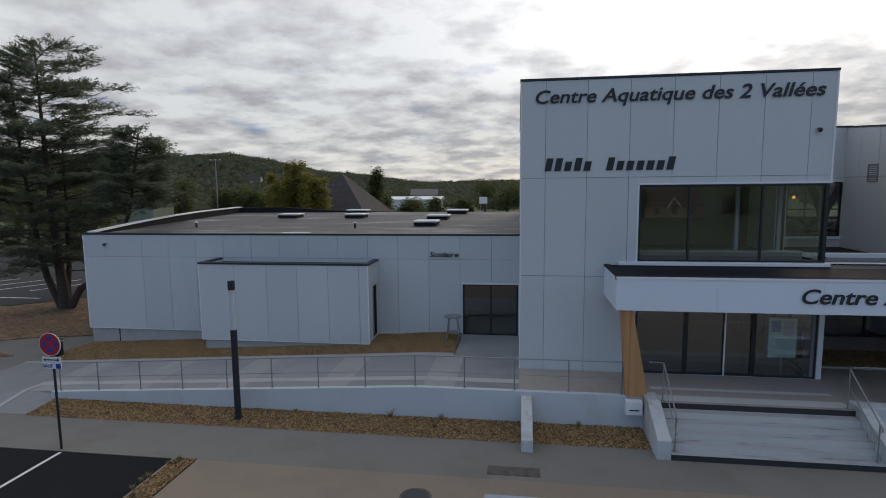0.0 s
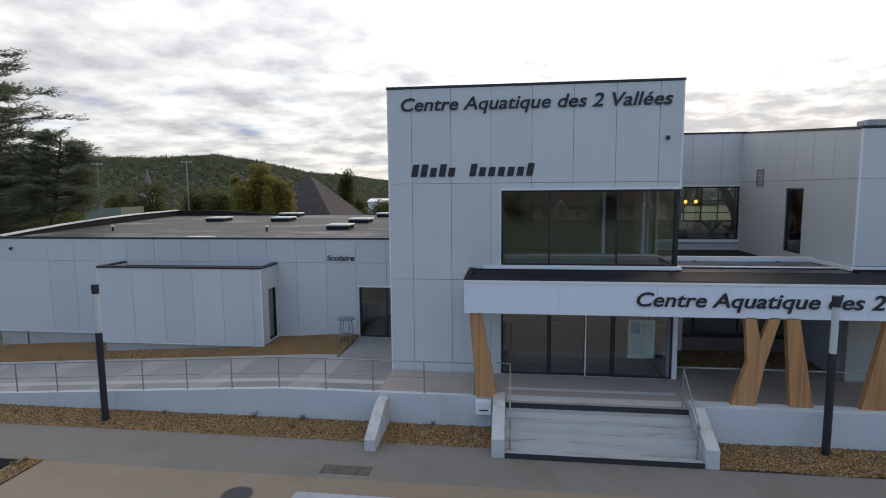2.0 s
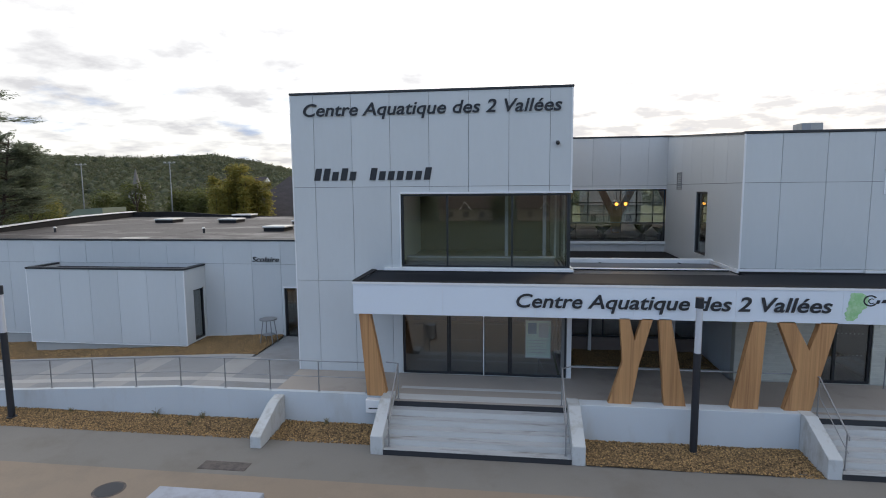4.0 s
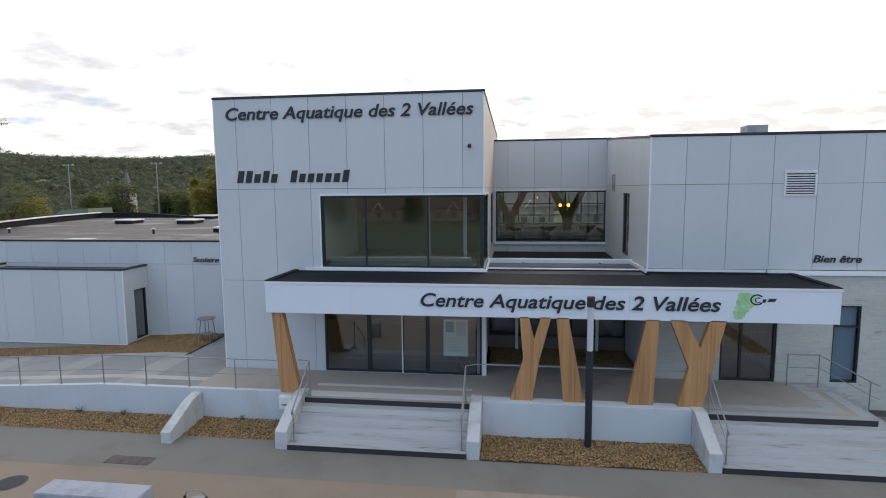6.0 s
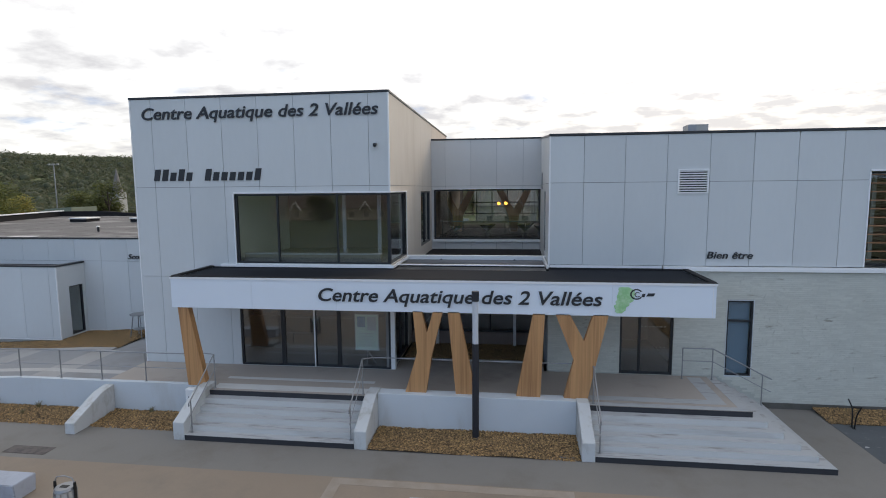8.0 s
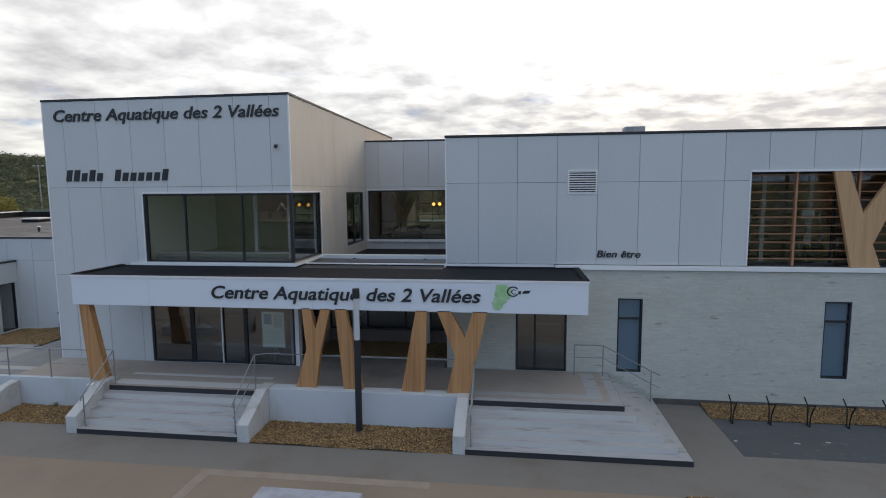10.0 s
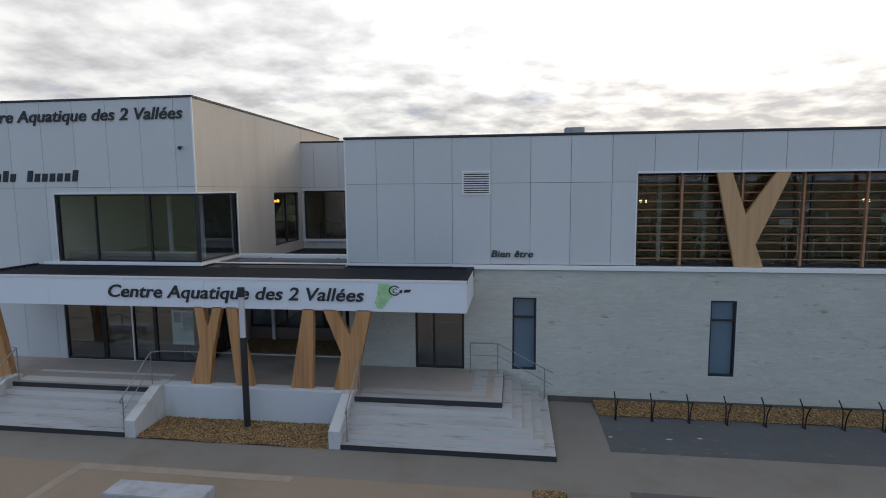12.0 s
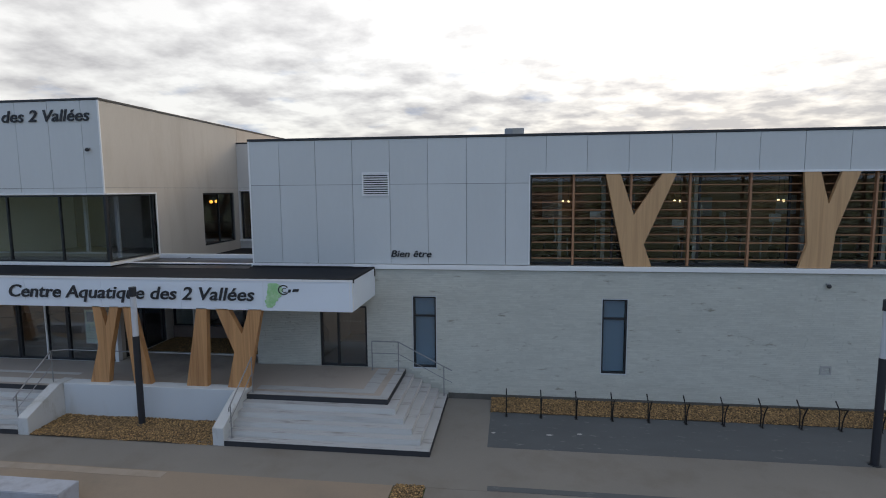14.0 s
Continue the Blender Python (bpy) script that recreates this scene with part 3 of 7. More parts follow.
# ---- gravel ----
def stones(name, polys, count, label, seed, size=(0.018, 0.040), mat=GRAVEL):
    """Loose river stones, squashed octahedra, on beds given as (x0, x1, y0, y1, height function)."""
    rng = np.random.default_rng(seed)
    areas = np.array([(p[1] - p[0]) * (p[3] - p[2]) for p in polys])
    vs, fs = [], []
    octa = np.array([(1, 0, 0), (0, 1, 0), (-1, 0, 0), (0, -1, 0), (0, 0, 1)], float)
    tri = np.array([(0, 1, 4), (1, 2, 4), (2, 3, 4), (3, 0, 4)])
    for p, share_ in zip(polys, areas / areas.sum()):
        k = int(count * share_)
        x, y = rng.uniform(p[0], p[1], k), rng.uniform(p[2], p[3], k)
        s = rng.uniform(*size, (k, 1))
        a = rng.uniform(0, math.pi, k)
        el = rng.uniform(0.8, 1.7, k)
        pts = octa[None] * np.stack([s[:, 0] * el, s[:, 0], s[:, 0] * rng.uniform(0.5, 0.9, k)], 1)[:, None]
        pts = pts + rng.normal(0, 0.12, pts.shape) * s[:, None]
        c, sn = np.cos(a)[:, None], np.sin(a)[:, None]
        px = pts[..., 0] * c - pts[..., 1] * sn + x[:, None]
        py = pts[..., 0] * sn + pts[..., 1] * c + y[:, None]
        zz = np.array([p[4](u, w) for u, w in zip(x, y)])
        pz = pts[..., 2] + zz[:, None] + rng.uniform(-0.008, 0.01, k)[:, None]
        base = sum(len(q) for q in vs)
        vs.append(np.stack([px, py, pz], -1).reshape(-1, 3))
        fs.append((tri[None] + (np.arange(k) * 5)[:, None, None]).reshape(-1, 3) + base)
    me = bpy.data.meshes.new(name)
    me.from_pydata(np.concatenate(vs).tolist(), [], np.concatenate(fs).tolist())
    me.materials.append(mat)
    return tagged(new(name, me), label, "gravel", kind="stuff")


def bed(name, x0, x1, y0, y1, zf, label, nx=24, ny=5, mat=GRAVEL_BED):
    """An uneven bed of soil under the stones."""
    bm = bm_new()
    rows = [[bm.verts.new((x0 + (x1 - x0) * i / nx, y0 + (y1 - y0) * j / ny, zf(x0 + (x1 - x0) * i / nx, y0 + (y1 - y0) * j / ny) - 0.018)) for i in range(nx + 1)] for j in range(ny + 1)]
    for j in range(ny):
        for i in range(nx):
            bm.faces.new((rows[j][i], rows[j][i + 1], rows[j + 1][i + 1], rows[j + 1][i]))
    return thing(name, bm, mat, label, "gravel bed", kind="structure")


def heap(x, y):
    return 0.035 * noise.noise((x * 0.9, y * 0.9, 1.0))


def z_front(x, y):
    return 0.015 + max(0.0, 0.07 * (y - 15.5)) + heap(x, y) * 0.6


def z_mid(x, y):
    return 0.03 + 0.05 * (y - 14.9) + heap(x, y)


def z_annex(x, y):
    return ramp_z(x) - 0.02 + 0.04 * max(0, (y - 20.6) / 3) + heap(x, y) * 0.6


def z_rack(x, y):
    return 0.03 + 0.07 * (y - 18.2) + heap(x, y) * 0.5


def z_patch(x, y):
    return 0.03 + heap(x, y) * 0.7


def z_rear(x, y):
    return GZ + 0.02 + heap(x, y) * 0.6


BEDS = [
    ("gravel_bed_front", -16.4, 0.28, 15.5, 16.74, z_front),
    ("gravel_bed_step", 0.66, 4.02, 15.5, 16.74, z_front),
    ("gravel_bed_middle", 10.26, 16.48, 14.93, 16.38, z_mid),
    ("gravel_bed_block", -20.9, -2.3, 20.62, 23.56, z_annex),
    ("gravel_bed_racks", 24.8, 44.0, 18.30, 19.44, z_rack),
    ("gravel_bed_parking", -9.40, -8.78, 4.0, 13.40, z_patch),
    ("gravel_bed_forecourt", 22.5, 23.28, 4.0, 13.42, z_patch),
    ("gravel_bed_rear", 10.3, 15.7, 20.36, 22.58, z_rear),
]
for nm, x0, x1, y0, y1, zf in BEDS:
    bed(nm, x0, x1, y0, y1, zf, "bed of ochre river gravel over dark soil", nx=max(4, int((x1 - x0) * 3)), ny=6)
bed("gravel_bed_parking_front", -9.40, -8.78, -8.98, 4.0, z_patch, "bed of ochre river gravel beside the parking bays", nx=4, ny=40, mat=GRAVEL)
bed("gravel_bed_forecourt_front", 22.5, 23.28, -8.98, 4.0, z_patch, "bed of ochre river gravel between two pavings", nx=4, ny=40, mat=GRAVEL)
stones("river_gravel", [(b[1], b[2], b[3], b[4], b[5]) for b in BEDS], 135000, "loose ochre and brown river stones in the planting beds", 5)


thing("kerb_parking", boxed(-9.452, -9.402, -8.98, 13.36, -0.02, 0.035), PAVE_PALE, "thin concrete edging between asphalt and gravel", "kerb", kind="structure")


def mulch_bed():
    bm = bm_new()
    prism(bm, [(-60, 23.4), (-26, 23.4), (-24.4, 24.3), (-21.4, 25.0), (-21.3, 34.0), (-30.3, 33.6), (-33.2, 30.6), (-60, 30.9)], -0.02, 0.05, "z")
    return bm


thing("mulch_bed", mulch_bed(), MULCH, "brown bark mulch under the big cedar", "planting bed", kind="structure")
sheet("mulch_patch", [(-60, 19.7), (-25.5, 20.4), (-22.9, 21.3), (-24.2, 21.7), (-60, 21.6)], 0.03, MULCH, "strip of brown mulch between two paths", "planting bed")


# ---- ramp, landing, steps ----
def ramp_slab(name, x0, x1, y0, y1, mat, label, lift=0.0):
    bm = bm_new()
    k = max(1, int((x1 - x0) / 1.0))
    xs = [x0 + (x1 - x0) * i / k for i in range(k + 1)]
    pts = [(x, ramp_z(x) + lift) for x in xs]
    prism(bm, pts + [(x1, -0.05), (x0, -0.05)], y0, y1, "y")
    return thing(name, bm, mat, label, "ramp", kind="structure")


ramp_slab("ramp_edge_band", -17.97, 0.25, 17.55, 17.9, RAMP_BAND, "pale concrete edge band of the access ramp", 0.006)
xs = [-21.5, -17.8, -16.75, -14.1, -13.05, -10.35, -9.3, -6.62, -5.57, -2.92, -1.87, 0.25]
for i, (a, b) in enumerate(zip(xs, xs[1:])):
    if i % 2:
        ramp_slab("ramp_cross_band", a, b, 16.95, 20.3, RAMP_PALE, "pale concrete cross band of the access ramp", 0.002)
    else:
        ramp_slab("ramp_panel", a, b, 16.95, 20.3, RAMP_DARK, "grey brushed concrete panel of the access ramp")
ramp_slab("ramp_back_band", -21.5, -2.3, 20.3, 20.62, RAMP_PALE, "pale concrete kerb band beside the gravel", 0.01)
thing("landing_school_door", boxed(-2.3, 0.24, 20.3, 23.6, -0.05, GZ - 0.06), RAMP_DARK, "smooth grey concrete slab at the side door", "pavement", kind="structure")
# The apron by which the ramp's low end runs out to the footpath, its last metre falling to the gravel.
ap = bm_new()
AX = [-23.0, -21.4, -20.0, -18.8, -17.75, -17.2, -16.8, -16.42]
drop = {-17.2: 0.85, -16.8: 0.6, -16.42: 0.3}
rows = [[ap.verts.new((x, yy, (ramp_z(x) + 0.004) * f * drop.get(x, 1.0) + 0.012)) for x in AX] for yy, f in ((15.56, 0.0), (16.2, 0.46), (16.96, 1.0))]
for j in range(2):
    for i in range(len(AX) - 1):
        ap.faces.new((rows[j][i], rows[j][i + 1], rows[j + 1][i + 1], rows[j + 1][i]))
sk = [rows[0][0], rows[0][-1], rows[1][-1], rows[2][-1]]
for p, q in zip(sk, sk[1:]):
    lo = [ap.verts.new((v.co.x, v.co.y, -0.02)) for v in (p, q)]
    ap.faces.new((p, lo[0], lo[1], q))
thing("pavement_ramp_foot", ap, RAMP_DARK, "grey concrete apron at the foot of the ramp", "pavement", kind="structure")
kb = bm_new()
line = [(15.62, 0.018), (16.2, (ramp_z(-17.86) + 0.004) * 0.46 + 0.02), (16.96, ramp_z(-17.86) + 0.022), (17.88, ramp_z(-17.86) + 0.012)]
for (ya, za), (yb, zb) in zip(line, line[1:]):
    kb.faces.new([kb.verts.new(v) for v in ((-17.97, ya, za), (-17.75, ya, za + 0.012), (-17.75, yb, zb + 0.012), (-17.97, yb, zb))])
thing("ramp_foot_band", kb, RAMP_BAND, "pale concrete band across the foot of the ramp", "ramp", kind="structure")

LAND = [(0.25, 16.95), (4.42, 16.95), (4.42, 16.47), (9.85, 16.47), (9.85, 16.863), (16.87, 16.863), (16.87, 16.47), (21.6, 16.47), (21.6, 19.44), (15.7, 19.44), (15.7, 20.3), (10.2, 20.3), (10.2, 19.05), (0.25, 19.05)]
thing("floor_landing", prism(bm_new(), LAND, 0.5, GZ, "z"), LANDING, "buff concrete entrance landing under the canopy", "floor", kind="structure")
thing("kerb_landing", boxed(10.2, 15.72, 20.28, 20.38, 0.6, GZ + 0.06, bevel=0.01), PLINTH, "thin concrete kerb between landing and gravel", "kerb", kind="structure")
for a, b in ((17.0, 17.45), (17.95, 18.15)):
    thing("landing_band", boxed(4.45, 9.82, a - 0.4, b - 0.4, GZ, GZ + 0.004), STEP, "pale worn concrete band across the landing", "pavement", kind="structure")
bd = bm_new()
prism(bd, [(17.0, 16.9), (21.05, 16.9), (21.05, 19.3), (20.6, 19.3), (20.6, 17.25), (17.0, 17.25)], GZ, GZ + 0.004, "z")
thing("landing_band", bd, STEP_TREAD, "pale concrete border band of the landing", "pavement", kind="structure")
ed = bm_new()
prism(ed, [(16.9, 16.475), (21.595, 16.475), (21.595, 19.4), (21.3, 19.4), (21.3, 16.72), (16.9, 16.72)], GZ, GZ + 0.004, "z")
thing("landing_band", ed, STEP_TREAD, "pale concrete edge strip of the landing", "pavement", kind="structure")


def steps(name, x0, x1, right, label):
    """Six risers; where right is set the steps turn the corner to that side."""
    st = holder(name, label, "stairs", kind="structure", at=((x0 + x1) / 2, 15.0, 0))
    rise, tread = GZ / 6, 0.30
    for k in range(6):
        y0 = 14.96 + tread * k
        xr = x1 - 0.314 * k if right else x1
        yb = 19.43 if right else 16.9
        z0, z1 = rise * k, rise * (k + 1)
        if k == 5:
            continue
        bm = bm_new()
        if right:
            prism(bm, [(x0, y0), (xr, y0), (xr, yb), (xr - 0.36, yb), (xr - 0.36, y0 + 0.36), (x0, y0 + 0.36)], z0 if k else -0.03, z1, "z")
        else:
            box(bm, x0, xr, y0, y0 + 0.36, z0 if k else -0.03, z1)
        bm.normal_update()
        # Upward faces take the tone that evens out the light from above.
        for f in bm.faces:
            f.material_index = 1 if f.normal.z > 0.9 else 0
        part("step", bm, [STEP, STEP_TREAD], st)
    for k in (0, 5):
        y0 = 14.96 + tread * k
        xr = x1 - 0.314 * k if right else x1
        z0, z1 = rise * k, rise * (k + 1)
        bm = bm_new()
        box(bm, x0, xr + (0.012 if right else 0), y0 - 0.012, y0 - 0.001, z0 + 0.004, z1 - 0.012)
        if right:
            box(bm, xr + 0.001, xr + 0.012, y0, 19.42, z0 + 0.004, z1 - 0.012)
        part("contrast_riser", bm, STRIP, st, "charcoal contrast strip on the riser")
    return st


steps("stairs_main", 4.42, 9.85, False, "broad pale concrete steps with charcoal first and last risers")
steps("stairs_corner", 16.87, 23.17, True, "pale worn concrete steps that turn a corner")


def cheek(x0, x1, label, y1=16.9, low=0.56, top=GZ + 0.14):
    bm = bm_new()
    prism(bm, [(14.95, -0.03), (14.95, low), (16.25, top), (y1, top), (y1, -0.03)], x0, x1, "x")
    bmesh.ops.bevel(bm, geom=bm.edges[:], offset=0.015, segments=1, affect="EDGES")
    return thing("stair_cheek_wall", bm, RENDERED_WORN, label, "low wall", "cheek walls", kind="structure")


for a, b in ((4.04, 4.415), (9.855, 10.23), (16.50, 16.865)):
    cheek(a, b, "white rendered cheek wall with a sloping top beside the steps")
# The retaining wall of the ramp: its top follows the ramp.
rw = bm_new()
pts = [(x, ramp_z(x) + 0.03) for x in (-16.6, -14, -11, -8, -5, -3.1, 4.035)]
prism(rw, pts + [(4.035, -0.05), (-16.6, -0.05)], 16.76, 16.945, "y")
thing("wall_ramp", rw, RENDERED, "white rendered retaining wall of the ramp", "low wall", kind="structure")
thing("wall_planter", boxed(10.235, 16.495, 16.40, 16.86, -0.05, GZ + 0.12, bevel=0.012), RENDERED, "white rendered planter wall under the canopy columns", "low wall", kind="structure")
bt = bm_new()
prism(bt, [(14.93, -0.03), (14.93, 0.36), (16.2, 0.92), (16.755, 1.0), (16.755, -0.03)], 0.30, 0.64, "x")
bmesh.ops.bevel(bt, geom=bt.edges[:], offset=0.015, segments=1, affect="EDGES")
thing("buttress_wall", bt, RENDERED_WORN, "white rendered buttress with a sloping top", "low wall", kind="structure")


# ---- tower ----
UPX = [0.26, *run(1.09, 1.387, 9.5), RX]
WIN1 = (4.22, RX + 0.1, 5.0, 7.60)
ENT = (4.22, 10.08, GZ, 3.62)
panelled("wall_tower_front", front(TY), UPX, [1.0, 4.46, 7.86, 11.12], [WIN1, ENT], "white cladding panels on the tall entrance block's front")
SIDE_Y = [TY + 0.03, 29.3, 36.0]
WIN1S = (TY, 22.0, 5.0, 7.60)
DOOR_S = (25.65, 28.7, 4.95, 7.60)
panelled("wall_tower_side", side_right(RX), SIDE_Y, [1.0, 7.86, 11.12], [WIN1S, DOOR_S, (19.6, 22.2, GZ, 3.6)], "cream side wall of the tall block", ends=(0.0, 0.0), mat=CREAM_SIDE)
panelled("wall_tower_left", side_left(0.26), [TY + 0.03, 23.5, 28.0, 32.0, 36.0], [1.0, 11.12], [], "white cladding panels on the tall block's far side", ends=(0.0, 0.0))
thing("wall_tower_back", boxed(0.52, RX - 0.3, 35.8, 36.0, 0, 11.0), PANEL, "plain white back wall of the tall block", "wall", kind="structure")
thing("roof_tower", boxed(0.5, RX - 0.25, TY + 0.25, 35.8, 10.7, 10.85), MEMBRANE, "grey membrane roof of the tall block", "roof", kind="structure")


def coping(name, pts, w, z0, z1, label, inward):
    """A metal coping along a line of (x, y) points."""
    c = holder(name, label, "coping", kind="structure", at=(pts[0][0], pts[0][1], z0))
    for (ax, ay), (bx, by) in zip(pts, pts[1:]):
        a0, a1 = sorted((ax, bx))
        b0, b1 = sorted((ay, by))
        if a1 - a0 > b1 - b0:
            bm = boxed(a0, a1, ay - 0.03, ay + w, z0, z1, bevel=0.008)
        else:
            bm = boxed(ax - (0.03 if inward > 0 else w), ax + (w if inward > 0 else 0.03), b0 + w + 0.004, b1, z0, z1, bevel=0.008)
        part("coping_length", bm, COPING, c)
    return c


coping("coping_tower_front", [(0.22, TY), (RX + 0.04, TY)], 0.35, 11.12, 11.20, "dark metal coping along the tall block's parapet", 1)
coping("coping_tower_side", [(RX, TY), (RX, 36.0)], 0.35, 11.12, 11.20, "dark metal coping along the tall block's side", -1)
coping("coping_tower_left", [(0.26, TY), (0.26, 36.0)], 0.35, 11.12, 11.20, "dark metal coping along the tall block's far side", 1)


def trim(x0, x1, y0, y1, z0, z1):
    return thing("trim", boxed(x0, x1, y0, y1, z0, z1), TRIM, "thin white metal edge trim of the cladding", "trim", "edge trims", kind="structure")


trim(0.235, 0.275, TY - 0.012, TY + 0.03, 1.0, 11.12)
trim(RX - 0.035, RX + 0.018, TY - 0.018, TY + 0.035, 7.66, 11.12)
trim(0.28, 4.2, TY - 0.012, TY + 0.03, 0.96, 1.0)
trim(4.22, RX + 0.02, TY - 0.05, TY + 0.03, 7.60, 7.66)
trim(4.17, 4.22, TY - 0.02, TY + 0.05, 4.98, 7.60)
trim(RX - 0.03, RX + 0.05, TY + 0.04, 22.05, 7.60, 7.66)
trim(7.145, 7.183, TY - 0.03, TY + 0.028, GZ + 0.004, 3.60)
trim(10.09, 10.24, TY - 0.02, TY + 0.2, GZ, 3.8)
thing("glazing_sill", boxed(3.6, RX + 0.05, TY - 0.10, TY - 0.004, 4.88, 4.97), TRIM, "white metal flashing under the upper window", "flashing", kind="structure")
window("window_1", front(TY), 4.24, RX - 0.02, 5.0, 7.58, [5.87, 8.15], "dark-framed wide upper window with three lights")
window("window_2", side_right(RX), TY + 0.16, 21.95, 5.0, 7.58, [], "dark-framed side light of the corner window")
thing("post_corner", boxed(RX - 0.12, RX - 0.01, TY + 0.04, TY + 0.15, 5.0, 7.58), DARKFRAME, "dark metal corner post of the glazing", "post", kind="structure")
trim(RX - 0.08, RX + 0.03, 22.0, 22.08, 4.7, 7.66)


# ---- entrance ----
window("window_3", front(TY), 4.24, 5.90, GZ, 3.60, [], "dark-framed side light of the entrance", inset=0.012, glassmat=GLASS_ENTRY)
window("door_1", front(TY), 5.905, 8.10, GZ, 3.60, [7.165], "dark-framed sliding glass entrance doors, shut", fr=0.075, inset=0.03, glassmat=GLASS_ENTRY, cat="door")
window("window_4", front(TY), 8.105, 10.06, GZ, 3.60, [], "dark-framed fixed light beside the entrance doors", inset=0.012, glassmat=GLASS_ENTRY)
window("window_5", side_right(RX), 19.62, 22.18, GZ, 3.58, [20.9], "dark-framed glazing on the tall block's lower side")
# Rows of faint safety marks across the doors.
def marks(x0, n, step, y, zs, label):
    h = holder("safety_marking", label, "marking", "glass markings", at=(x0, y, zs[0]))
    me = finish("mark", boxed(-0.02, 0.02, -0.001, 0.001, -0.02, 0.02), MARK)
    for z in zs:
        for i in range(n):
            share("mark", me, h, Matrix.Translation((x0 + i * step, y, z)))


marks(6.1, 7, 0.145, TY + 0.066, (2.35, 2.95), "rows of small pale safety marks on the glass doors")
marks(7.3, 19, 0.145, TY + 0.04, (2.95,), "row of small pale safety marks across the entrance glass")
marks(19.1, 7, 0.13, WY + 0.086, (2.05, 2.80), "rows of small pale safety marks on the double door")

# ---- canopy ----
CX0, CX1, CY = 3.13, 20.50, 16.62
can = holder("canopy", "long white entrance canopy with a black roof edge", "canopy", at=(12, CY, 3.83))
part("fascia_backing", boxed(CX0 + 0.02, CX1 - 0.02, CY + 0.013, CY + 0.16, 3.835, 4.835), TRIM, can)
joints = [CX0, 6.0, 8.88, 11.76, 14.64, 17.52, CX1]
for a, b in zip(joints, joints[1:]):
    part("fascia_sheet", boxed(a + 0.003, b - 0.003, CY, CY + 0.0125, 3.83, 4.84, bevel=0.003), FASCIA, can, "white sheet fascia")
part("edge_strip", boxed(CX1 - 0.10, CX1 - 0.085, CY - 0.006, CY - 0.001, 3.86, 4.79), TRIM, can)
part("side_fascia", boxed(CX0, CX0 + 0.16, CY + 0.163, TY - 0.005, 3.83, 4.84, bevel=0.01), FASCIA, can)
part("side_fascia", boxed(CX1 - 0.16, CX1, CY + 0.163, WY - 0.005, 3.83, 4.84, bevel=0.01), FASCIA, can)
part("soffit", boxed(CX0 + 0.163, CX1 - 0.163, CY + 0.163, TY - 0.01, 3.86, 3.95), FASCIA, can)
part("drip_edge", boxed(CX0 - 0.02, CX1 + 0.02, CY - 0.025, CY - 0.004, 4.80, 4.87), TRIM, can)
cp = bm_new()
prism(cp, [(CY - 0.02, 4.845), (CY - 0.02, 4.875), (CY + 0.10, 4.90), (CY + 0.16, 4.90), (CY + 0.16, 4.74)], CX0 - 0.02, CX1 + 0.02, "x")
part("roof_edge", cp, BLACKROOF, can, "black bitumen roof edge")
for xa, xb, ye in ((CX0 - 0.02, CX0 + 0.163, TY - 0.01), (CX1 - 0.163, CX1 + 0.02, WY - 0.112)):
    part("roof_edge", boxed(xa, xb, CY + 0.165, ye, 4.845, 4.905), BLACKROOF, can)
part("roof_sheet", boxed(CX0 + 0.165, CX1 - 0.165, CY + 0.165, TY - 0.12, 4.62, 4.842), CANOPY_ROOF, can, "black wet roof sheet")
part("upstand", boxed(CX0 + 0.17, RX, TY - 0.118, TY - 0.03, 4.55, 4.875), BLACKROOF, can)
part("upstand", boxed(WX, CX1 + 0.02, WY - 0.108, WY - 0.022, 4.55, 4.895), BLACKROOF, can)
part("roof_strip", boxed(WX, CX1 - 0.165, TY - 0.118, WY - 0.112, 4.62, 4.842), CANOPY_ROOF, can)
part("upstand", boxed(RX + 0.004, RX + 0.09, TY - 0.118, 19.96, 4.582, 4.875), BLACKROOF, can)
thing("glazing_sill", boxed(RX + 0.052, RX + 0.11, TY - 0.10, 21.98, 4.88, 4.97), TRIM, "white metal flashing under the corner window", "flashing", kind="structure")
part("upstand", boxed(WX - 0.09, WX - 0.004, WY - 0.108, 19.96, 4.582, 4.835), BLACKROOF, can)
trim(WX - 0.07, WX - 0.02, WY - 0.02, 21.99, 4.84, 4.97)
thing("roof_recess_lower", boxed(RX + 0.095, WX - 0.095, TY - 0.118, 21.99, 4.45, 4.815), WET_ROOF, "wet brown-black bitumen roof between the two blocks", "roof", kind="structure")
kb = holder("roof_kerb", "black roof kerb with a thin white metal cap", "kerb", kind="structure", at=(13, 20.05, 4.58))
part("body", boxed(RX + 0.10, WX - 0.10, 20.0, 20.14, 4.816, 4.85), BLACKROOF, kb)
part("cap", boxed(RX + 0.10, WX - 0.10, 19.97, 20.17, 4.852, 4.88), TRIM, kb)
up = holder("parapet_recess", "low white upstand wall with two drain spouts", "parapet", kind="structure", at=(13, 22.0, 4.7))
part("wall", boxed(RX + 0.02, WX + 0.06, 22.0, 22.22, 4.50, 4.98, bevel=0.01), TRIM, up)
for x in (11.6, 14.6):
    part("spout", tube(bm_new(), (x, 21.85, 4.80), (x, 22.0, 4.80), 0.05, 8), COPING, up)
thing("roof_recess_upper", boxed(RX + 0.02, WX + 0.2, 22.23, 29.2, 4.30, 4.45), BLACKROOF, "black bitumen roof terrace before the recessed wall", "roof", kind="structure")


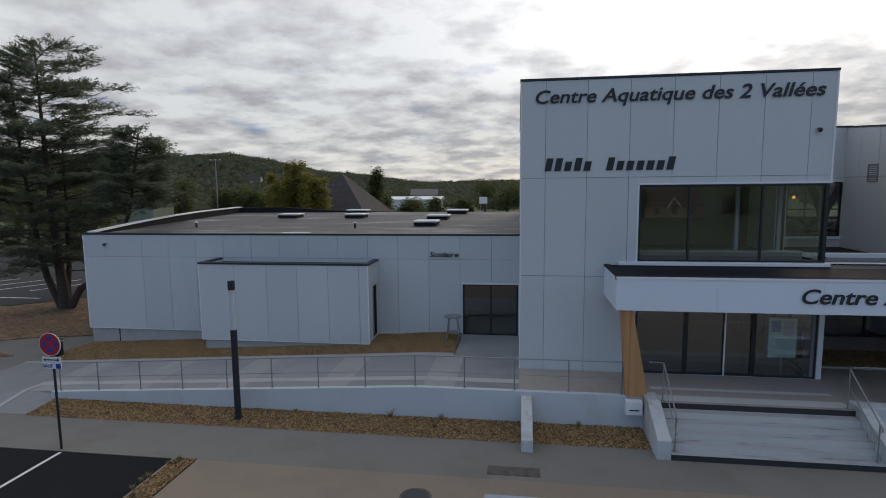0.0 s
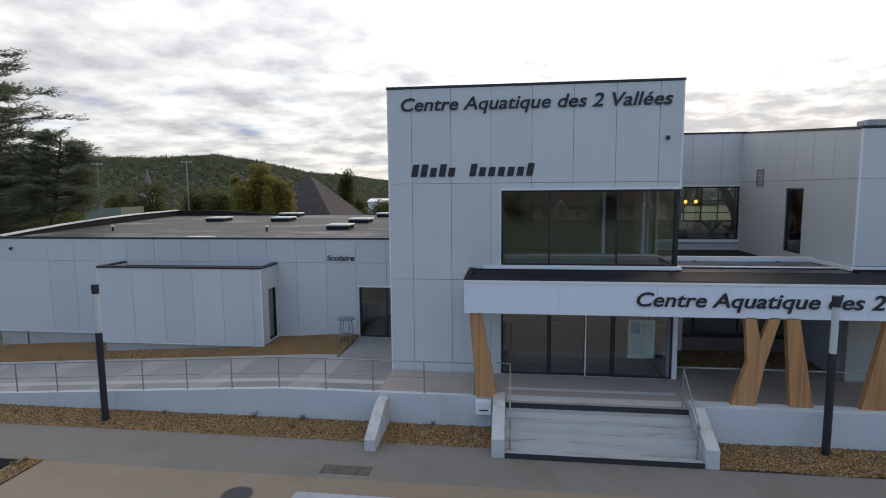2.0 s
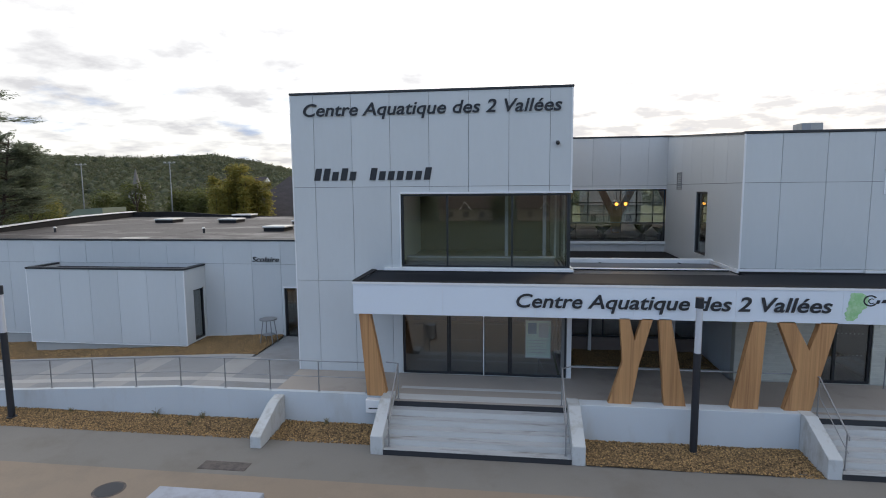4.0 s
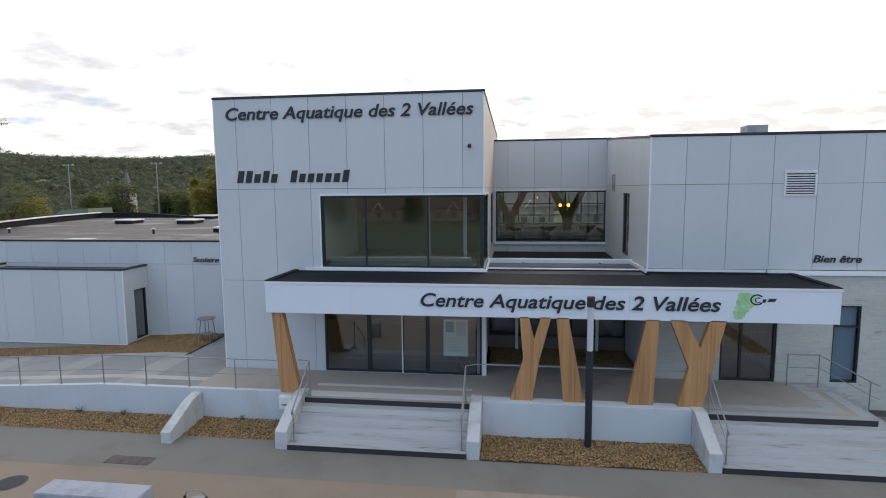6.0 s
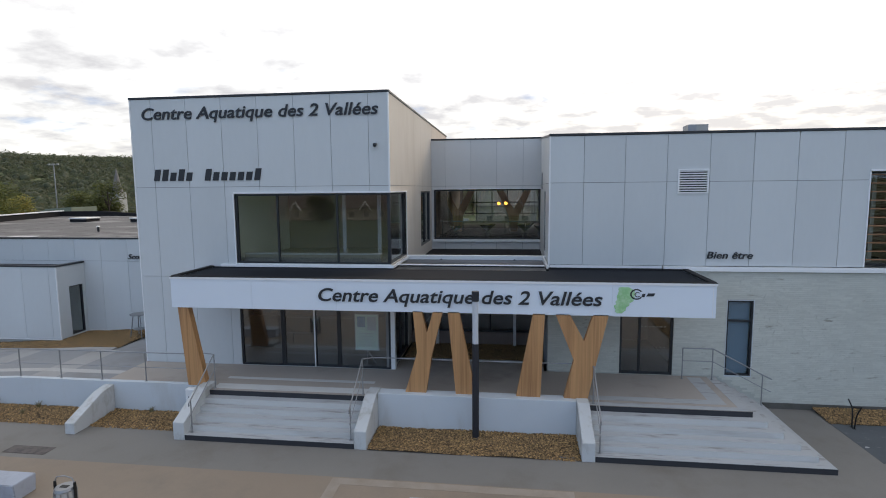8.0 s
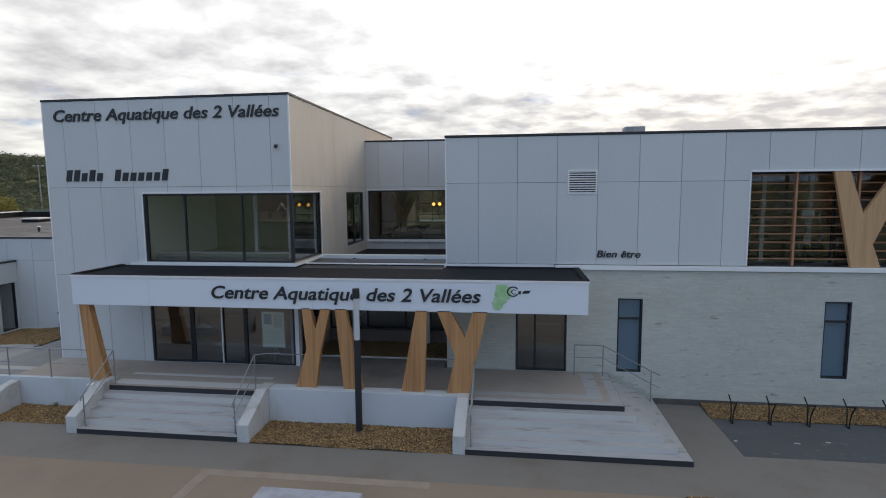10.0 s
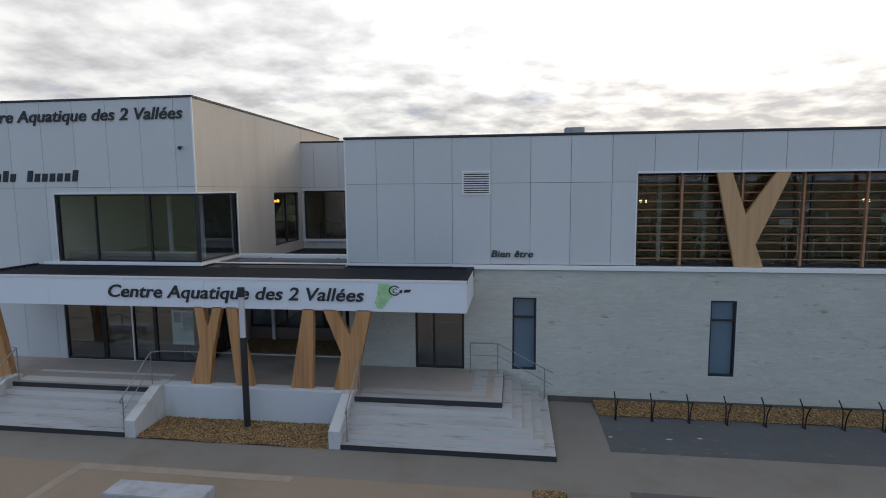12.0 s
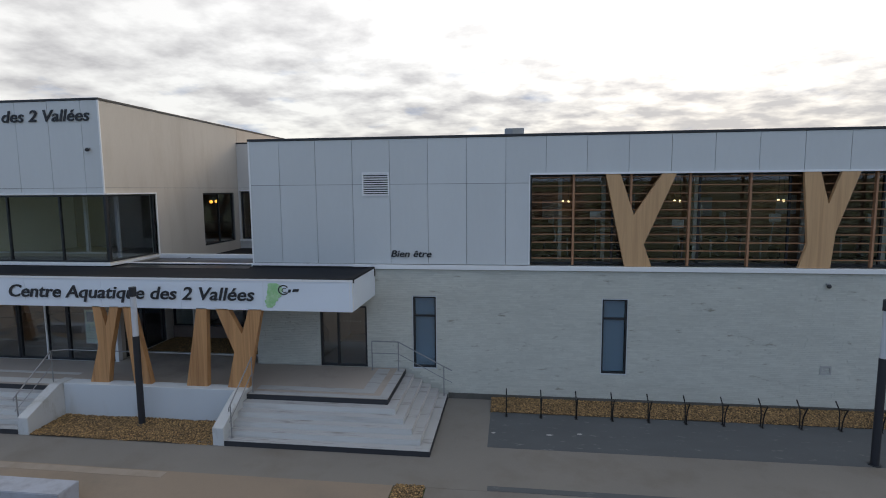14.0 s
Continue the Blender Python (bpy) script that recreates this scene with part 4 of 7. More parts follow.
# ---- columns ----
def column(outline, label, y0=16.66, y1=16.92, mat=WOOD, cat="column", group="canopy columns", z=None):
    bm = prism(bm_new(), outline, y0, y1, "y")
    bmesh.ops.triangulate(bm, faces=[f for f in bm.faces if len(f.verts) > 4])
    return thing("timber_column", bm, mat, label, cat, group)


def fork(b0, b1, w0, zw0, l0, l1, v, zv, r0, r1, w1, zw1, zb, zt):
    """The outline of a forked column: foot, right waist, right arm, crotch, left arm, left waist."""
    return [(b0, zb), (b1, zb), (w1, zw1), (r1, zt), (r0, zt), (v, zv), (l1, zt), (l0, zt), (w0, zw0)]


PT, CB = GZ + 0.12, 3.86
column([(3.50, GZ + 0.03), (4.16, GZ + 0.03), (3.64, CB), (3.28, CB)], "tapered leaning glulam column on the ramp wall", 16.70, 16.94)
column(fork(11.10, 11.78, 11.50, 2.50, 11.38, 11.66, 11.83, 3.17, 12.03, 12.34, 11.98, 2.45, PT, CB), "forked glulam column on the planter wall", 16.62, 16.83)
column([(12.74, PT), (13.37, PT), (12.86, CB), (12.50, CB)], "tapered leaning glulam column on the planter wall", 16.62, 16.83)
column([(14.66, PT), (15.41, PT), (15.52, CB), (15.16, CB)], "tapered leaning glulam column on the planter wall", 16.62, 16.83)
column(fork(16.13, 16.86, 16.42, 2.40, 15.84, 16.27, 16.72, 3.02, 16.98, 17.43, 17.06, 2.2, PT, CB), "forked glulam column on the planter wall", 16.62, 16.83)


# ---- wing ----
WXS = [WX, *run(16.97, 1.3835, 44.0), 44.0]
LOUV = (26.12, 43.6, 5.0, 8.17)
VENT = (20.1, 21.1, 7.49, 8.32)
panelled("wall_wing_front", front(WY), WXS, [5.0, 7.89, 9.50], [LOUV, VENT], "white cladding panels on the long wing's upper floor")


SKEW = 0.0205      # the wing's inner side runs slightly aslant


def side_wing(u, d, z):
    return (WX + SKEW * (u - WY) + d, u, z)


def aslant(bm):
    for v in bm.verts:
        v.co.x += SKEW * (v.co.y - WY)
    return bm


def wing_top(y):
    return 9.50 + 0.08 * (y - WY)


ws = bm_new()
WSW = (22.95, 24.4, 4.98, 7.57)
slab(ws, WY + 0.03, 29.2, 4.4, 9.5, [WSW], side_left(WX), 0.03, 0.25)
prism(ws, [(WY + 0.3, 9.5), (29.2, 9.5), (29.2, wing_top(29.2))], WX + 0.03, WX + 0.25, "x")
wsw = thing("wall_wing_side", aslant(ws), PANEL_BACK, "white cladding panels on the wing's inner side", "wall", kind="structure")
ys = [WY + 0.02, 21.0, 22.4, 23.8, 25.2, 26.6, 28.0, 29.2]
part("panel", slab(bm_new(), WY + 0.03, 29.2, 4.46, 7.88, [WSW], side_wing, 0.0, 0.028), PANEL, wsw)
for a, b in zip(ys, ys[1:]):
    bm = bm_new()
    a = max(a, WY + 0.03)
    prism(bm, [(a + 0.008, 7.90), (b - 0.008, 7.90), (b - 0.008, wing_top(b)), (a + 0.008, wing_top(a))], WX, WX + 0.028, "x")
    part("panel", aslant(bm), PANEL, wsw)
window("window_6", side_wing, 22.98, 24.37, 5.0, 7.55, [], "tall narrow dark-framed window", inset=0.05)
pg = bm_new()
prism(pg, [(WY + 0.32, wing_top(WY) - 0.0), (29.2, wing_top(29.2)), (29.2, wing_top(29.2) + 0.08), (WY + 0.32, wing_top(WY) + 0.085)], WX - 0.03, WX + 0.3, "x")
thing("coping_wing_side", aslant(pg), COPING, "dark metal coping rising along the wing's side", "coping", kind="structure")
coping("coping_wing_front", [(WX - 0.03, WY), (44.0, WY)], 0.34, 9.50, 9.585, "dark metal coping along the long wing", 1)
wr = bm_new()
prism(wr, [(WY + 0.3, 9.35), (44.0, 11.3), (44.0, 11.2), (WY + 0.3, 9.25)], WX + 0.26, 43.8, "x")
thing("roof_wing", wr, MEMBRANE, "grey membrane roof of the long wing", "roof", kind="structure")
thing("wall_wing_end", boxed(43.8, 44.0, WY + 0.3, 44.0, 0, 9.3), PANEL, "plain white end wall of the wing", "wall", kind="structure")
thing("wall_wing_back", slab(bm_new(), RX + 0.1, 44.0, 0.0, 11.2, [(10.4, 24.0, 5.0, 8.3)], front(44.0), 0.0, 0.2), PANEL, "plain white back wall of the wing", "wall", kind="structure")
window("window_13", front(44.0), 10.4, 24.0, 5.0, 8.3, [10.4 + 1.236 * k for k in range(1, 11)], "long dark-framed window at the back of the pool hall", trans=[5.7, 6.6], fr=0.09)
trim(WX - 0.018, WX + 0.03, WY - 0.018, WY + 0.04, 4.9, 9.5)
trim(WX + 0.04, 19.68, WY - 0.02, WY + 0.02, 4.90, 4.99)
thing("ledge_wing", boxed(19.70, 44.0, WY - 0.10, WY + 0.10, 4.82, 4.98, bevel=0.01), TRIM, "white metal ledge between brick and cladding", "ledge", kind="structure")
thing("trim_louvre_head", boxed(26.1, 43.6, WY - 0.05, WY + 0.05, 8.17, 8.24), TRIM, "white metal head trim over the louvres", "trim", kind="structure")
trim(26.08, 26.12, WY - 0.02, WY + 0.05, 5.0, 8.17)


def vent_grille(name, place, u0, u1, z0, z1, n, label, mat=TRIM, back=ROOM_FLOOR):
    g = holder(name, label, "vent", kind="structure", at=place((u0 + u1) / 2, 0, z0))
    part("frame", slab(bm_new(), u0, u1, z0, z1, [(u0 + 0.05, u1 - 0.05, z0 + 0.05, z1 - 0.05)], place, -0.03, 0.03), mat, g)
    part("backing", slab(bm_new(), u0 + 0.05, u1 - 0.05, z0 + 0.05, z1 - 0.05, [], place, 0.045, 0.065), back, g)
    h = (z1 - z0 - 0.1) / n
    for k in range(n):
        za = z0 + 0.05 + h * k
        part("slat", slab(bm_new(), u0 + 0.05, u1 - 0.05, za + h * 0.46, za + h * 0.94, [], place, -0.015, 0.03), mat, g)
    return g


vent_grille("vent_wing", front(WY), 20.1, 21.1, 7.49, 8.32, 9, "white metal ventilation grille in the cladding", back=DARKFRAME)
vent_grille("vent_side", side_wing, 26.55, 27.3, 7.65, 8.45, 8, "white metal ventilation grille on the inner side", STEEL, DARKFRAME)

# Recessed wall between the blocks.
RW = (10.27, 15.99, 4.98, 7.68)
panelled("wall_recess", front(29.2), [RX - 0.05, *run(10.9, 1.387, 15.5), WX + 0.42], [4.42, 7.86, 10.30], [RW], "white cladding panels on the recessed wall", mat=PANEL_WARM_LIT)
coping("coping_recess", [(RX, 29.2), (WX + 0.42, 29.2)], 0.3, 10.30, 10.38, "dark metal coping over the recessed wall", 1)
window("window_7", front(29.2), 10.29, 15.97, 5.0, 7.66, [], "wide dark-framed recessed upper window")
trim(10.2, 16.0, 29.12, 29.19, 7.68, 7.73)
trim(10.2, 16.0, 29.08, 29.19, 4.86, 4.97)
window("door_2", side_right(RX), 25.7, 28.65, 4.97, 7.58, [27.2], "dark-framed glazed roof terrace door, shut", inset=0.06, cat="door")

# Lower recess behind the landing.
window("window_8", front(22.62), RX + 0.05, WX - 0.02, GZ + 0.55, 4.2, [11.9, 13.6], "dark-framed glazing behind the sheltered gravel", trans=[2.7], glassmat=GLASS_ENTRY)
for x in (11.35, 14.63):
    thing("post_recess", boxed(x - 0.06, x + 0.06, 22.44, 22.56, GZ, 4.2), TRIM, "white post before the sheltered glazing", "post", "recess posts", kind="structure")
thing("plinth_recess", boxed(RX + 0.06, WX - 0.02, 22.57, 22.66, GZ - 0.1, 1.62), ROOM_HALL, "low brown-grey base under the sheltered glazing", "plinth", kind="structure")
thing("wall_wing_lower_side", boxed(WX, WX + 0.25, WY + 0.3, 23.9, 0.5, 4.62), RENDERED, "white rendered lower side wall of the wing", "wall", kind="structure")
thing("ceiling_recess", boxed(RX + 0.02, WX - 0.01, 19.2, 23.9, 4.22, 4.29), FASCIA, "white ceiling over the sheltered gravel", "ceiling", kind="structure")

# ---- louvres ----
POSTS = [27.62 + 1.93 * k for k in range(9)]
for x in POSTS:
    thing("louvre_post", boxed(x - 0.036, x + 0.036, WY + 0.12, WY + 0.26, 5.0, 8.17, bevel=0.006), SLAT, "red-brown timber louvre post", "post", "louvre posts")
edges = [26.14, *POSTS, 43.58]
lv = holder("louvre_screen", "screen of thin red-brown timber slats", "louvre screen", at=(34, WY, 5))
slat_mesh = {}
for a, b in zip(edges, edges[1:]):
    for k in range(11):
        z = 5.24 + 0.283 * k
        w = round(b - a - 0.11, 3)
        if w not in slat_mesh:
            slat_mesh[w] = finish("slat", boxed(-w / 2, w / 2, -0.035, 0.035, -0.012, 0.012), SLAT)
        share("slat", slat_mesh[w], lv, pose((a + b) / 2, WY + 0.18, z, 10, 0, 0))
window("window_9", front(WY), 26.13, 43.59, 5.0, 8.17, [29.0, 31.9, 34.8, 37.7, 40.6], "long dark-framed window behind the louvres", inset=0.45, glassmat=GLASS_CLEAR)
WB = [[(29.36, 4.99), (30.26, 4.99), (29.98, 5.76), (30.98, 8.17), (30.52, 8.17), (29.63, 6.76), (29.15, 8.17), (28.67, 8.17)],
      [(34.95, 4.99), (35.93, 4.99), (36.03, 6.20), (36.66, 8.17), (36.10, 8.17), (35.76, 7.10), (35.46, 8.17), (34.97, 8.17), (35.19, 5.78)]]
for o in WB:
    column(o, "forked pale timber column before the louvres", WY - 0.03, WY + 0.11, WOOD_PALE, "column", "louvre columns")

# ---- brick storey ----
BW1, BW2, D2 = (21.90, 22.76, 1.13, 3.81), (28.66, 29.52, 1.13, 3.82), (18.33, 20.15, GZ, 3.40)
HOLES = [BW1, BW2, D2]
brick_wall = thing("wall_brick", slab(bm_new(), WX, 44.0, -0.05, 4.82, HOLES, front(WY), 0.010, 0.30), MORTAR, "whitish brick wall of the long wing's ground floor", "wall", kind="structure")
thing("plinth_brick", boxed(23.2, 44.0, WY - 0.04, WY + 0.012, -0.05, 0.21), FOOT_DARK, "dark concrete strip at the brick wall's foot", "plinth", kind="structure")
window("window_10", front(WY), *BW1, [], "tall narrow dark-framed window with a blue-grey blind", trans=[3.08], glassmat=GLASS_BLUE, inset=0.03)
window("window_11", front(WY), *BW2, [], "tall narrow dark-framed window with a blue-grey blind", trans=[3.12], glassmat=GLASS_BLUE, inset=0.03)
for h in (BW1, BW2):
    thing("window_surround", slab(bm_new(), h[0] - 0.016, h[1] + 0.016, h[2] - 0.03, h[3] + 0.016, [(h[0] + 0.004, h[1] - 0.004, h[2] + 0.004, h[3] - 0.004)], front(WY), -0.012, 0.028), RENDERED, "thin white metal surround of a narrow window", "trim", "window surrounds", kind="structure")
    # Added opaque sheet; it lends the frosted pane its bluish tone.
    thing("window_blind", boxed(h[0] + 0.07, h[1] - 0.07, WY + 0.16, WY + 0.18, h[2] + 0.06, h[3] - 0.06), FROST_TONE, "added blue-grey sheet behind a narrow frosted window", "blind", "window blinds")
window("door_3", front(WY), *D2, [19.02], "dark-framed double glass door in the brick wall, shut", inset=0.05, glassmat=GLASS_ENTRY, fr=0.08, cat="door")
vent_grille("vent_brick", front(WY), 35.85, 36.2, 1.36, 1.66, 3, "small pale vent in the brick wall", PLINTH)

# ---- low block ----
AXS = [-20.84, *run(-17.75, 1.3985, 0.2), 0.26]
SD = (-2.25, 0.20, 0.98, 3.30)
panelled("wall_low_front", front(AY), AXS, [0.87, 4.40, 5.46], [SD], "white cladding panels on the low block")
thing("plinth_low", boxed(-20.78, 0.2, AY + 0.06, AY + 0.3, -0.1, 0.87), PLINTH, "grey concrete plinth under the low block", "plinth", kind="structure")
for x in (-19.3,):
    thing("plinth_joint", boxed(x - 0.03, x + 0.03, AY + 0.05, AY + 0.10, 0.0, 0.86), COPING, "dark joint strip in the concrete plinth", "joint", kind="structure")
trim(-20.84, -13.85, AY - 0.015, AY + 0.03, 0.83, 0.87)
trim(-6.05, -2.3, AY - 0.015, AY + 0.03, 0.95, 0.99)
trim(-20.87, -20.82, AY - 0.015, AY + 0.03, 0.83, 5.46)
trim(-2.3, 0.24, AY - 0.02, AY + 0.03, 3.30, 3.37)
coping("coping_low_front", [(-20.89, AY), (0.25, AY)], 0.35, 5.46, 5.54, "dark metal coping along the low block", 1)
window("door_4", front(AY), *SD, [-1.0], "dark-framed double glass side door, shut", inset=0.10, fr=0.07, cat="door")
marks(-2.1, 15, 0.15, AY + 0.136, (2.64,), "row of small pale safety marks on the side door")


def roof_z(y):
    return 5.42 + 0.030 * (y - AY)


lr = bm_new()
prism(lr, [(AY + 0.36, roof_z(AY + 0.36)), (38.0, roof_z(38.0)), (38.0, 5.2), (AY + 0.36, 5.2)], -20.6, 0.24, "x")
roof_low = thing("roof_low", lr, MEMBRANE, "weathered grey-brown membrane roof of the low block with painted glints", "roof", kind="structure")
for k in range(10):
    x = -19.7 + 2.05 * k
    part("seam", prism(bm_new(), [(AY + 0.37, roof_z(AY + 0.37) - 0.01), (38.0, roof_z(38.0) - 0.01), (38.0, roof_z(38.0) + 0.006), (AY + 0.37, roof_z(AY + 0.37) + 0.006)], x - 0.05, x + 0.05, "x"), MEMBRANE, roof_low)
# The left parapet rises in a slow curve towards the back.
lp = bm_new()
prof = [(AY + 0.36, 5.53), (25.8, 5.69), (28.0, 5.86), (30.5, 6.01), (33.4, 6.13), (36.9, 6.20), (38.4, 6.22)]
prism(lp, prof + [(38.4, 4.9), (AY + 0.36, 4.9)], -20.84, -20.56, "x")
thing("parapet_low_side", lp, BLACKROOF, "dark parapet rising along the low block's side", "parapet", kind="structure")
lc = bm_new()
for (a, za), (b, zb) in zip(prof, prof[1:]):
    prism(lc, [(a, za), (b, zb), (b, zb + 0.06), (a, za + 0.06)], -20.90, -20.50, "x")
thing("coping_low_side", lc, TRIM, "pale metal coping curving up along the low block's side", "coping", kind="structure")
lb = bm_new()
prism(lb, [(-20.84, 4.9), (-20.84, 6.22), (-17.0, 6.24), (-13.5, 6.0), (-8.5, 5.86), (0.2, 5.84), (0.2, 4.9)], 38.1, 38.4, "y")
thing("parapet_low_back", lb, BLACKROOF, "dark parapet at the back of the low block", "parapet", kind="structure")
thing("wall_low_side", boxed(-20.84, -20.59, AY + 0.31, 38.4, 0, 4.9), PANEL, "plain white side wall of the low block", "wall", kind="structure")
thing("wall_low_back", boxed(-20.55, 0.2, 38.12, 38.38, 0, 4.9), PANEL, "plain white back wall of the low block", "wall", kind="structure")


def skylight(x0, x1, y0, y1):
    z = roof_z(y0)
    s = holder("skylight", "roof skylight with an opal lid on a black upstand", "skylight", "roof skylights", at=((x0 + x1) / 2, (y0 + y1) / 2, z - 0.02))
    part("upstand", boxed(x0 + 0.06, x1 - 0.06, y0 + 0.06, y1 - 0.06, z - 0.05, z + 0.19), BLACKROOF, s)
    bm = boxed(x0, x1, y0, y1, z + 0.192, z + 0.29, bevel=0.03)
    part("lid", bm, SKYLIGHT, s, "opal plastic lid")
    return s


for x0, x1, y0, y1 in ((-5.35, -4.05, 28.0, 29.3), (-5.3, -3.95, 31.8, 33.1), (-15.2, -13.85, 32.9, 34.2), (-10.75, -9.45, 32.9, 34.2), (-4.65, -3.25, 36.2, 37.5), (-11.8, -10.3, 36.6, 37.7)):
    skylight(x0, x1, y0, y1)
for x, y in ((-8.25, 27.2), (-17.3, 27.4)):
    v = holder("roof_vent", "small dark roof vent pipe with a cap", "roof vent", "roof vents", at=(x, y, roof_z(y) - 0.02))
    part("pipe", tube(bm_new(), (x, y, roof_z(y) - 0.05), (x, y, roof_z(y) + 0.25), 0.06), COPING, v)
    part("cap", tube(bm_new(), (x, y, roof_z(y) + 0.25), (x, y, roof_z(y) + 0.32), 0.11, 8, 0.05), SKYLIGHT, v)
# A puddle's gleam, put in as a flat pale patch.
pd = bm_new()
prism(pd, [(-11.3, 24.5), (-9.9, 24.55), (-9.8, 25.0), (-11.2, 25.0)], roof_z(24.7) + 0.004, roof_z(24.7) + 0.02, "z")
thing("roof_patch", pd, SKYLIGHT, "pale patch standing for a puddle's gleam on the roof", "roof patch", kind="structure")

# The box before the low block.
BXS = [-13.80, -12.14, -10.66, -9.27, -7.88, -6.50, -6.10]
panelled("wall_box_front", front(BY), BXS, [0.95, 4.32], [], "white cladding panels on the small lean-to box", thick=0.2)
bs = bm_new()
BD = (22.55, 23.40, 1.0, 3.32)
slab(bs, BY + 0.03, AY - 0.01, 0.95, 4.32, [BD], side_right(-6.10), 0.0, 0.2)
thing("wall_box_side", bs, PANEL, "white cladding on the lean-to box's side", "wall", kind="structure")
thing("wall_box_left", boxed(-13.8, -13.6, BY + 0.03, AY - 0.01, 0.95, 4.32), PANEL, "white cladding on the lean-to box's far side", "wall", kind="structure")
window("door_5", side_right(-6.10), *BD, [], "dark-framed glazed door in the lean-to's side, shut", inset=0.06, cat="door")
thing("plinth_box", boxed(-13.7, -6.2, BY + 0.08, AY - 0.01, -0.1, 0.95), PLINTH, "grey concrete plinth under the lean-to box", "plinth", kind="structure")
bxr = holder("roof_box", "flat black roof with a dark metal rim", "roof", kind="structure", at=(-10, 22.7, 4.1))
part("roof_sheet", boxed(-13.58, -6.35, BY + 0.25, AY - 0.01, 4.1, 4.22), BLACKROOF, bxr)
part("rim", boxed(-13.84, -6.06, BY - 0.03, BY + 0.22, 4.32, 4.40, bevel=0.008), COPING, bxr)
part("rim", boxed(-13.84, -13.60, BY + 0.224, AY - 0.005, 4.32, 4.40, bevel=0.008), COPING, bxr)
part("rim", boxed(-6.30, -6.06, BY + 0.224, AY - 0.005, 4.32, 4.40, bevel=0.008), COPING, bxr)
trim(-13.83, -13.79, BY - 0.012, BY + 0.03, 0.93, 4.32)
trim(-6.13, -6.085, BY - 0.012, BY + 0.03, 0.93, 4.32)
trim(-13.8, -6.1, BY - 0.015, BY + 0.03, 0.91, 0.95)


# ---- rooms behind the glass ----
def room(name, x0, x1, y0, y1, z0, z1, wall, label, glazed=0.0):
    """glazed: so far from the front the right side is a window."""
    thing("floor_" + name, boxed(x0, x1, y0, y1, z0 - 0.1, z0), ROOM_FLOOR, "dull grey floor of the " + label, "floor", kind="structure")
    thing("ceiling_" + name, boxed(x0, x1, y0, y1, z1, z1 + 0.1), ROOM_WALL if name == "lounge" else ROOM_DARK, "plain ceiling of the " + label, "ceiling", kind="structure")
    # The lounge's back wall alone is coloured darker, to dim the room.
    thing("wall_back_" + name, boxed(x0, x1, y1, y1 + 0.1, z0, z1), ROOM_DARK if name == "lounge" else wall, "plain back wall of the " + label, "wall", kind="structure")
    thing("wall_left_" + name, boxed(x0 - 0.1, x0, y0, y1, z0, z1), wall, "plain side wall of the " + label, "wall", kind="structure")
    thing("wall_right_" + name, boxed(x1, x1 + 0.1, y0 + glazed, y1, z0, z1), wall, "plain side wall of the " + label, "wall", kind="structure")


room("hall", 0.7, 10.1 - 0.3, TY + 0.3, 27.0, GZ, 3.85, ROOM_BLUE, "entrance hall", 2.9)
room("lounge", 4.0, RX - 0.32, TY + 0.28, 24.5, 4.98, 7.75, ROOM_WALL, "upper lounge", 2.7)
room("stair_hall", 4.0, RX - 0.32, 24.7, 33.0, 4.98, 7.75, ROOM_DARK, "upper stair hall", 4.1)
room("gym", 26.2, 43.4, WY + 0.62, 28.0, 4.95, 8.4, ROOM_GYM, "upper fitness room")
thing("floor_gallery", boxed(10.3, 24.1, 29.5, 43.98, 4.85, 4.95), ASPHALT, "dark floor of the gallery over the pool hall", "floor", kind="structure")
thing("ceiling_gallery", boxed(10.3, 24.1, 29.5, 43.98, 8.4, 8.5), WOOD, "brown timber ceiling of the gallery", "ceiling", kind="structure")
thing("wall_left_gallery", boxed(10.2, 10.3, 29.5, 43.98, 4.95, 8.4), ROOM_HALL, "plain side wall of the gallery", "wall", kind="structure")
thing("wall_right_gallery", boxed(24.1, 24.2, 29.5, 43.98, 4.95, 8.4), ROOM_HALL, "plain side wall of the gallery", "wall", kind="structure")
BAL = holder("balustrade", "dark steel balustrade along the gallery over the pool", "balustrade", at=(14, 31.0, 4.95))
part("rail", tube(bm_new(), (10.35, 31.0, 5.85), (24.0, 31.0, 5.85), 0.03), STEEL, BAL)
part("rail", tube(bm_new(), (10.35, 31.0, 5.1), (24.0, 31.0, 5.1), 0.02), RACK, BAL)
for k in range(12):
    part("post", tube(bm_new(), (10.5 + 1.2 * k, 31.0, 4.93), (10.5 + 1.2 * k, 31.0, 5.85), 0.022, 6), RACK, BAL)


def pot_plant(x, y, h, seed):
    """A pot with long arching leaves."""
    rng = random.Random(seed)
    p = holder("potted_plant", "leafy green plant in a dark pot behind the glass", "plant", "gallery plants", at=(x, y, 4.95))
    part("pot", tube(bm_new(), (x, y, 4.94), (x, y, 5.25), 0.13, 12, 0.18), RACK, p)
    bm = bm_new()
    for _ in range(34):
        a, l = rng.uniform(0, 2 * math.pi), h * rng.uniform(0.6, 1.0)
        d = Vector((math.cos(a), math.sin(a), 0))
        w = Vector((-d.y, d.x, 0)) * 0.035
        o = Vector((x, y, 5.22))
        m1, e = o + d * l * 0.3 + Vector((0, 0, l * 0.7)), o + d * l * 0.75 + Vector((0, 0, l * 0.75))
        q = [bm.verts.new(v) for v in (o, m1 - w, e, m1 + w)]
        bm.faces.new(q[:3])
        bm.faces.new((q[0], q[2], q[3]))
    part("leaves", bm, LEAF_GREEN, p)


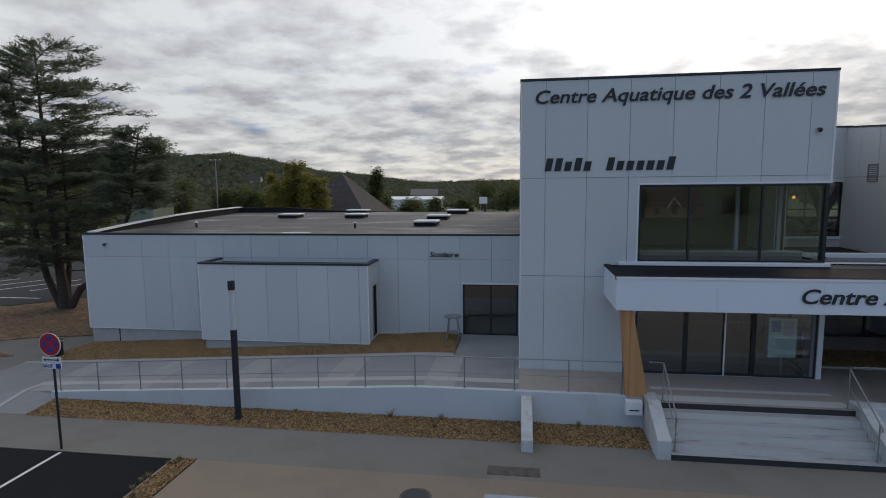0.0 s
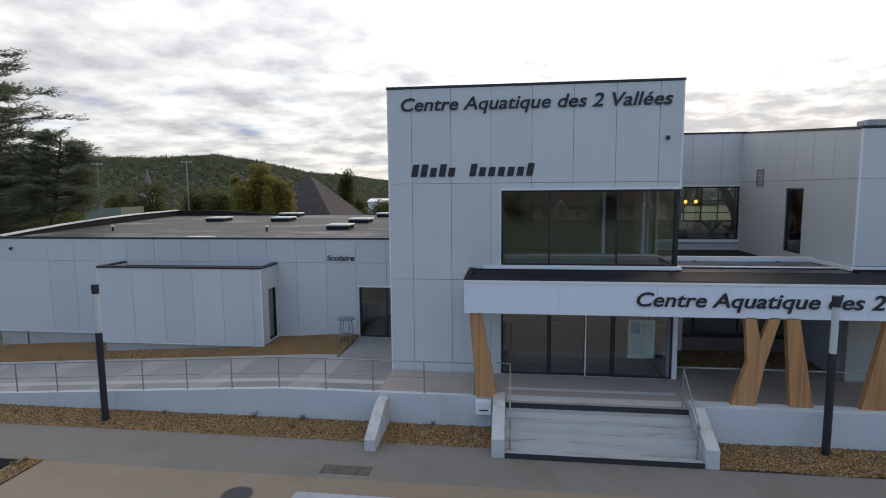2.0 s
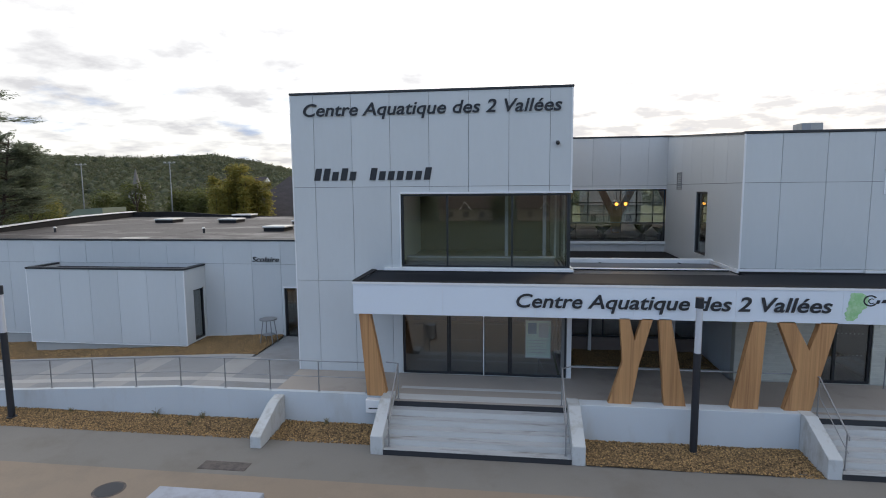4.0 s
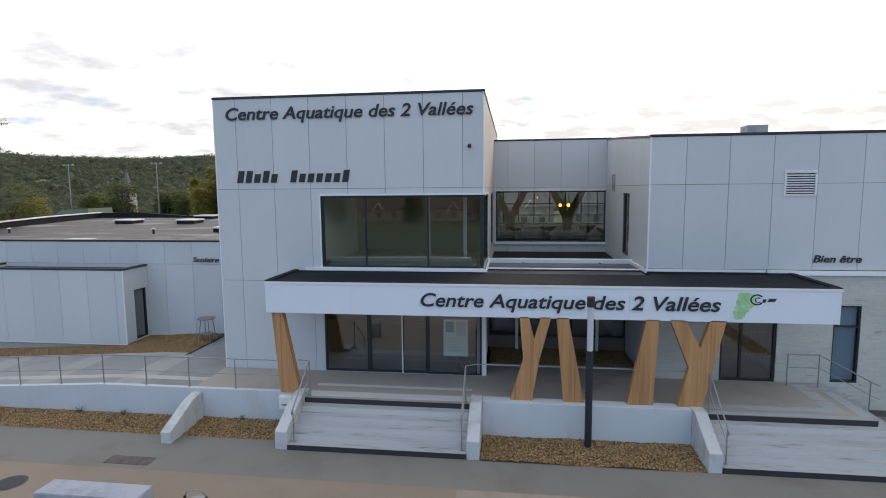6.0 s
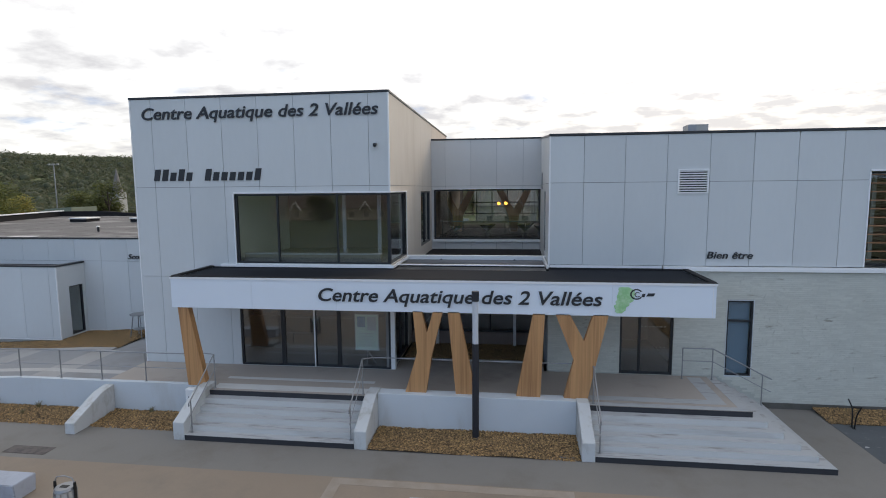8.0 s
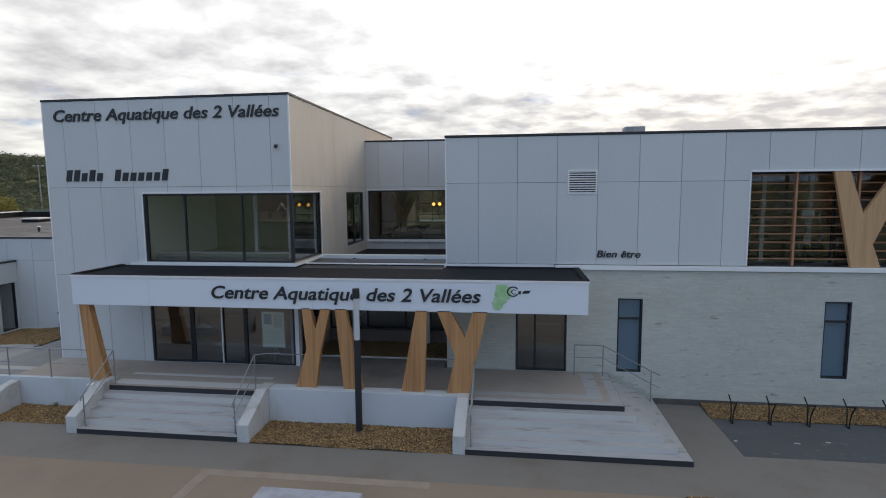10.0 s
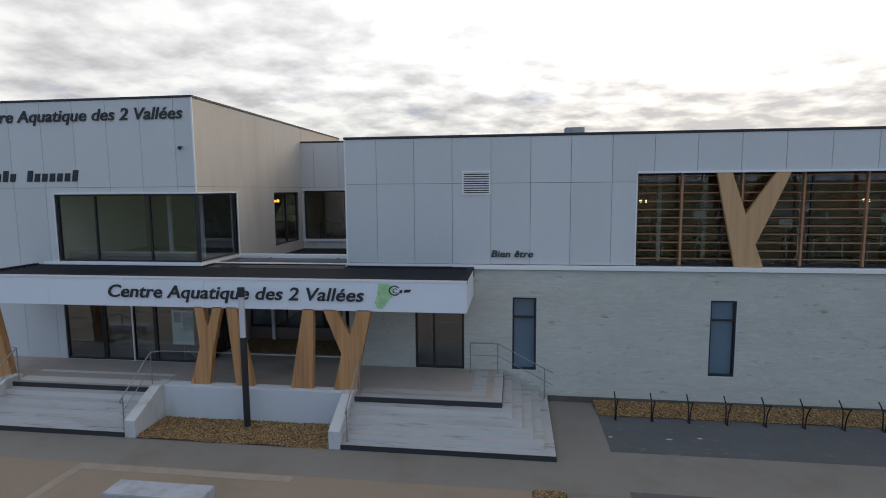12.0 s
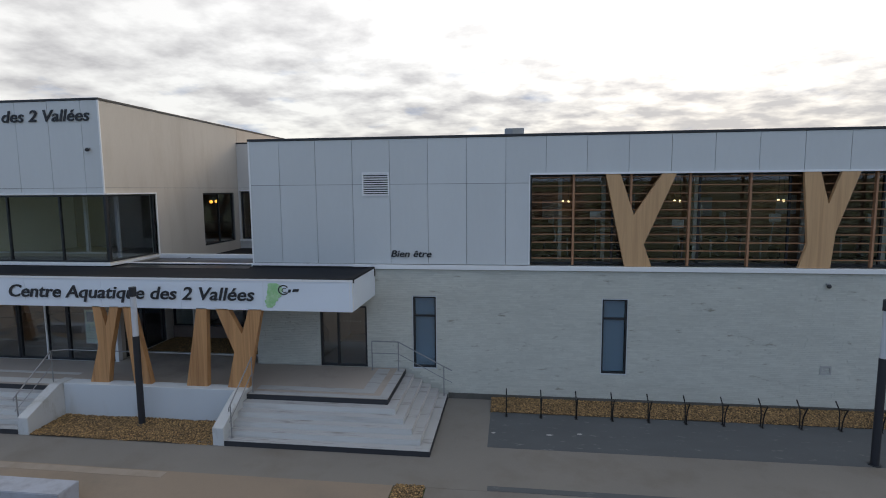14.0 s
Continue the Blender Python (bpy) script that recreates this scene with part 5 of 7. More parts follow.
for i, (x, h) in enumerate(((11.3, 0.55), (13.1, 0.7), (15.2, 0.75), (16.1, 0.6))):
    pot_plant(x, 30.6, h, 20 + i)
for x in (11.0, 14.6, 18.2, 21.8):
    column(fork(x - 0.22, x + 0.22, x - 0.34, 6.0, x - 1.5, x - 1.1, x, 6.35, x + 1.1, x + 1.5, x + 0.34, 6.0, 4.95, 8.4), "forked timber column inside the pool hall gallery", 35.0, 35.22, WOOD, "column", "gallery columns")
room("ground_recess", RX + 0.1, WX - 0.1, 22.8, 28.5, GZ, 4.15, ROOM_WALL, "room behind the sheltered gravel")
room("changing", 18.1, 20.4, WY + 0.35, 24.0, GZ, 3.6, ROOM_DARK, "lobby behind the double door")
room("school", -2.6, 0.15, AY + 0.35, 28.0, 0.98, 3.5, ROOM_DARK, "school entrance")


le = holder("lounge_ledge", "low grey ledge with a pale cap inside the upper window", "ledge", kind="structure", at=(7, TY + 0.6, 4.98))
part("body", boxed(4.3, RX - 0.5, TY + 0.45, TY + 0.75, 4.98, 5.28), ROOM_FLOOR, le)
part("cap", boxed(4.3, RX - 0.5, TY + 0.43, TY + 0.77, 5.282, 5.32, bevel=0.006), BENCH, le)
for x in (7.94, 9.35):
    thing("lounge_post", boxed(x - 0.06, x + 0.06, 20.6, 20.72, 4.98, 7.75), BENCH, "pale post inside the upper lounge", "post", "lounge posts")


def pendant(x, y, z, top, mat, label, r=0.10):
    p = holder("pendant_lamp", label, "pendant lamp", "pendant lamps", at=(x, y, z))
    bm = bm_new()
    bmesh.ops.create_uvsphere(bm, u_segments=12, v_segments=8, radius=r, matrix=Matrix.Translation((x, y, z)))
    part("globe", bm, mat, p, "glowing glass globe", smooth=True)
    part("cord", tube(bm_new(), (x, y, z + 0.1), (x, y, top), 0.012, 6), DARKFRAME, p)


pendant(14.15, 30.0, 6.9, 8.4, BULB, "warm glowing pendant lamp behind the recessed window", 0.09)
pendant(13.75, 30.4, 6.88, 8.4, BULB, "warm glowing pendant lamp behind the recessed window", 0.09)
pendant(8.6, 29.0, 7.1, 7.75, BULB, "warm glowing pendant lamp in the stair hall", 0.09)
pendant(8.4, 29.9, 7.1, 7.75, BULB, "warm glowing pendant lamp in the stair hall", 0.09)
for x in (28.1, 33.3, 37.9):
    for dx, dy, dz in ((-0.15, 0.0, 0.02), (0.13, 0.1, 0.0)):
        pendant(x + dx, 27.2 + dy, 7.04 + dz, 8.4, BULB_WHITE, "bright pendant lamp in the fitness room", 0.055)


def machine(x, y, turn, tall):
    """An exercise machine: base, frame, seat, console and flywheel."""
    m_ = holder("exercise_machine", "dark exercise machine on the fitness room floor", "exercise machine", "exercise machines", at=(x, y, 4.95))
    R = pose(x, y, 4.95, 0, 0, turn)

    def put(bm):
        bm.transform(R)
        return bm
    part("base", put(boxed(-0.7, 0.7, -0.25, 0.25, 0.0, 0.10, bevel=0.02)), RACK, m_)
    part("frame", put(pipe(bm_new(), [(-0.5, 0, 0.1), (-0.2, 0, 0.8), (-0.35, 0, tall)], 0.05)), STEEL, m_)
    part("seat", put(boxed(0.1, 0.5, -0.15, 0.15, 0.82, 0.90, bevel=0.03)), RACK, m_)
    part("seat_post", put(tube(bm_new(), (0.3, 0, 0.1), (0.3, 0, 0.82), 0.035)), STEEL, m_)
    part("console", put(boxed(-0.45, -0.35, -0.2, 0.2, tall - 0.1, tall + 0.2, bevel=0.02)), PLINTH, m_)
    part("flywheel", put(tube(bm_new(), (-0.45, -0.05, 0.42), (-0.45, 0.05, 0.42), 0.28, 20)), RACK, m_)


for mx_, my_, tn, tl in ((27.4, 22.0, 20, 1.5), (30.2, 22.4, -10, 1.6), (32.7, 21.6, 30, 1.9), (33.9, 22.2, 0, 1.6), (37.4, 22.0, 15, 1.8), (39.2, 22.4, -20, 1.5), (28.6, 21.0, 80, 1.7), (31.6, 20.9, 60, 1.4), (34.6, 21.0, 100, 1.6), (36.3, 20.9, 75, 1.5)):
    machine(mx_, my_, tn, tl)

for x in (27.3, 28.9, 32.2, 35.9, 38.6):
    thing("gym_post", boxed(x - 0.07, x + 0.07, 21.2, 21.34, 4.95, 8.4), PLINTH, "pale grey post inside the fitness room", "post", "fitness room posts")
for x, w, z in ((27.0, 0.8, 6.2), (30.9, 0.6, 6.5), (34.0, 1.1, 6.3), (38.0, 0.9, 6.4)):
    thing("wall_board", boxed(x, x + w, 27.93, 27.99, z, z + 0.9, bevel=0.01), BENCH, "pale framed board on the fitness room wall", "wall board", "fitness room boards")

# ---- handrails ----
def rail_line(pts, rails, posts, label, name="handrail", r=0.022):
    """pts: the foot line; rails: heights above it; posts: the indices that carry a post."""
    h = holder(name, label, "handrail", at=Vector(pts[0]))
    for k in rails:
        bm = bm_new()
        pipe(bm, [Vector(a) + Vector((0, 0, k)) for a in pts], r if k == max(rails) else r * 0.65)
        part("rail", bm, STEEL, h)
    for i in posts:
        p = Vector(pts[i])
        post = part("post", tube(bm_new(), p - Vector((0, 0, 0.02)), p + Vector((0, 0, max(rails))), 0.020, 8), STEEL, h)
        part("foot_plate", tube(bm_new(), p - Vector((0, 0, 0.01)), p + Vector((0, 0, 0.012)), 0.05, 10), STEEL, post)
    return h


px = [-16.3, -14.76, -13.10, -11.48, -9.79, -8.14, -6.48, -4.84, -3.15, -1.52, 0.09, 1.79, 3.42]
rail_line([(x, 16.90, ramp_z(x) + 0.03) for x in px], (0.5, 1.03), range(len(px)), "brushed steel handrail along the access ramp")


def stair_rail(x, x2, label):
    h = holder("handrail", label, "handrail", "stair rails", at=(x, 15.2, 0.18))
    z = lambda y: 0.178 + (y - 14.96) / 1.5 * (GZ - 0.178)
    for k, k2 in ((0.93, 1.18), (0.48, 0.66)):
        bm = bm_new()
        line = [(x, 15.05, z(15.15) + k - 0.06), (x, 16.58, GZ + k2)]
        if k > 0.6:
            line = [(x, 15.05, z(15.15) + k - 0.16), *line, (x2, 16.66, GZ + k2)]
        pipe(bm, line, 0.022 if k > 0.6 else 0.015)
        part("rail", bm, STEEL, h)
    for y, zz in ((15.15, z(15.15) - 0.02), (16.58, GZ + 0.23)):
        post = part("post", tube(bm_new(), (x, y, 0.17 if y < 16 else GZ - 0.02), (x, y, zz + 0.95), 0.02), STEEL, h)
        part("foot_plate", tube(bm_new(), (x, y, 0.175 if y < 16 else GZ - 0.005), (x, y, 0.19 if y < 16 else GZ + 0.012), 0.05, 10), STEEL, post)


stair_rail(4.56, 4.15, "brushed steel handrail beside the broad steps")
stair_rail(9.70, 9.72, "brushed steel handrail beside the broad steps")
stair_rail(17.02, 17.0, "brushed steel handrail beside the corner steps")
rail_line([(20.40, 19.16, GZ), (21.39, 19.16, GZ), (23.06, 19.22, 0.18), (23.36, 19.22, 0.04)], (0.64, 1.09), (0, 1, 2), "brushed steel handrail along the brick wall by the steps")
gr_ = holder("handrail", "single steel guard rail behind the canopy columns", "handrail", at=(13.3, 16.88, GZ + 1.15))
part("rail", pipe(bm_new(), [(9.70, 16.60, GZ + 1.18), (9.98, 16.88, GZ + 1.15), (16.78, 16.88, GZ + 1.15), (17.02, 16.60, GZ + 1.18)], 0.017), STEEL, gr_)


# ---- lamp posts ----
def lamp_post(x, y, z=0.0):
    p = holder("street_lamp", "slim dark lamp post with an opal upper tube and dark cap", "street lamp", "forecourt lamps", at=(x, y, z))
    part("post", tube(bm_new(), (x, y, z - 0.03), (x, y, 3.05), 0.105, 16), LAMP_DARK, p)
    part("tube", tube(bm_new(), (x, y, 3.052), (x, y, 4.36), 0.092, 16), LAMP_WHITE, p, "opal white light tube")
    part("cap", tube(bm_new(), (x, y, 4.362), (x, y, 4.66), 0.112, 16), LAMP_DARK, p)
    part("base_plate", tube(bm_new(), (x, y, z - 0.02), (x, y, z + 0.03), 0.16, 12), LAMP_DARK, p)


for x, y in ((-8.96, 16.05), (13.42, 15.97), (35.5, 15.9)):
    lamp_post(x, y, 0.06 if x < 30 else 0.0)

# ---- road sign ----
sx, sy = -13.15, 13.46
sg = holder("road_sign", "round no-stopping sign with two plates on a dark pole", "road sign", at=(sx, sy, 0))
part("pole", tube(bm_new(), (sx, sy + 0.05, -0.02), (sx, sy + 0.05, 3.56), 0.035, 10), LAMP_DARK, sg)
disc = part("disc", tube(bm_new(), (sx, sy, 3.19), (sx, sy - 0.02, 3.19), 0.345, 32), WHITE_PAINT, sg, "blue disc with a red border, white rim and red cross")
part("field", tube(bm_new(), (sx, sy - 0.019, 3.19), (sx, sy - 0.022, 3.19), 0.30, 32), SIGN_BLUE, disc)
ring = bm_new()
for i in range(40):
    a, b = 2 * math.pi * i / 40, 2 * math.pi * (i + 1) / 40
    q = [ring.verts.new((sx + r * math.cos(t_), sy - 0.0235, 3.19 + r * math.sin(t_))) for r, t_ in ((0.325, a), (0.325, b), (0.235, b), (0.235, a))]
    ring.faces.new(q)
part("border", ring, SIGN_RED, disc)
cr = bm_new()
for s in (-1, 1):
    d, n_ = Vector((0.168, 0, 0.168 * s)), Vector((-0.036 * s, 0, 0.036))
    c = Vector((sx, sy - 0.0229 - 0.0003 * s, 3.19))
    cr.faces.new([cr.verts.new(c + v) for v in (-d - n_, d - n_, d + n_, -d + n_)])
part("cross", cr, SIGN_RED, disc)
for z, w in ((2.73, 0.60), (2.55, 0.60)):
    pl = part("plate", boxed(sx - w / 2, sx + w / 2, sy - 0.01, sy + 0.01, z - 0.082, z + 0.082), WHITE_PAINT, sg, "white plate with dark print")
    bm = bm_new()
    if z > 2.6:
        box(bm, sx - 0.19, sx + 0.19, sy - 0.014, sy - 0.011, z - 0.014, z + 0.014)
        for s in (-1, 1):
            prism(bm, [(sx + s * 0.255, z), (sx + s * 0.19, z + 0.055), (sx + s * 0.19, z - 0.055)], sy - 0.014, sy - 0.011, "y")
        part("arrow", bm, LETTER, pl)
    else:
        box(bm, sx + 0.13, sx + 0.285, sy - 0.014, sy - 0.011, z - 0.072, z + 0.072)
        part("symbol", bm, SIGN_BLUE, pl)
        word = bpy.data.curves.new("word", "FONT")
        word.body, word.size, word.offset, word.extrude = "SAUF", 0.14, 0.003, 0.001
        wo = bpy.data.objects.new("word", word)
        scene.collection.objects.link(wo)
        wm = bpy.data.meshes.new_from_object(wo.evaluated_get(bpy.context.evaluated_depsgraph_get()))
        bpy.data.objects.remove(wo)
        wm.materials.clear()
        wm.materials.append(SIGN_BLUE)
        share("word", wm, pl, Matrix.Translation((sx - 0.29, sy - 0.013, z - 0.048)) @ Matrix.Rotation(radians(90), 4, "X"))

# ---- bicycle racks ----
def rack(x):
    r = holder("bicycle_rack", "black steel bicycle rack with two splayed arms", "bicycle rack", "bicycle racks", at=(x, 18.05, 0))
    back = part("post", pipe(bm_new(), [(x, 18.14, -0.02), (x, 18.15, 0.42), (x, 18.18, 0.60), (x, 18.25, 0.70), (x, 18.41, 0.84)], 0.021), RACK, r)
    fore = part("post", pipe(bm_new(), [(x, 18.01, -0.02), (x, 17.97, 0.36), (x, 17.91, 0.54), (x, 17.83, 0.68), (x, 17.74, 0.82)], 0.021), RACK, r)
    part("arm", pipe(bm_new(), [(x, 17.74, 0.82), (x, 17.90, 0.75), (x, 18.06, 0.69), (x, 18.20, 0.655)], 0.025), RACK, r)
    for y, post in ((18.01, fore), (18.14, back)):
        part("foot_plate", tube(bm_new(), (x, y, 0.01), (x, y, 0.026), 0.055, 10), RACK, post)


for k in range(13):
    rack(25.34 + 1.165 * k)

for x, y, w in ((26.70, 16.75, 0.11), (27.64, 16.91, 0.09), (24.95, 16.72, 0.07)):
    bm = prism(bm_new(), [(x - w, y - 0.03), (x + 0.3 * w, y - 0.05), (x + w, y + 0.01), (x + 0.4 * w, y + 0.05), (x - 0.7 * w, y + 0.03)], 0.013, 0.018, "z")
    thing("paint_mark", bm, PLINTH, "faint pale paint mark on the worn asphalt", "paint mark", "paint marks", kind="structure")

# ---- benches, bins, covers ----
for x0, x1 in ((-0.56, 2.2), (12.11, 14.67)):
    bm = bm_new()
    prism(bm, [(11.33, 0.0), (11.29, 0.45), (11.96, 0.45), (11.92, 0.0)], x0, x1, "x")
    bmesh.ops.bevel(bm, geom=bm.edges[:], offset=0.02, segments=2, affect="EDGES")
    thing("bench", bm, BENCH, "solid white concrete block bench on the forecourt", "bench", "concrete benches")


def bin_(x, y):
    b = holder("litter_bin", "round grey metal litter bin with a slotted lid between black brackets", "litter bin", "litter bins", at=(x, y, 0))
    part("body", tube(bm_new(), (x, y, 0.06), (x, y, 0.70), 0.20, 20, 0.22), PLINTH, b)
    for k in range(10):
        a = 2 * math.pi * k / 10
        part("slat", tube(bm_new(), (x + 0.212 * math.cos(a), y + 0.212 * math.sin(a), 0.08), (x + 0.228 * math.cos(a), y + 0.228 * math.sin(a), 0.69), 0.018, 6), STEEL, b)
    for s in (-1, 1):
        part("bracket", boxed(x + s * 0.262 - 0.016, x + s * 0.262 + 0.016, y - 0.035, y + 0.035, 0.0, 0.90, bevel=0.006), RACK, b)
    lid = part("lid", tube(bm_new(), (x, y, 0.72), (x, y, 0.78), 0.235, 20, 0.21), STEEL, b, "grey metal lid")
    part("slot", boxed(x - 0.10, x + 0.10, y - 0.07, y + 0.04, 0.781, 0.786), RACK, lid, "dark mouth of the lid")
    part("hood", pipe(bm_new(), [(x - 0.262, y, 0.88), (x - 0.2, y, 1.0), (x, y, 1.04), (x + 0.2, y, 1.0), (x + 0.262, y, 0.88)], 0.014, 6), STEEL, b, "thin bent hoop over the lid")


bin_(4.0, 10.93)
bk = holder("litter_bin", "square dark litter bin in an open frame on the path", "litter bin", "litter bins", at=(-20.75, 21.4, 0))
part("body", boxed(-20.95, -20.57, 21.2, 21.6, 0.0, 0.70, bevel=0.02), LAMP_DARK, bk)
for s in (-20.94, -20.62):
    part("post", boxed(s, s + 0.04, 21.38, 21.42, 0.70, 0.80), LAMP_DARK, bk)
part("lid", boxed(-20.97, -20.55, 21.18, 21.62, 0.80, 0.84, bevel=0.015), LAMP_DARK, bk)
mc = holder("manhole_cover", "round dark cast iron manhole cover in the paving", "manhole cover", at=(-2.28, 12.32, 0.012))
part("frame_ring", tube(bm_new(), (-2.28, 12.32, 0.01), (-2.28, 12.32, 0.02), 0.40, 28), COVER, mc)
part("lid", tube(bm_new(), (-2.28, 12.32, 0.012), (-2.28, 12.32, 0.026), 0.34, 28), LAMP_DARK, mc)
thing("drain_cover", boxed(-0.60, 0.80, 13.60, 14.05, 0.008, 0.02, bevel=0.004), COVER, "rusty grey cast iron access cover set in the footpath", "access cover")
thing("drain_grate", boxed(24.9, 34.0, 13.40, 13.62, 0.008, 0.016), ASPHALT_OLD, "dark drain grating along the paving edge", "drain grate")
mb = holder("meter_box", "small white meter box fixed to the ramp wall", "meter box", at=(3.75, 16.66, 0.6))
part("body", boxed(3.48, 3.98, 16.52, 16.755, 0.58, 1.02, bevel=0.015), TRIM, mb)
part("label_bars", boxed(3.58, 3.88, 16.515, 16.519, 0.72, 0.76), LETTER, mb)



def weed(x, y, z, h, seed):
    """A dry tuft: thin bent blades from one root."""
    rng = random.Random(seed)
    bm = bm_new()
    for _ in range(46):
        a, l = rng.uniform(0, 2 * math.pi), h * rng.uniform(0.5, 1.1)
        d = Vector((math.cos(a), math.sin(a), 0))
        s = Vector((-d.y, d.x, 0)) * 0.006
        o = Vector((x, y, z - 0.02)) + d * rng.uniform(0, 0.06)
        m1 = o + d * l * 0.18 + Vector((0, 0, l * 0.6))
        e = o + d * l * 0.5 + Vector((0, 0, l * 0.9))
        a0, a1, b0, b1, c0 = [bm.verts.new(v) for v in (o - s, o + s, m1 - s, m1 + s, e)]
        bm.faces.new((a0, a1, b1, b0))
        bm.faces.new((b0, b1, c0))
    return thing("weed_tuft", bm, DRY_GRASS, "small dry weed tuft in the gravel by the white wall", "weed", "weed tufts")


for i, (x, y, h) in enumerate(((-3.95, 16.6, 0.30), (-2.25, 16.6, 0.28), (2.1, 16.62, 0.22), (-7.2, 16.6, 0.18), (-2.4, 16.1, 0.16), (-12.5, 16.2, 0.15), (-9.2, 13.1, 0.15), (-9.47, 11.75, 0.16), (-9.53, 12.14, 0.14), (-9.46, 12.34, 0.17), (-9.35, 13.04, 0.14), (-9.22, 13.28, 0.16), (-9.27, 11.5, 0.13))):
    weed(x, y, 0.09 if y > 15 else 0.03, h, 70 + i)

# ---- table at the side door ----
tb = holder("bar_table", "round grey bar table on thin splayed legs", "table", at=(-2.55, 22.45, GZ))
part("tabletop", tube(bm_new(), (-2.55, 22.45, 2.08), (-2.55, 22.45, 2.125), 0.38, 24), STEEL, tb)
for k in range(4):
    a = math.pi / 4 + k * math.pi / 2
    part("leg", tube(bm_new(), (-2.55 + 0.40 * math.cos(a), 22.45 + 0.40 * math.sin(a), GZ - 0.06), (-2.55 + 0.24 * math.cos(a), 22.45 + 0.24 * math.sin(a), 2.08), 0.022, 6), STEEL, tb)
part("foot_ring", tube(bm_new(), (-2.55, 22.45, 1.40), (-2.55, 22.45, 1.42), 0.27, 16), STEEL, tb)


# ---- cameras, roof unit ----
def dome_camera(x, y, z, label="small dark security camera on the cladding"):
    c = holder("security_camera", label, "camera", "security cameras", at=(x, y, z))
    part("bracket", boxed(x - 0.05, x + 0.05, y - 0.10, y, z + 0.02, z + 0.08), STEEL, c)
    bm = bm_new()
    bmesh.ops.create_uvsphere(bm, u_segments=12, v_segments=8, radius=0.07, matrix=Matrix.Translation((x, y - 0.12, z)))
    part("dome", bm, DARKFRAME, c, smooth=True)


dome_camera(9.66, TY, 9.28)
dome_camera(-19.65, AY, 4.98)
dome_camera(35.9, WY, 4.40)
ac = holder("rooftop_unit", "grey rooftop ventilation unit on the wing", "rooftop unit", at=(25.6, 35.2, 10.7))
part("body", boxed(25.05, 26.2, 34.9, 36.0, 10.4, 11.46, bevel=0.02), PLINTH, ac)
part("cowl", boxed(25.0, 25.5, 34.85, 34.9, 10.9, 11.4), STEEL, ac)

# ---- poster stand ----
PX, PY = 9.10, TY + 0.27
ps = holder("poster_stand", "pale green and blue poster on a thin stand behind the glass", "poster stand", at=(PX, PY, GZ))
part("poster", boxed(PX - 0.445, PX + 0.445, PY - 0.008, PY + 0.008, 1.70, 3.06, bevel=0.004), POSTER, ps)
part("frame", slab(bm_new(), PX - 0.465, PX + 0.465, 1.68, 3.08, [(PX - 0.44, PX + 0.44, 1.705, 3.055)], front(PY), -0.016, 0.014), STEEL, ps)
part("stem", tube(bm_new(), (PX, PY + 0.03, GZ), (PX, PY + 0.03, 1.75), 0.02), STEEL, ps)
part("strut", tube(bm_new(), (PX + 0.25, PY + 0.35, GZ), (PX + 0.02, PY + 0.04, 1.68), 0.014), STEEL, ps)
part("foot", tube(bm_new(), (PX, PY + 0.03, GZ), (PX, PY + 0.03, GZ + 0.03), 0.14, 12), STEEL, ps)
part("print_block", boxed(PX - 0.36, PX - 0.06, PY - 0.014, PY - 0.010, 2.58, 2.98), POSTER_BLUE, ps)
part("print_block", boxed(PX + 0.02, PX + 0.36, PY - 0.014, PY - 0.010, 2.45, 2.98), POSTER_PALE, ps)
for k in range(5):
    part("print_line", boxed(PX - 0.32, PX + 0.30 - 0.07 * (k % 3), PY - 0.013, PY - 0.010, 2.32 - 0.11 * k, 2.35 - 0.11 * k), POSTER_PALE, ps)


# ---- lettering ----
def text_mesh(body, size, bold=0.0, shear=0.22):
    cu = bpy.data.curves.new("text", "FONT")
    cu.body, cu.size, cu.shear, cu.offset, cu.extrude = body, size, shear, 0.014 * size, 0.012
    cu.resolution_u = 4
    ob = bpy.data.objects.new("text", cu)
    scene.collection.objects.link(ob)
    dg = bpy.context.evaluated_depsgraph_get()
    me = bpy.data.meshes.new_from_object(ob.evaluated_get(dg))
    bpy.data.objects.remove(ob)
    return me


def span(me):
    xs_ = [v.co.x for v in me.vertices]
    return min(xs_), max(xs_)


def lettering(body, x0, x1, y, z, cap, label):
    """One letter an object, spread over x0 to x1 on a wall that faces -y."""
    h = holder("lettering", label, "lettering", at=(x0, y, z))
    size = cap / 0.70
    whole = text_mesh(body, size)
    a, b = span(whole)
    k = (x1 - x0) / (b - a)
    rot = Matrix.Rotation(radians(90), 4, "X")
    for i, ch in enumerate(body):
        if ch == " ":
            continue
        pre = text_mesh(body[: i + 1], size)
        end = span(pre)[1]
        me = text_mesh(ch, size)
        own = span(me)[1]
        me.name = "letter"
        me.materials.clear()
        me.materials.append(LETTER)
        share("letter", me, h, Matrix.Translation((x0 + (end - own - a) * k, y, z)) @ Matrix.Diagonal((k, 1, 1, 1)) @ rot)
    return h


lettering("Centre Aquatique des 2 Vallées", 0.74, 9.80, TY - 0.03, 10.37, 0.43, "charcoal slanted letters naming the aquatic centre on white cladding")
lettering("Centre Aquatique des 2 Vallées", 8.29, 17.23, CY - 0.03, 4.15, 0.42, "charcoal slanted letters naming the aquatic centre on the canopy")
lettering("Scolaire", -3.72, -2.42, AY - 0.03, 4.51, 0.235, "small charcoal slanted letters over the side door")
lettering("Bien être", 21.13, 22.62, WY - 0.03, 5.265, 0.24, "small charcoal slanted letters on the wing")


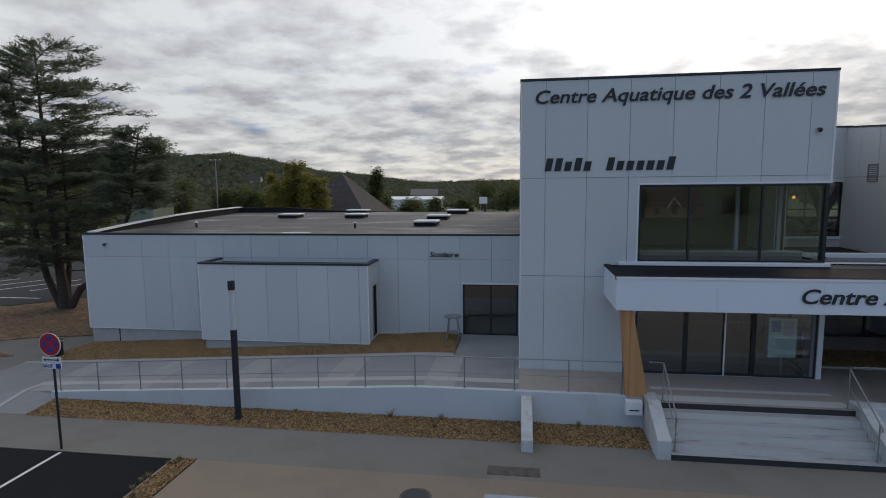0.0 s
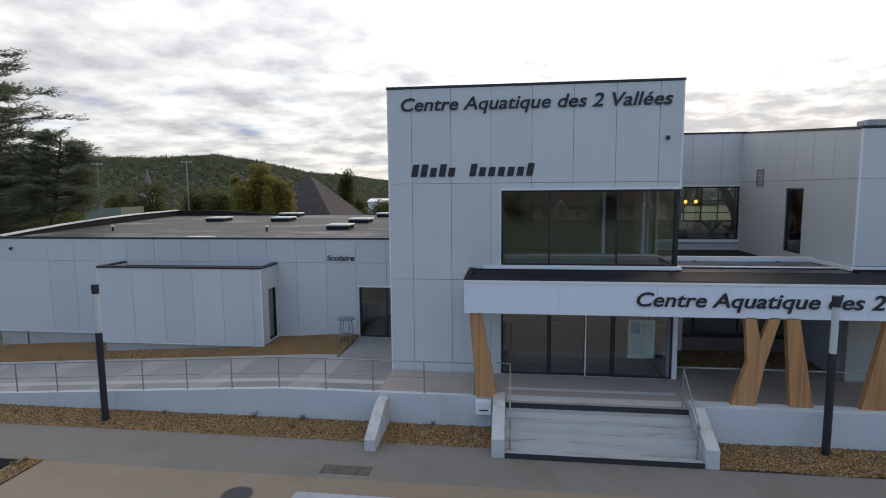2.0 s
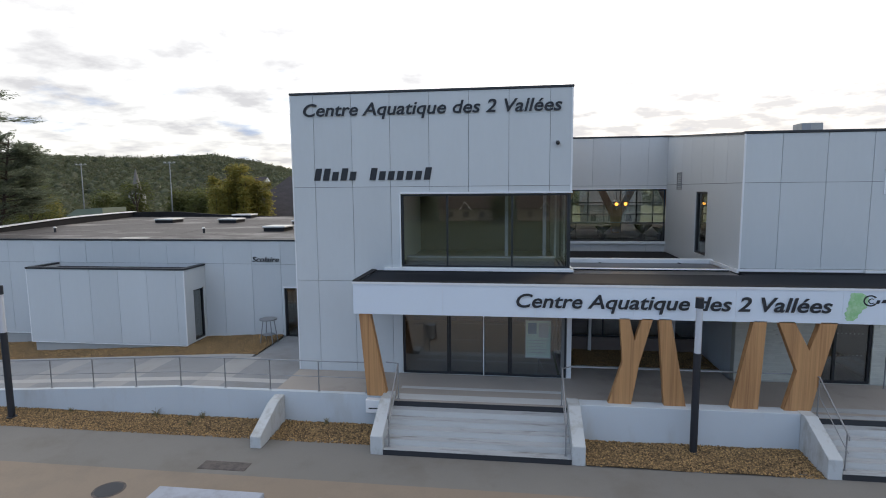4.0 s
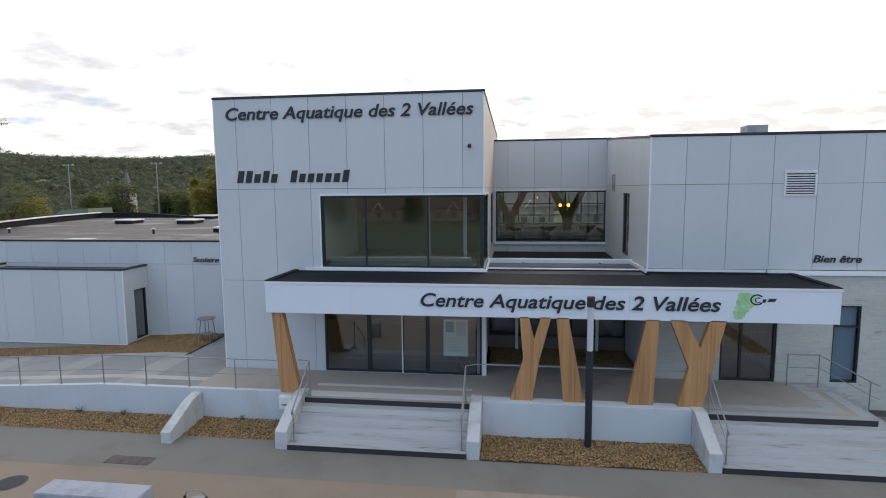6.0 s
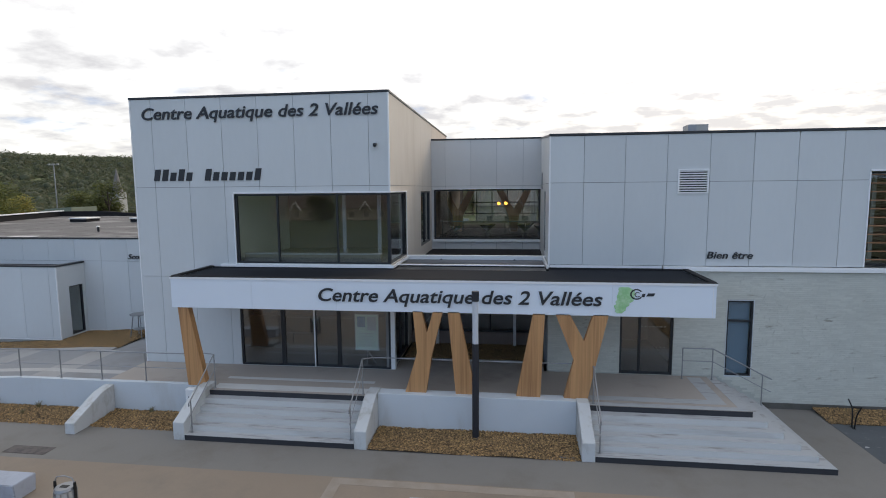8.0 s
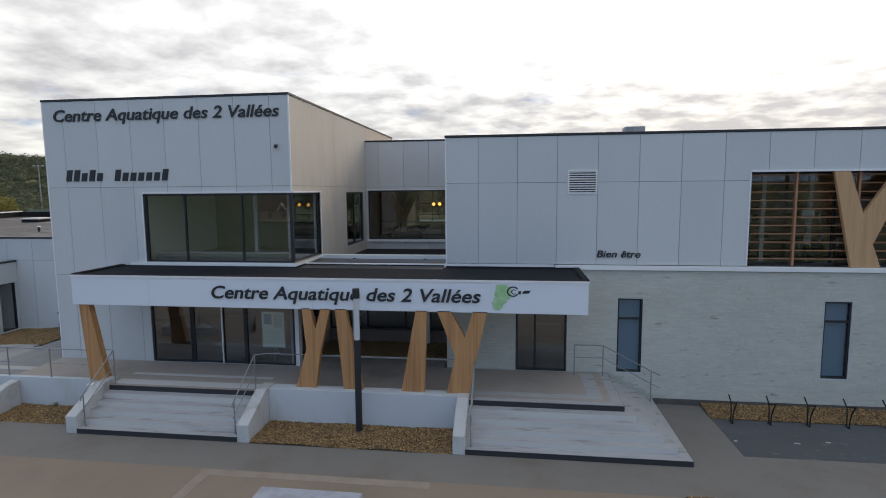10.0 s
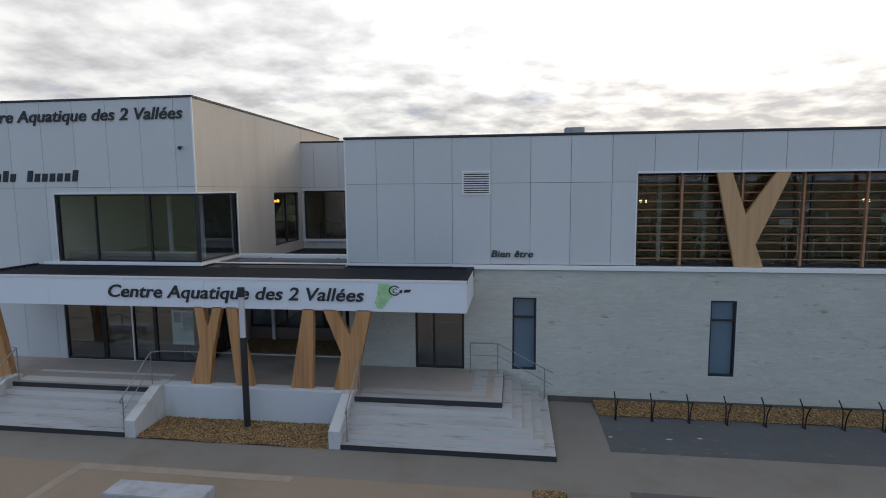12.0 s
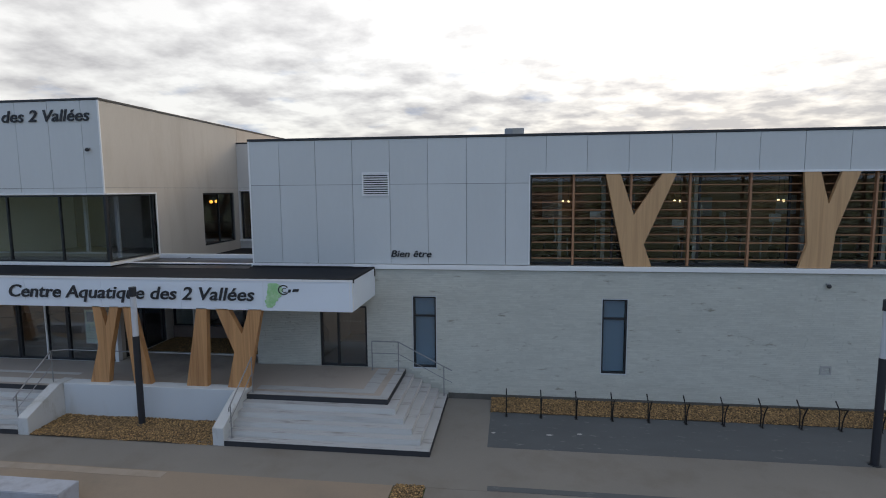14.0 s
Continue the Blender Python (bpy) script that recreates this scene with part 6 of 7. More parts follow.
def name_bars():
    h = holder("name_bars", "row of plain charcoal bars on the white cladding", "lettering", at=(1.06, TY - 0.03, 8.1))
    tall = [1, 1, 0, 1, 0, None, 1, 0, 0, 0, 0, 0, 1]
    x = 1.06
    for t_ in tall:
        if t_ is None:
            x += 0.42
            continue
        hgt = 0.43 if t_ else 0.31
        w = 0.22
        part("bar", prism(bm_new(), [(x, 8.10), (x + w, 8.10), (x + w + 0.2 * hgt, 8.10 + hgt), (x + 0.2 * hgt, 8.10 + hgt)], TY - 0.03, TY - 0.004, "y"), LETTER, h)
        x += 0.325


name_bars()
def ragged(seed, rows, wobble):
    """An outline with frayed edges from rows of (z, left, right)."""
    rng = random.Random(seed)
    left, right = [], []
    for (z0, l0, r0), (z1, l1, r1) in zip(rows, rows[1:]):
        for k in range(4):
            u = k / 4
            left.append((l0 + (l1 - l0) * u + rng.uniform(-wobble, wobble), z0 + (z1 - z0) * u))
            right.append((r0 + (r1 - r0) * u + rng.uniform(-wobble, wobble), z0 + (z1 - z0) * u))
    return left + right[::-1]


def arc(cx, cz, r0, r1, a0, a1, y, wide=1.15):
    bm = bm_new()
    for i in range(20):
        a, b = radians(a0 + (a1 - a0) * i / 20), radians(a0 + (a1 - a0) * (i + 1) / 20)
        bm.faces.new([bm.verts.new((cx + r * wide * math.cos(t_), y, cz + r * math.sin(t_))) for r, t_ in ((r1, a), (r1, b), (r0, b), (r0, a))])
    return bm


lg = holder("logo_shapes", "pale green map patch with dark rings and bars", "logo", at=(18.1, CY - 0.01, 4.3))
pt = prism(bm_new(), ragged(4, [(3.93, 17.66, 17.84), (4.06, 17.58, 17.93), (4.20, 17.60, 18.00), (4.36, 17.64, 18.16), (4.52, 17.66, 18.20), (4.66, 17.68, 18.12), (4.76, 17.74, 17.98)], 0.035), CY - 0.012, CY - 0.003, "y")
bmesh.ops.triangulate(pt, faces=[f for f in pt.faces if len(f.verts) > 4])
part("patch", pt, LOGO_GREEN, lg)
part("ring", arc(18.22, 4.52, 0.125, 0.165, 35, 325, CY - 0.016), LETTER, lg)
part("ring", arc(18.25, 4.51, 0.055, 0.080, 45, 315, CY - 0.016), LETTER, lg)
part("bar", prism(bm_new(), [(18.36, 4.44), (18.45, 4.44), (18.48, 4.54), (18.39, 4.54)], CY - 0.016, CY - 0.013, "y"), LETTER, lg)
part("bar", prism(bm_new(), [(18.50, 4.46), (18.71, 4.47), (18.76, 4.56), (18.55, 4.555)], CY - 0.016, CY - 0.013, "y"), LETTER, lg)


# ---- trees ----
def clumps(bm_verts, bm_faces, centres, size, rng, flat=0.35, n=1, squash=1.0):
    """Leaf sprays: small bent triangles round each centre."""
    for c in centres:
        for _ in range(n):
            p = np.array(c) + rng.normal(0, size * 0.6, 3) * (1, 1, flat)
            a = rng.uniform(0, 2 * math.pi)
            t_ = rng.normal(0, 0.45)
            d = np.array((math.cos(a) * math.cos(t_), math.sin(a) * math.cos(t_), math.sin(t_) * 0.6))
            s = np.array((-math.sin(a), math.cos(a), rng.normal(0, 0.5)))
            L, W = size * rng.uniform(0.6, 1.2), size * rng.uniform(0.18, 0.4)
            i = len(bm_verts)
            bm_verts.extend([p - d * L * 0.5, p + s * W * 0.5, p + d * L * 0.5, p - s * W * 0.5])
            bm_faces.extend([(i, i + 1, i + 2), (i, i + 2, i + 3)])


def leaf_mesh(name, vs, fs, mat):
    me = bpy.data.meshes.new(name)
    me.from_pydata([tuple(map(float, v)) for v in vs], [], fs)
    me.materials.append(mat)
    return me


def limb(bm, pts, r0, r1, n=8):
    k = len(pts) - 1
    for i in range(k):
        tube(bm, pts[i], pts[i + 1], r0 + (r1 - r0) * i / k, n, r0 + (r1 - r0) * (i + 1) / k)


def cedar(x, y, height, spread, seed, z0=0.0, label="tall dark green cedar with layered horizontal branches"):
    rng = np.random.default_rng(seed)
    t = holder("cedar_tree", label, "tree", at=(x, y, z0))
    bm = bm_new()
    stems = [((0.25, 0), (-0.85, 0.2), 1.0, 108), ((-0.05, 0.1), (-3.0, 0.6), 0.93, 62), ((0.35, 0), (6.3, -0.6), 0.675, 66), ((0.2, 0.1), (-1.0, 1.8), 0.7, 30)]
    vs, fs = [], []
    for (bx, by), (tx, ty), f, count in stems:
        top = height * f
        way = [(0.0, -0.2), (0.42, 2.0) if tx == -3.0 else (0.18, 1.4), (0.55, 0.22 * top), (0.85, 0.6 * top), (1.0, top)]
        pts = [Vector((x + bx + tx * u, y + by + ty * u, z0 + h)) for u, h in way]
        limb(bm, pts, 0.44 if f == 1.0 else 0.27, 0.04)
        for k in range(count):
            h = (0.19 if tx < 4 else 0.56) + (0.81 if tx < 4 else 0.44) * (k + rng.uniform(0, 1)) / count
            zz = z0 + round(top * h / 0.62) * 0.62 + rng.normal(0, 0.14)      # tiers
            i = max(0, min(3, int(np.searchsorted([p.z for p in pts], zz)) - 1))
            q = (zz - pts[i].z) / max(0.01, pts[i + 1].z - pts[i].z)
            s = pts[i].lerp(pts[i + 1], min(1, max(0, q)))
            reach = 1.0 if h < 0.5 else ((1.08 - h) / 0.58) ** 0.42
            if h < 0.4:
                reach = 0.78
            if f < 1.0:
                reach = max(reach, 0.32)
            L = spread * reach * rng.uniform(0.55, 1.1) * (1.0 if f == 1.0 else 0.74 if tx < 4 else 0.36)
            a = 2.4 * k + rng.normal(0, 0.3)
            e = s + Vector((math.cos(a) * L, math.sin(a) * L, (rng.uniform(0.02, 0.20) if h > 0.33 else rng.uniform(-0.14, 0.02)) * L))
            m_ = s.lerp(e, 0.5) + Vector((0, 0, 0.05 * L))
            limb(bm, [s, m_, e], 0.035, 0.008, 5)
            # Flat sprays: side twigs, each set with short needle tufts that point outwards.
            for w in range(int((12 + 4.4 * L) * (0.9 if h < 0.45 else 1.0))):
                u = rng.uniform(0.16, 1.0)
                b = s.lerp(m_, u * 2) if u < 0.5 else m_.lerp(e, u * 2 - 1)
                ta = a + rng.choice((-1, 1)) * rng.uniform(0.1, 0.95)
                tl = 0.16 * L * (1.1 - u) + rng.uniform(0.4, 1.0)
                b = b + Vector((0, 0, rng.normal(0, 0.10)))
                k2 = int(16 + 24 * tl)
                q2 = rng.uniform(0, 1, k2) ** 0.85
                da = ta + rng.normal(0, 0.36, k2)
                ln, wd = rng.uniform(0.13, 0.30, k2), rng.uniform(0.014, 0.032, k2)
                px_ = b.x + math.cos(ta) * tl * q2 + rng.normal(0, 0.07, k2)
                py_ = b.y + math.sin(ta) * tl * q2 + rng.normal(0, 0.07, k2)
                pz_ = b.z - 0.04 * tl * q2 + 0.26 * tl * q2 ** 2 + rng.normal(0, 0.035, k2)
                dz = rng.normal(0.16, 0.2, k2)
                for q in range(k2):
                    p0 = np.array((px_[q], py_[q], pz_[q]))
                    d_ = np.array((math.cos(da[q]), math.sin(da[q]), dz[q])) * ln[q]
                    s_ = np.array((-math.sin(da[q]), math.cos(da[q]), rng.normal(0, 0.4))) * wd[q]
                    n0 = len(vs)
                    vs.extend([p0, p0 + d_ * 0.45 + s_, p0 + d_, p0 + d_ * 0.45 - s_])
                    fs.extend([(n0, n0 + 1, n0 + 2), (n0, n0 + 2, n0 + 3)])
    part("trunk", bm, BARK, t, "dark forked trunk with bare limbs")
    ob = new("crown", leaf_mesh("crown", vs, fs, CEDAR))
    ob.parent = t
    ob.matrix_parent_inverse = Matrix.Translation(-t.location)
    return t


def broadleaf(x, y, z0, height, radius, seed, mat, label, leaf=0.42, n=900, tall=1.0, group="", spires=0):
    """A tapered trunk, limbs and a crown of leaf sprays gathered in uneven lobes."""
    rng = np.random.default_rng(seed)
    t = holder("tree", label, "tree", group, at=(x, y, z0))
    bm = bm_new()
    limb(bm, [Vector((x, y, z0 - 0.3)), Vector((x + 0.1, y, z0 + height * 0.35)), Vector((x - 0.1, y, z0 + height * 0.85))], radius * 0.075, radius * 0.015, 7)
    lobes = []
    slim = radius < 2
    for k in range(26 if slim else 15):
        a, h = rng.uniform(0, 2 * math.pi), rng.uniform(0.2, 0.92)
        rr = radius * (1 - abs(h - 0.45) ** 1.6 * 1.5) * rng.uniform(0.35, 0.75)
        c = np.array((x + math.cos(a) * rr, y + math.sin(a) * rr, z0 + height * h))
        lobes.append((c, radius * (rng.uniform(0.5, 0.7) if slim else rng.uniform(0.30, 0.52))))
        if k < 8:
            limb(bm, [Vector((x, y, z0 + height * h * 0.55)), Vector(c)], radius * 0.03, radius * 0.008, 5)
    if spires:
        lobes = []
        for k in range(spires):
            a, q = rng.uniform(0, 2 * math.pi), radius * 0.85 * math.sqrt(rng.uniform(0, 1))
            up = height * (1.0 - 0.46 * (q / radius) ** 2) * rng.uniform(0.90, 1.0)
            for j in range(6):
                h = up * (0.16 + 0.155 * j)
                lobes.append((np.array((x + math.cos(a) * q, y + math.sin(a) * q, h)), radius * 0.30 * (1.05 - 0.15 * j if j > 1 else 0.9)))
            limb(bm, [Vector((x, y, height * 0.12)), Vector((x + math.cos(a) * q, y + math.sin(a) * q, height * 0.3)), Vector((x + math.cos(a) * q, y + math.sin(a) * q, up * 0.95))], radius * 0.03, radius * 0.006, 5)
    vs, fs = [], []
    for c, r in lobes:
        d = rng.normal(0, 1, (n // 15 if not spires else n // (6 * spires), 3))
        d /= np.linalg.norm(d, axis=1)[:, None]
        cs = c + d * r * rng.uniform(0.55, 1.05, (len(d), 1)) * (1, 1, tall)
        clumps(vs, fs, cs, leaf, rng, flat=0.8, n=2)
    part("trunk", bm, BARK, t)
    ob = new("crown", leaf_mesh("crown", vs, fs, mat))
    ob.parent = t
    ob.matrix_parent_inverse = Matrix.Translation(-t.location)
    return t


cedar(-29.0, 30.6, 16.2, 7.0, 11)


GOLD, GREEN = "autumn gold and green tree behind the roofs", "round green tree beyond the sports field"
BEHIND = "dark green tree beyond the old car park"
TOWN = "round green tree by the far houses"
# x, y, height, radius, leaves, label
TREES = [(-33.9, 78, 13.2, 4.2, LEAF_GOLD, GOLD), (-32.0, 77, 12.4, 3.4, LEAF_GOLD, GOLD), (-106, 90, 13.0, 6.5, LEAF_GREEN, GREEN), (-30.6, 79, 11.2, 3.0, LEAF_GOLD, GOLD), (-36.6, 81, 10.6, 3.0, LEAF_GOLD, GOLD), (-26.4, 100, 11.4, 1.3, LEAF_GREEN, "slim dark green poplar behind the roofs"),
         (-100, 96, 10.5, 6.0, LEAF_GREEN, GREEN), (-92, 92, 9.6, 5.4, LEAF_GREEN, GREEN), (-86, 96, 8.4, 4.6, LEAF_GREEN, GREEN), (-80, 92, 6.6, 3.6, LEAF_GOLD, "yellowing bush beyond the sports field"),
         (-78, 106, 7.6, 4.0, LEAF_GREEN, GREEN), (-71, 104, 7.2, 3.8, LEAF_GREEN, GREEN), (-66.6, 100, 9.3, 4.3, LEAF_GREEN, GREEN), (-61, 106, 7.4, 3.6, LEAF_GREEN, GREEN),
         (-56, 104, 7.6, 3.8, LEAF_GREEN, GREEN), (-51, 100, 7.4, 4.0, LEAF_GREEN, GREEN), (-46, 98, 7.0, 3.8, LEAF_GREEN, GREEN), (-41, 110, 8.0, 4.4, LEAF_GREEN, GREEN),
         (-57, 66, 9.4, 4.6, LEAF_GREEN, BEHIND), (-63.5, 67, 9.6, 4.6, LEAF_GREEN, BEHIND), (-70, 69, 9.0, 4.6, LEAF_GREEN, BEHIND)]
TREES_TOWN = [(-29, 112, 6.0, 3.6, LEAF_GREEN, TOWN), (-22, 110, 4.8, 3.0, LEAF_GREEN, TOWN), (-18, 122, 4.6, 3.0, LEAF_GREEN, TOWN), (-24, 128, 4.6, 3.2, LEAF_GREEN, TOWN), (-12.5, 126, 4.4, 2.6, LEAF_GREEN, TOWN),
         (-9, 150, 9.0, 5.2, LEAF_GREEN, TOWN), (-3, 156, 8.8, 5.2, LEAF_GREEN, TOWN), (3, 158, 8.4, 5.2, LEAF_GREEN, TOWN), (10, 160, 8.4, 5.2, LEAF_GREEN, TOWN)]
for i, (tx, ty, h, rad, mat, lab) in enumerate(TREES + TREES_TOWN):
    broadleaf(tx, ty, 0.0, h, rad, 40 + i, mat, lab, leaf=0.5 if ty < 95 else 0.65, n=6500 if mat is LEAF_GOLD else 2400, tall=1.6 if rad < 2 or lab is GOLD else 1.0, group="trees behind the roofs", spires=9 if lab is GOLD else 0)


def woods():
    """Wooded hills: many uneven crowns, each a ragged dome of leaf sprays over a small core coloured darker for shade.
    """
    rng = np.random.default_rng(3)
    ico = bm_new()
    bmesh.ops.create_icosphere(ico, subdivisions=1, radius=1.0)
    base = np.array([v.co[:] for v in ico.verts])
    tri = np.array([[v.index for v in f.verts] for f in ico.faces])
    ico.free()
    k, back = 9000, 400
    deg = np.concatenate([rng.uniform(-66, 8, k - back), rng.uniform(8, 40, back)])
    rr = np.concatenate([160 + 425 * rng.uniform(0, 1, k - back) ** 0.7, 230 + 360 * rng.uniform(0, 1, back)])
    keep = ~((deg > -20) & (deg < 3) & (rr < 220) & (rng.uniform(0, 1, k) < 0.8))
    deg, rr = deg[keep], rr[keep]
    k = len(deg)
    s = rng.uniform(1.8, 4.6, k)
    tall = s * rng.uniform(0.7, 1.25, k)
    mid = np.stack([np.sin(np.radians(deg)) * rr, 10 + np.cos(np.radians(deg)) * rr, np.array([hill(radians(d), r) for d, r in zip(deg, rr)]) + s * 0.15], 1)
    scale = np.stack([s, s, tall], 1)
    p = (base[None] * scale[:, None] * 0.66 + rng.normal(0, 0.10, (k, len(base), 3)) * s[:, None, None] + mid[:, None]).reshape(-1, 3)
    f = (tri[None] + (np.arange(k) * len(base))[:, None, None]).reshape(-1, 3)
    n = 62
    d = rng.normal(0, 1, (k, n, 3))
    d[..., 2] = np.abs(d[..., 2]) - 0.2
    d /= np.linalg.norm(d, axis=2)[..., None]
    c = mid[:, None] + d * scale[:, None] * rng.uniform(0.50, 1.08, (k, n, 1))
    u = rng.normal(0, 1, (k, n, 3)) * (1, 1, 0.7) * 0.36
    w = rng.normal(0, 1, (k, n, 3)) * (1, 1, 0.7) * 0.36
    q = np.stack([c - u, c + w, c + u, c - w], 2).reshape(-1, 3)
    o = len(p)
    g = (np.array([(0, 1, 2), (0, 2, 3)])[None] + (np.arange(k * n) * 4)[:, None, None]).reshape(-1, 3) + o
    me = bpy.data.meshes.new("far_woods")
    me.from_pydata(np.concatenate([p, q]).tolist(), [], np.concatenate([f, g]).tolist())
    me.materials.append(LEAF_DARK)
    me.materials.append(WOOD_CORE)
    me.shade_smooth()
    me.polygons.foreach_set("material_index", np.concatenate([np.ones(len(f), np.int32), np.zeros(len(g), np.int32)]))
    return tagged(new("far_woods", me), "dark green wooded hills behind the town", "woods", kind="stuff")


woods()

# ---- far buildings ----
pyx, pyy = -29.9, 90.0
py = holder("pyramid_roof_house", "low house under a steep dark slate pyramid roof", "house", at=(pyx, pyy, 0))
bm = bm_new()
ang = radians(40)
cor = [(pyx + 10.2 * math.cos(ang + k * math.pi / 2), pyy + 10.2 * math.sin(ang + k * math.pi / 2)) for k in range(4)]
apex = (pyx, pyy, 10.3)
for k in range(4):
    bm.faces.new([bm.verts.new((*cor[k], 3.0)), bm.verts.new((*cor[(k + 1) % 4], 3.0)), bm.verts.new(apex)])
bmesh.ops.recalc_face_normals(bm, faces=bm.faces)
part("roof", bm, SLATE, py, "steep slate pyramid roof")
part("wall", prism(bm_new(), [(pyx + (a - pyx) * 0.92, pyy + (b - pyy) * 0.92) for a, b in cor], 0, 3.05, "z"), CREAM, py)


def house(x, y, w, d, h, ridge, label, wall=CREAM, roof=TILE_RED, turn=0.0, porch=False, group="houses", z=0.0):
    hs = holder("house", label, "house", group, at=(x, y, z))
    R = pose(x, y, z, 0, 0, turn)

    def put(bm):
        bm.transform(R)
        return bm
    part("wall", put(boxed(-w / 2, w / 2, -d / 2, d / 2, 0, h)), wall, hs)
    part("roof", put(prism(bm_new(), [(-d / 2 - 0.4, h - 0.1), (0, ridge), (d / 2 + 0.4, h - 0.1), (d / 2 + 0.4, h + 0.1), (0, ridge + 0.25), (-d / 2 - 0.4, h + 0.1)], -w / 2 - 0.3, w / 2 + 0.3, "x")), roof, hs)
    gb = bm_new()
    for s in (-1, 1):
        prism(gb, [(-d / 2, h), (d / 2, h), (0, ridge)], s * w / 2 - 0.15, s * w / 2 + 0.15, "x")
    part("gable", put(gb), wall, hs)
    for k in range(3):
        part("window", put(boxed(-w / 2 + w * (k + 0.6) / 3.4, -w / 2 + w * (k + 0.6) / 3.4 + 1.1, d / 2 + 0.005, d / 2 + 0.05, 0.9, 2.2)), WINDOW_FAR, hs)
        part("window", put(boxed(-w / 2 + w * (k + 0.6) / 3.4, -w / 2 + w * (k + 0.6) / 3.4 + 1.1, -d / 2 - 0.05, -d / 2 - 0.005, 0.9, 2.2)), WINDOW_FAR, hs)
    if porch:
        part("porch_gable", put(prism(bm_new(), [(-1.6, h - 0.4), (0, h + 1.9), (1.6, h - 0.4), (1.35, h - 0.4), (0, h + 1.55), (-1.35, h - 0.4)], d / 2 + 0.02, d / 2 + 0.7, "y")), TRIM, hs)
    return hs


for x, turn, lab in ((-40, 3, "cream house with a brown tiled roof and white porch gable"), (-22, 0, "cream house with a brown tiled roof and white porch gable"), (-3, 2, "cream house with a brown tiled roof and white porch gable"), (16, -2, "cream house with a brown tiled roof and white porch gable"), (36, 0, "cream house with a brown tiled roof and white porch gable")):
    house(x, -98, 13, 9, 3.0, 6.6, lab, turn=turn, porch=True, group="houses across the street")
house(-28, 150, 14, 9, 4.4, 5.0, "long white building far behind the roofs", TRIM, TRIM, 4, group="far houses")
house(-33, 190, 9, 8, 5.0, 7.0, "white house far behind the roofs", TRIM, SLATE_PALE, 8, group="far houses")
house(13, 112, 12, 8, 4.2, 7.0, "pale house seen through the gallery glazing", CREAM, SLATE_PALE, 5, group="far houses")
house(29, 120, 12, 8, 4.2, 7.0, "pale house seen through the gallery glazing", CREAM, SLATE_PALE, -8, group="far houses")
house(-170, 330, 11, 8, 4.5, 8, "white house at the foot of the hill", TRIM, SLATE, 10, group="far houses", z=8.5)
house(-154, 334, 11, 8, 4.5, 8, "white house at the foot of the hill", TRIM, SLATE, -6, group="far houses", z=8.5)
for i, (x, y, h, r) in enumerate(((-30, -84, 8, 3.4), (-12, -90, 7, 3.0), (6, -86, 9, 3.8), (26, -88, 7, 3.2), (47, -84, 8, 3.6))):
    broadleaf(x, y, 0.0, h, r, 90 + i, LEAF_GREEN, "round green tree by the houses across the lawn", leaf=0.6, n=2000, group="trees across the lawn")
cx, cy = -99.4, 144.3
ch = holder("church", "grey church spire above the trees", "church", at=(cx, cy, 0))
part("tower", boxed(cx - 1.6, cx + 1.6, cy - 1.6, cy + 1.6, 0, 7.5), PLINTH, ch)
part("spire", tube(bm_new(), (cx, cy, 7.5), (cx, cy, 14.4), 1.5, 8, 0.05), SLATE_PALE, ch)


def mast(x, y, top):
    m_ = holder("floodlight_mast", "tall slim grey floodlight mast", "floodlight mast", "floodlight masts", at=(x, y, 0))
    part("pole", tube(bm_new(), (x, y, -0.2), (x, y, top), 0.15, 8, 0.09), STEEL, m_)
    part("crossbar", boxed(x - 1.2, x + 1.2, y - 0.05, y + 0.05, top - 0.1, top + 0.02), STEEL, m_)
    for k in (-1.0, 0, 1.0):
        part("floodlight", boxed(x + k - 0.17, x + k + 0.17, y - 0.2, y + 0.1, top + 0.02, top + 0.2), PLINTH, m_)


mast(-58.9, 100, 13.4)
mast(-78.2, 100, 13.3)
bx, by = -8.2, 130.0
sb = holder("scoreboard", "white board on posts at the far field", "sign board", at=(bx, by, 0))
part("board", boxed(bx - 0.95, bx + 0.95, by, by + 0.2, 3.7, 5.3), TRIM, sb)
for s in (-1, 1):
    part("post", boxed(bx + s * 0.7 - 0.06, bx + s * 0.7 + 0.06, by + 0.02, by + 0.18, -0.1, 3.7), STEEL, sb)
hx, hy = -68.5, 88.0
thing("field_shelter", prism(bm_new(), [(hx - 3, 0), (hx - 3, 3.6), (hx - 1, 4.7), (hx + 4.2, 5.0), (hx + 4.2, 0)], hy, hy + 6, "y"), SHELTER, "low pale green shelter by the sports field", "shelter")
fb = holder("field_fence", "low white board fence round the far field", "fence", at=(-6, 118, 0))
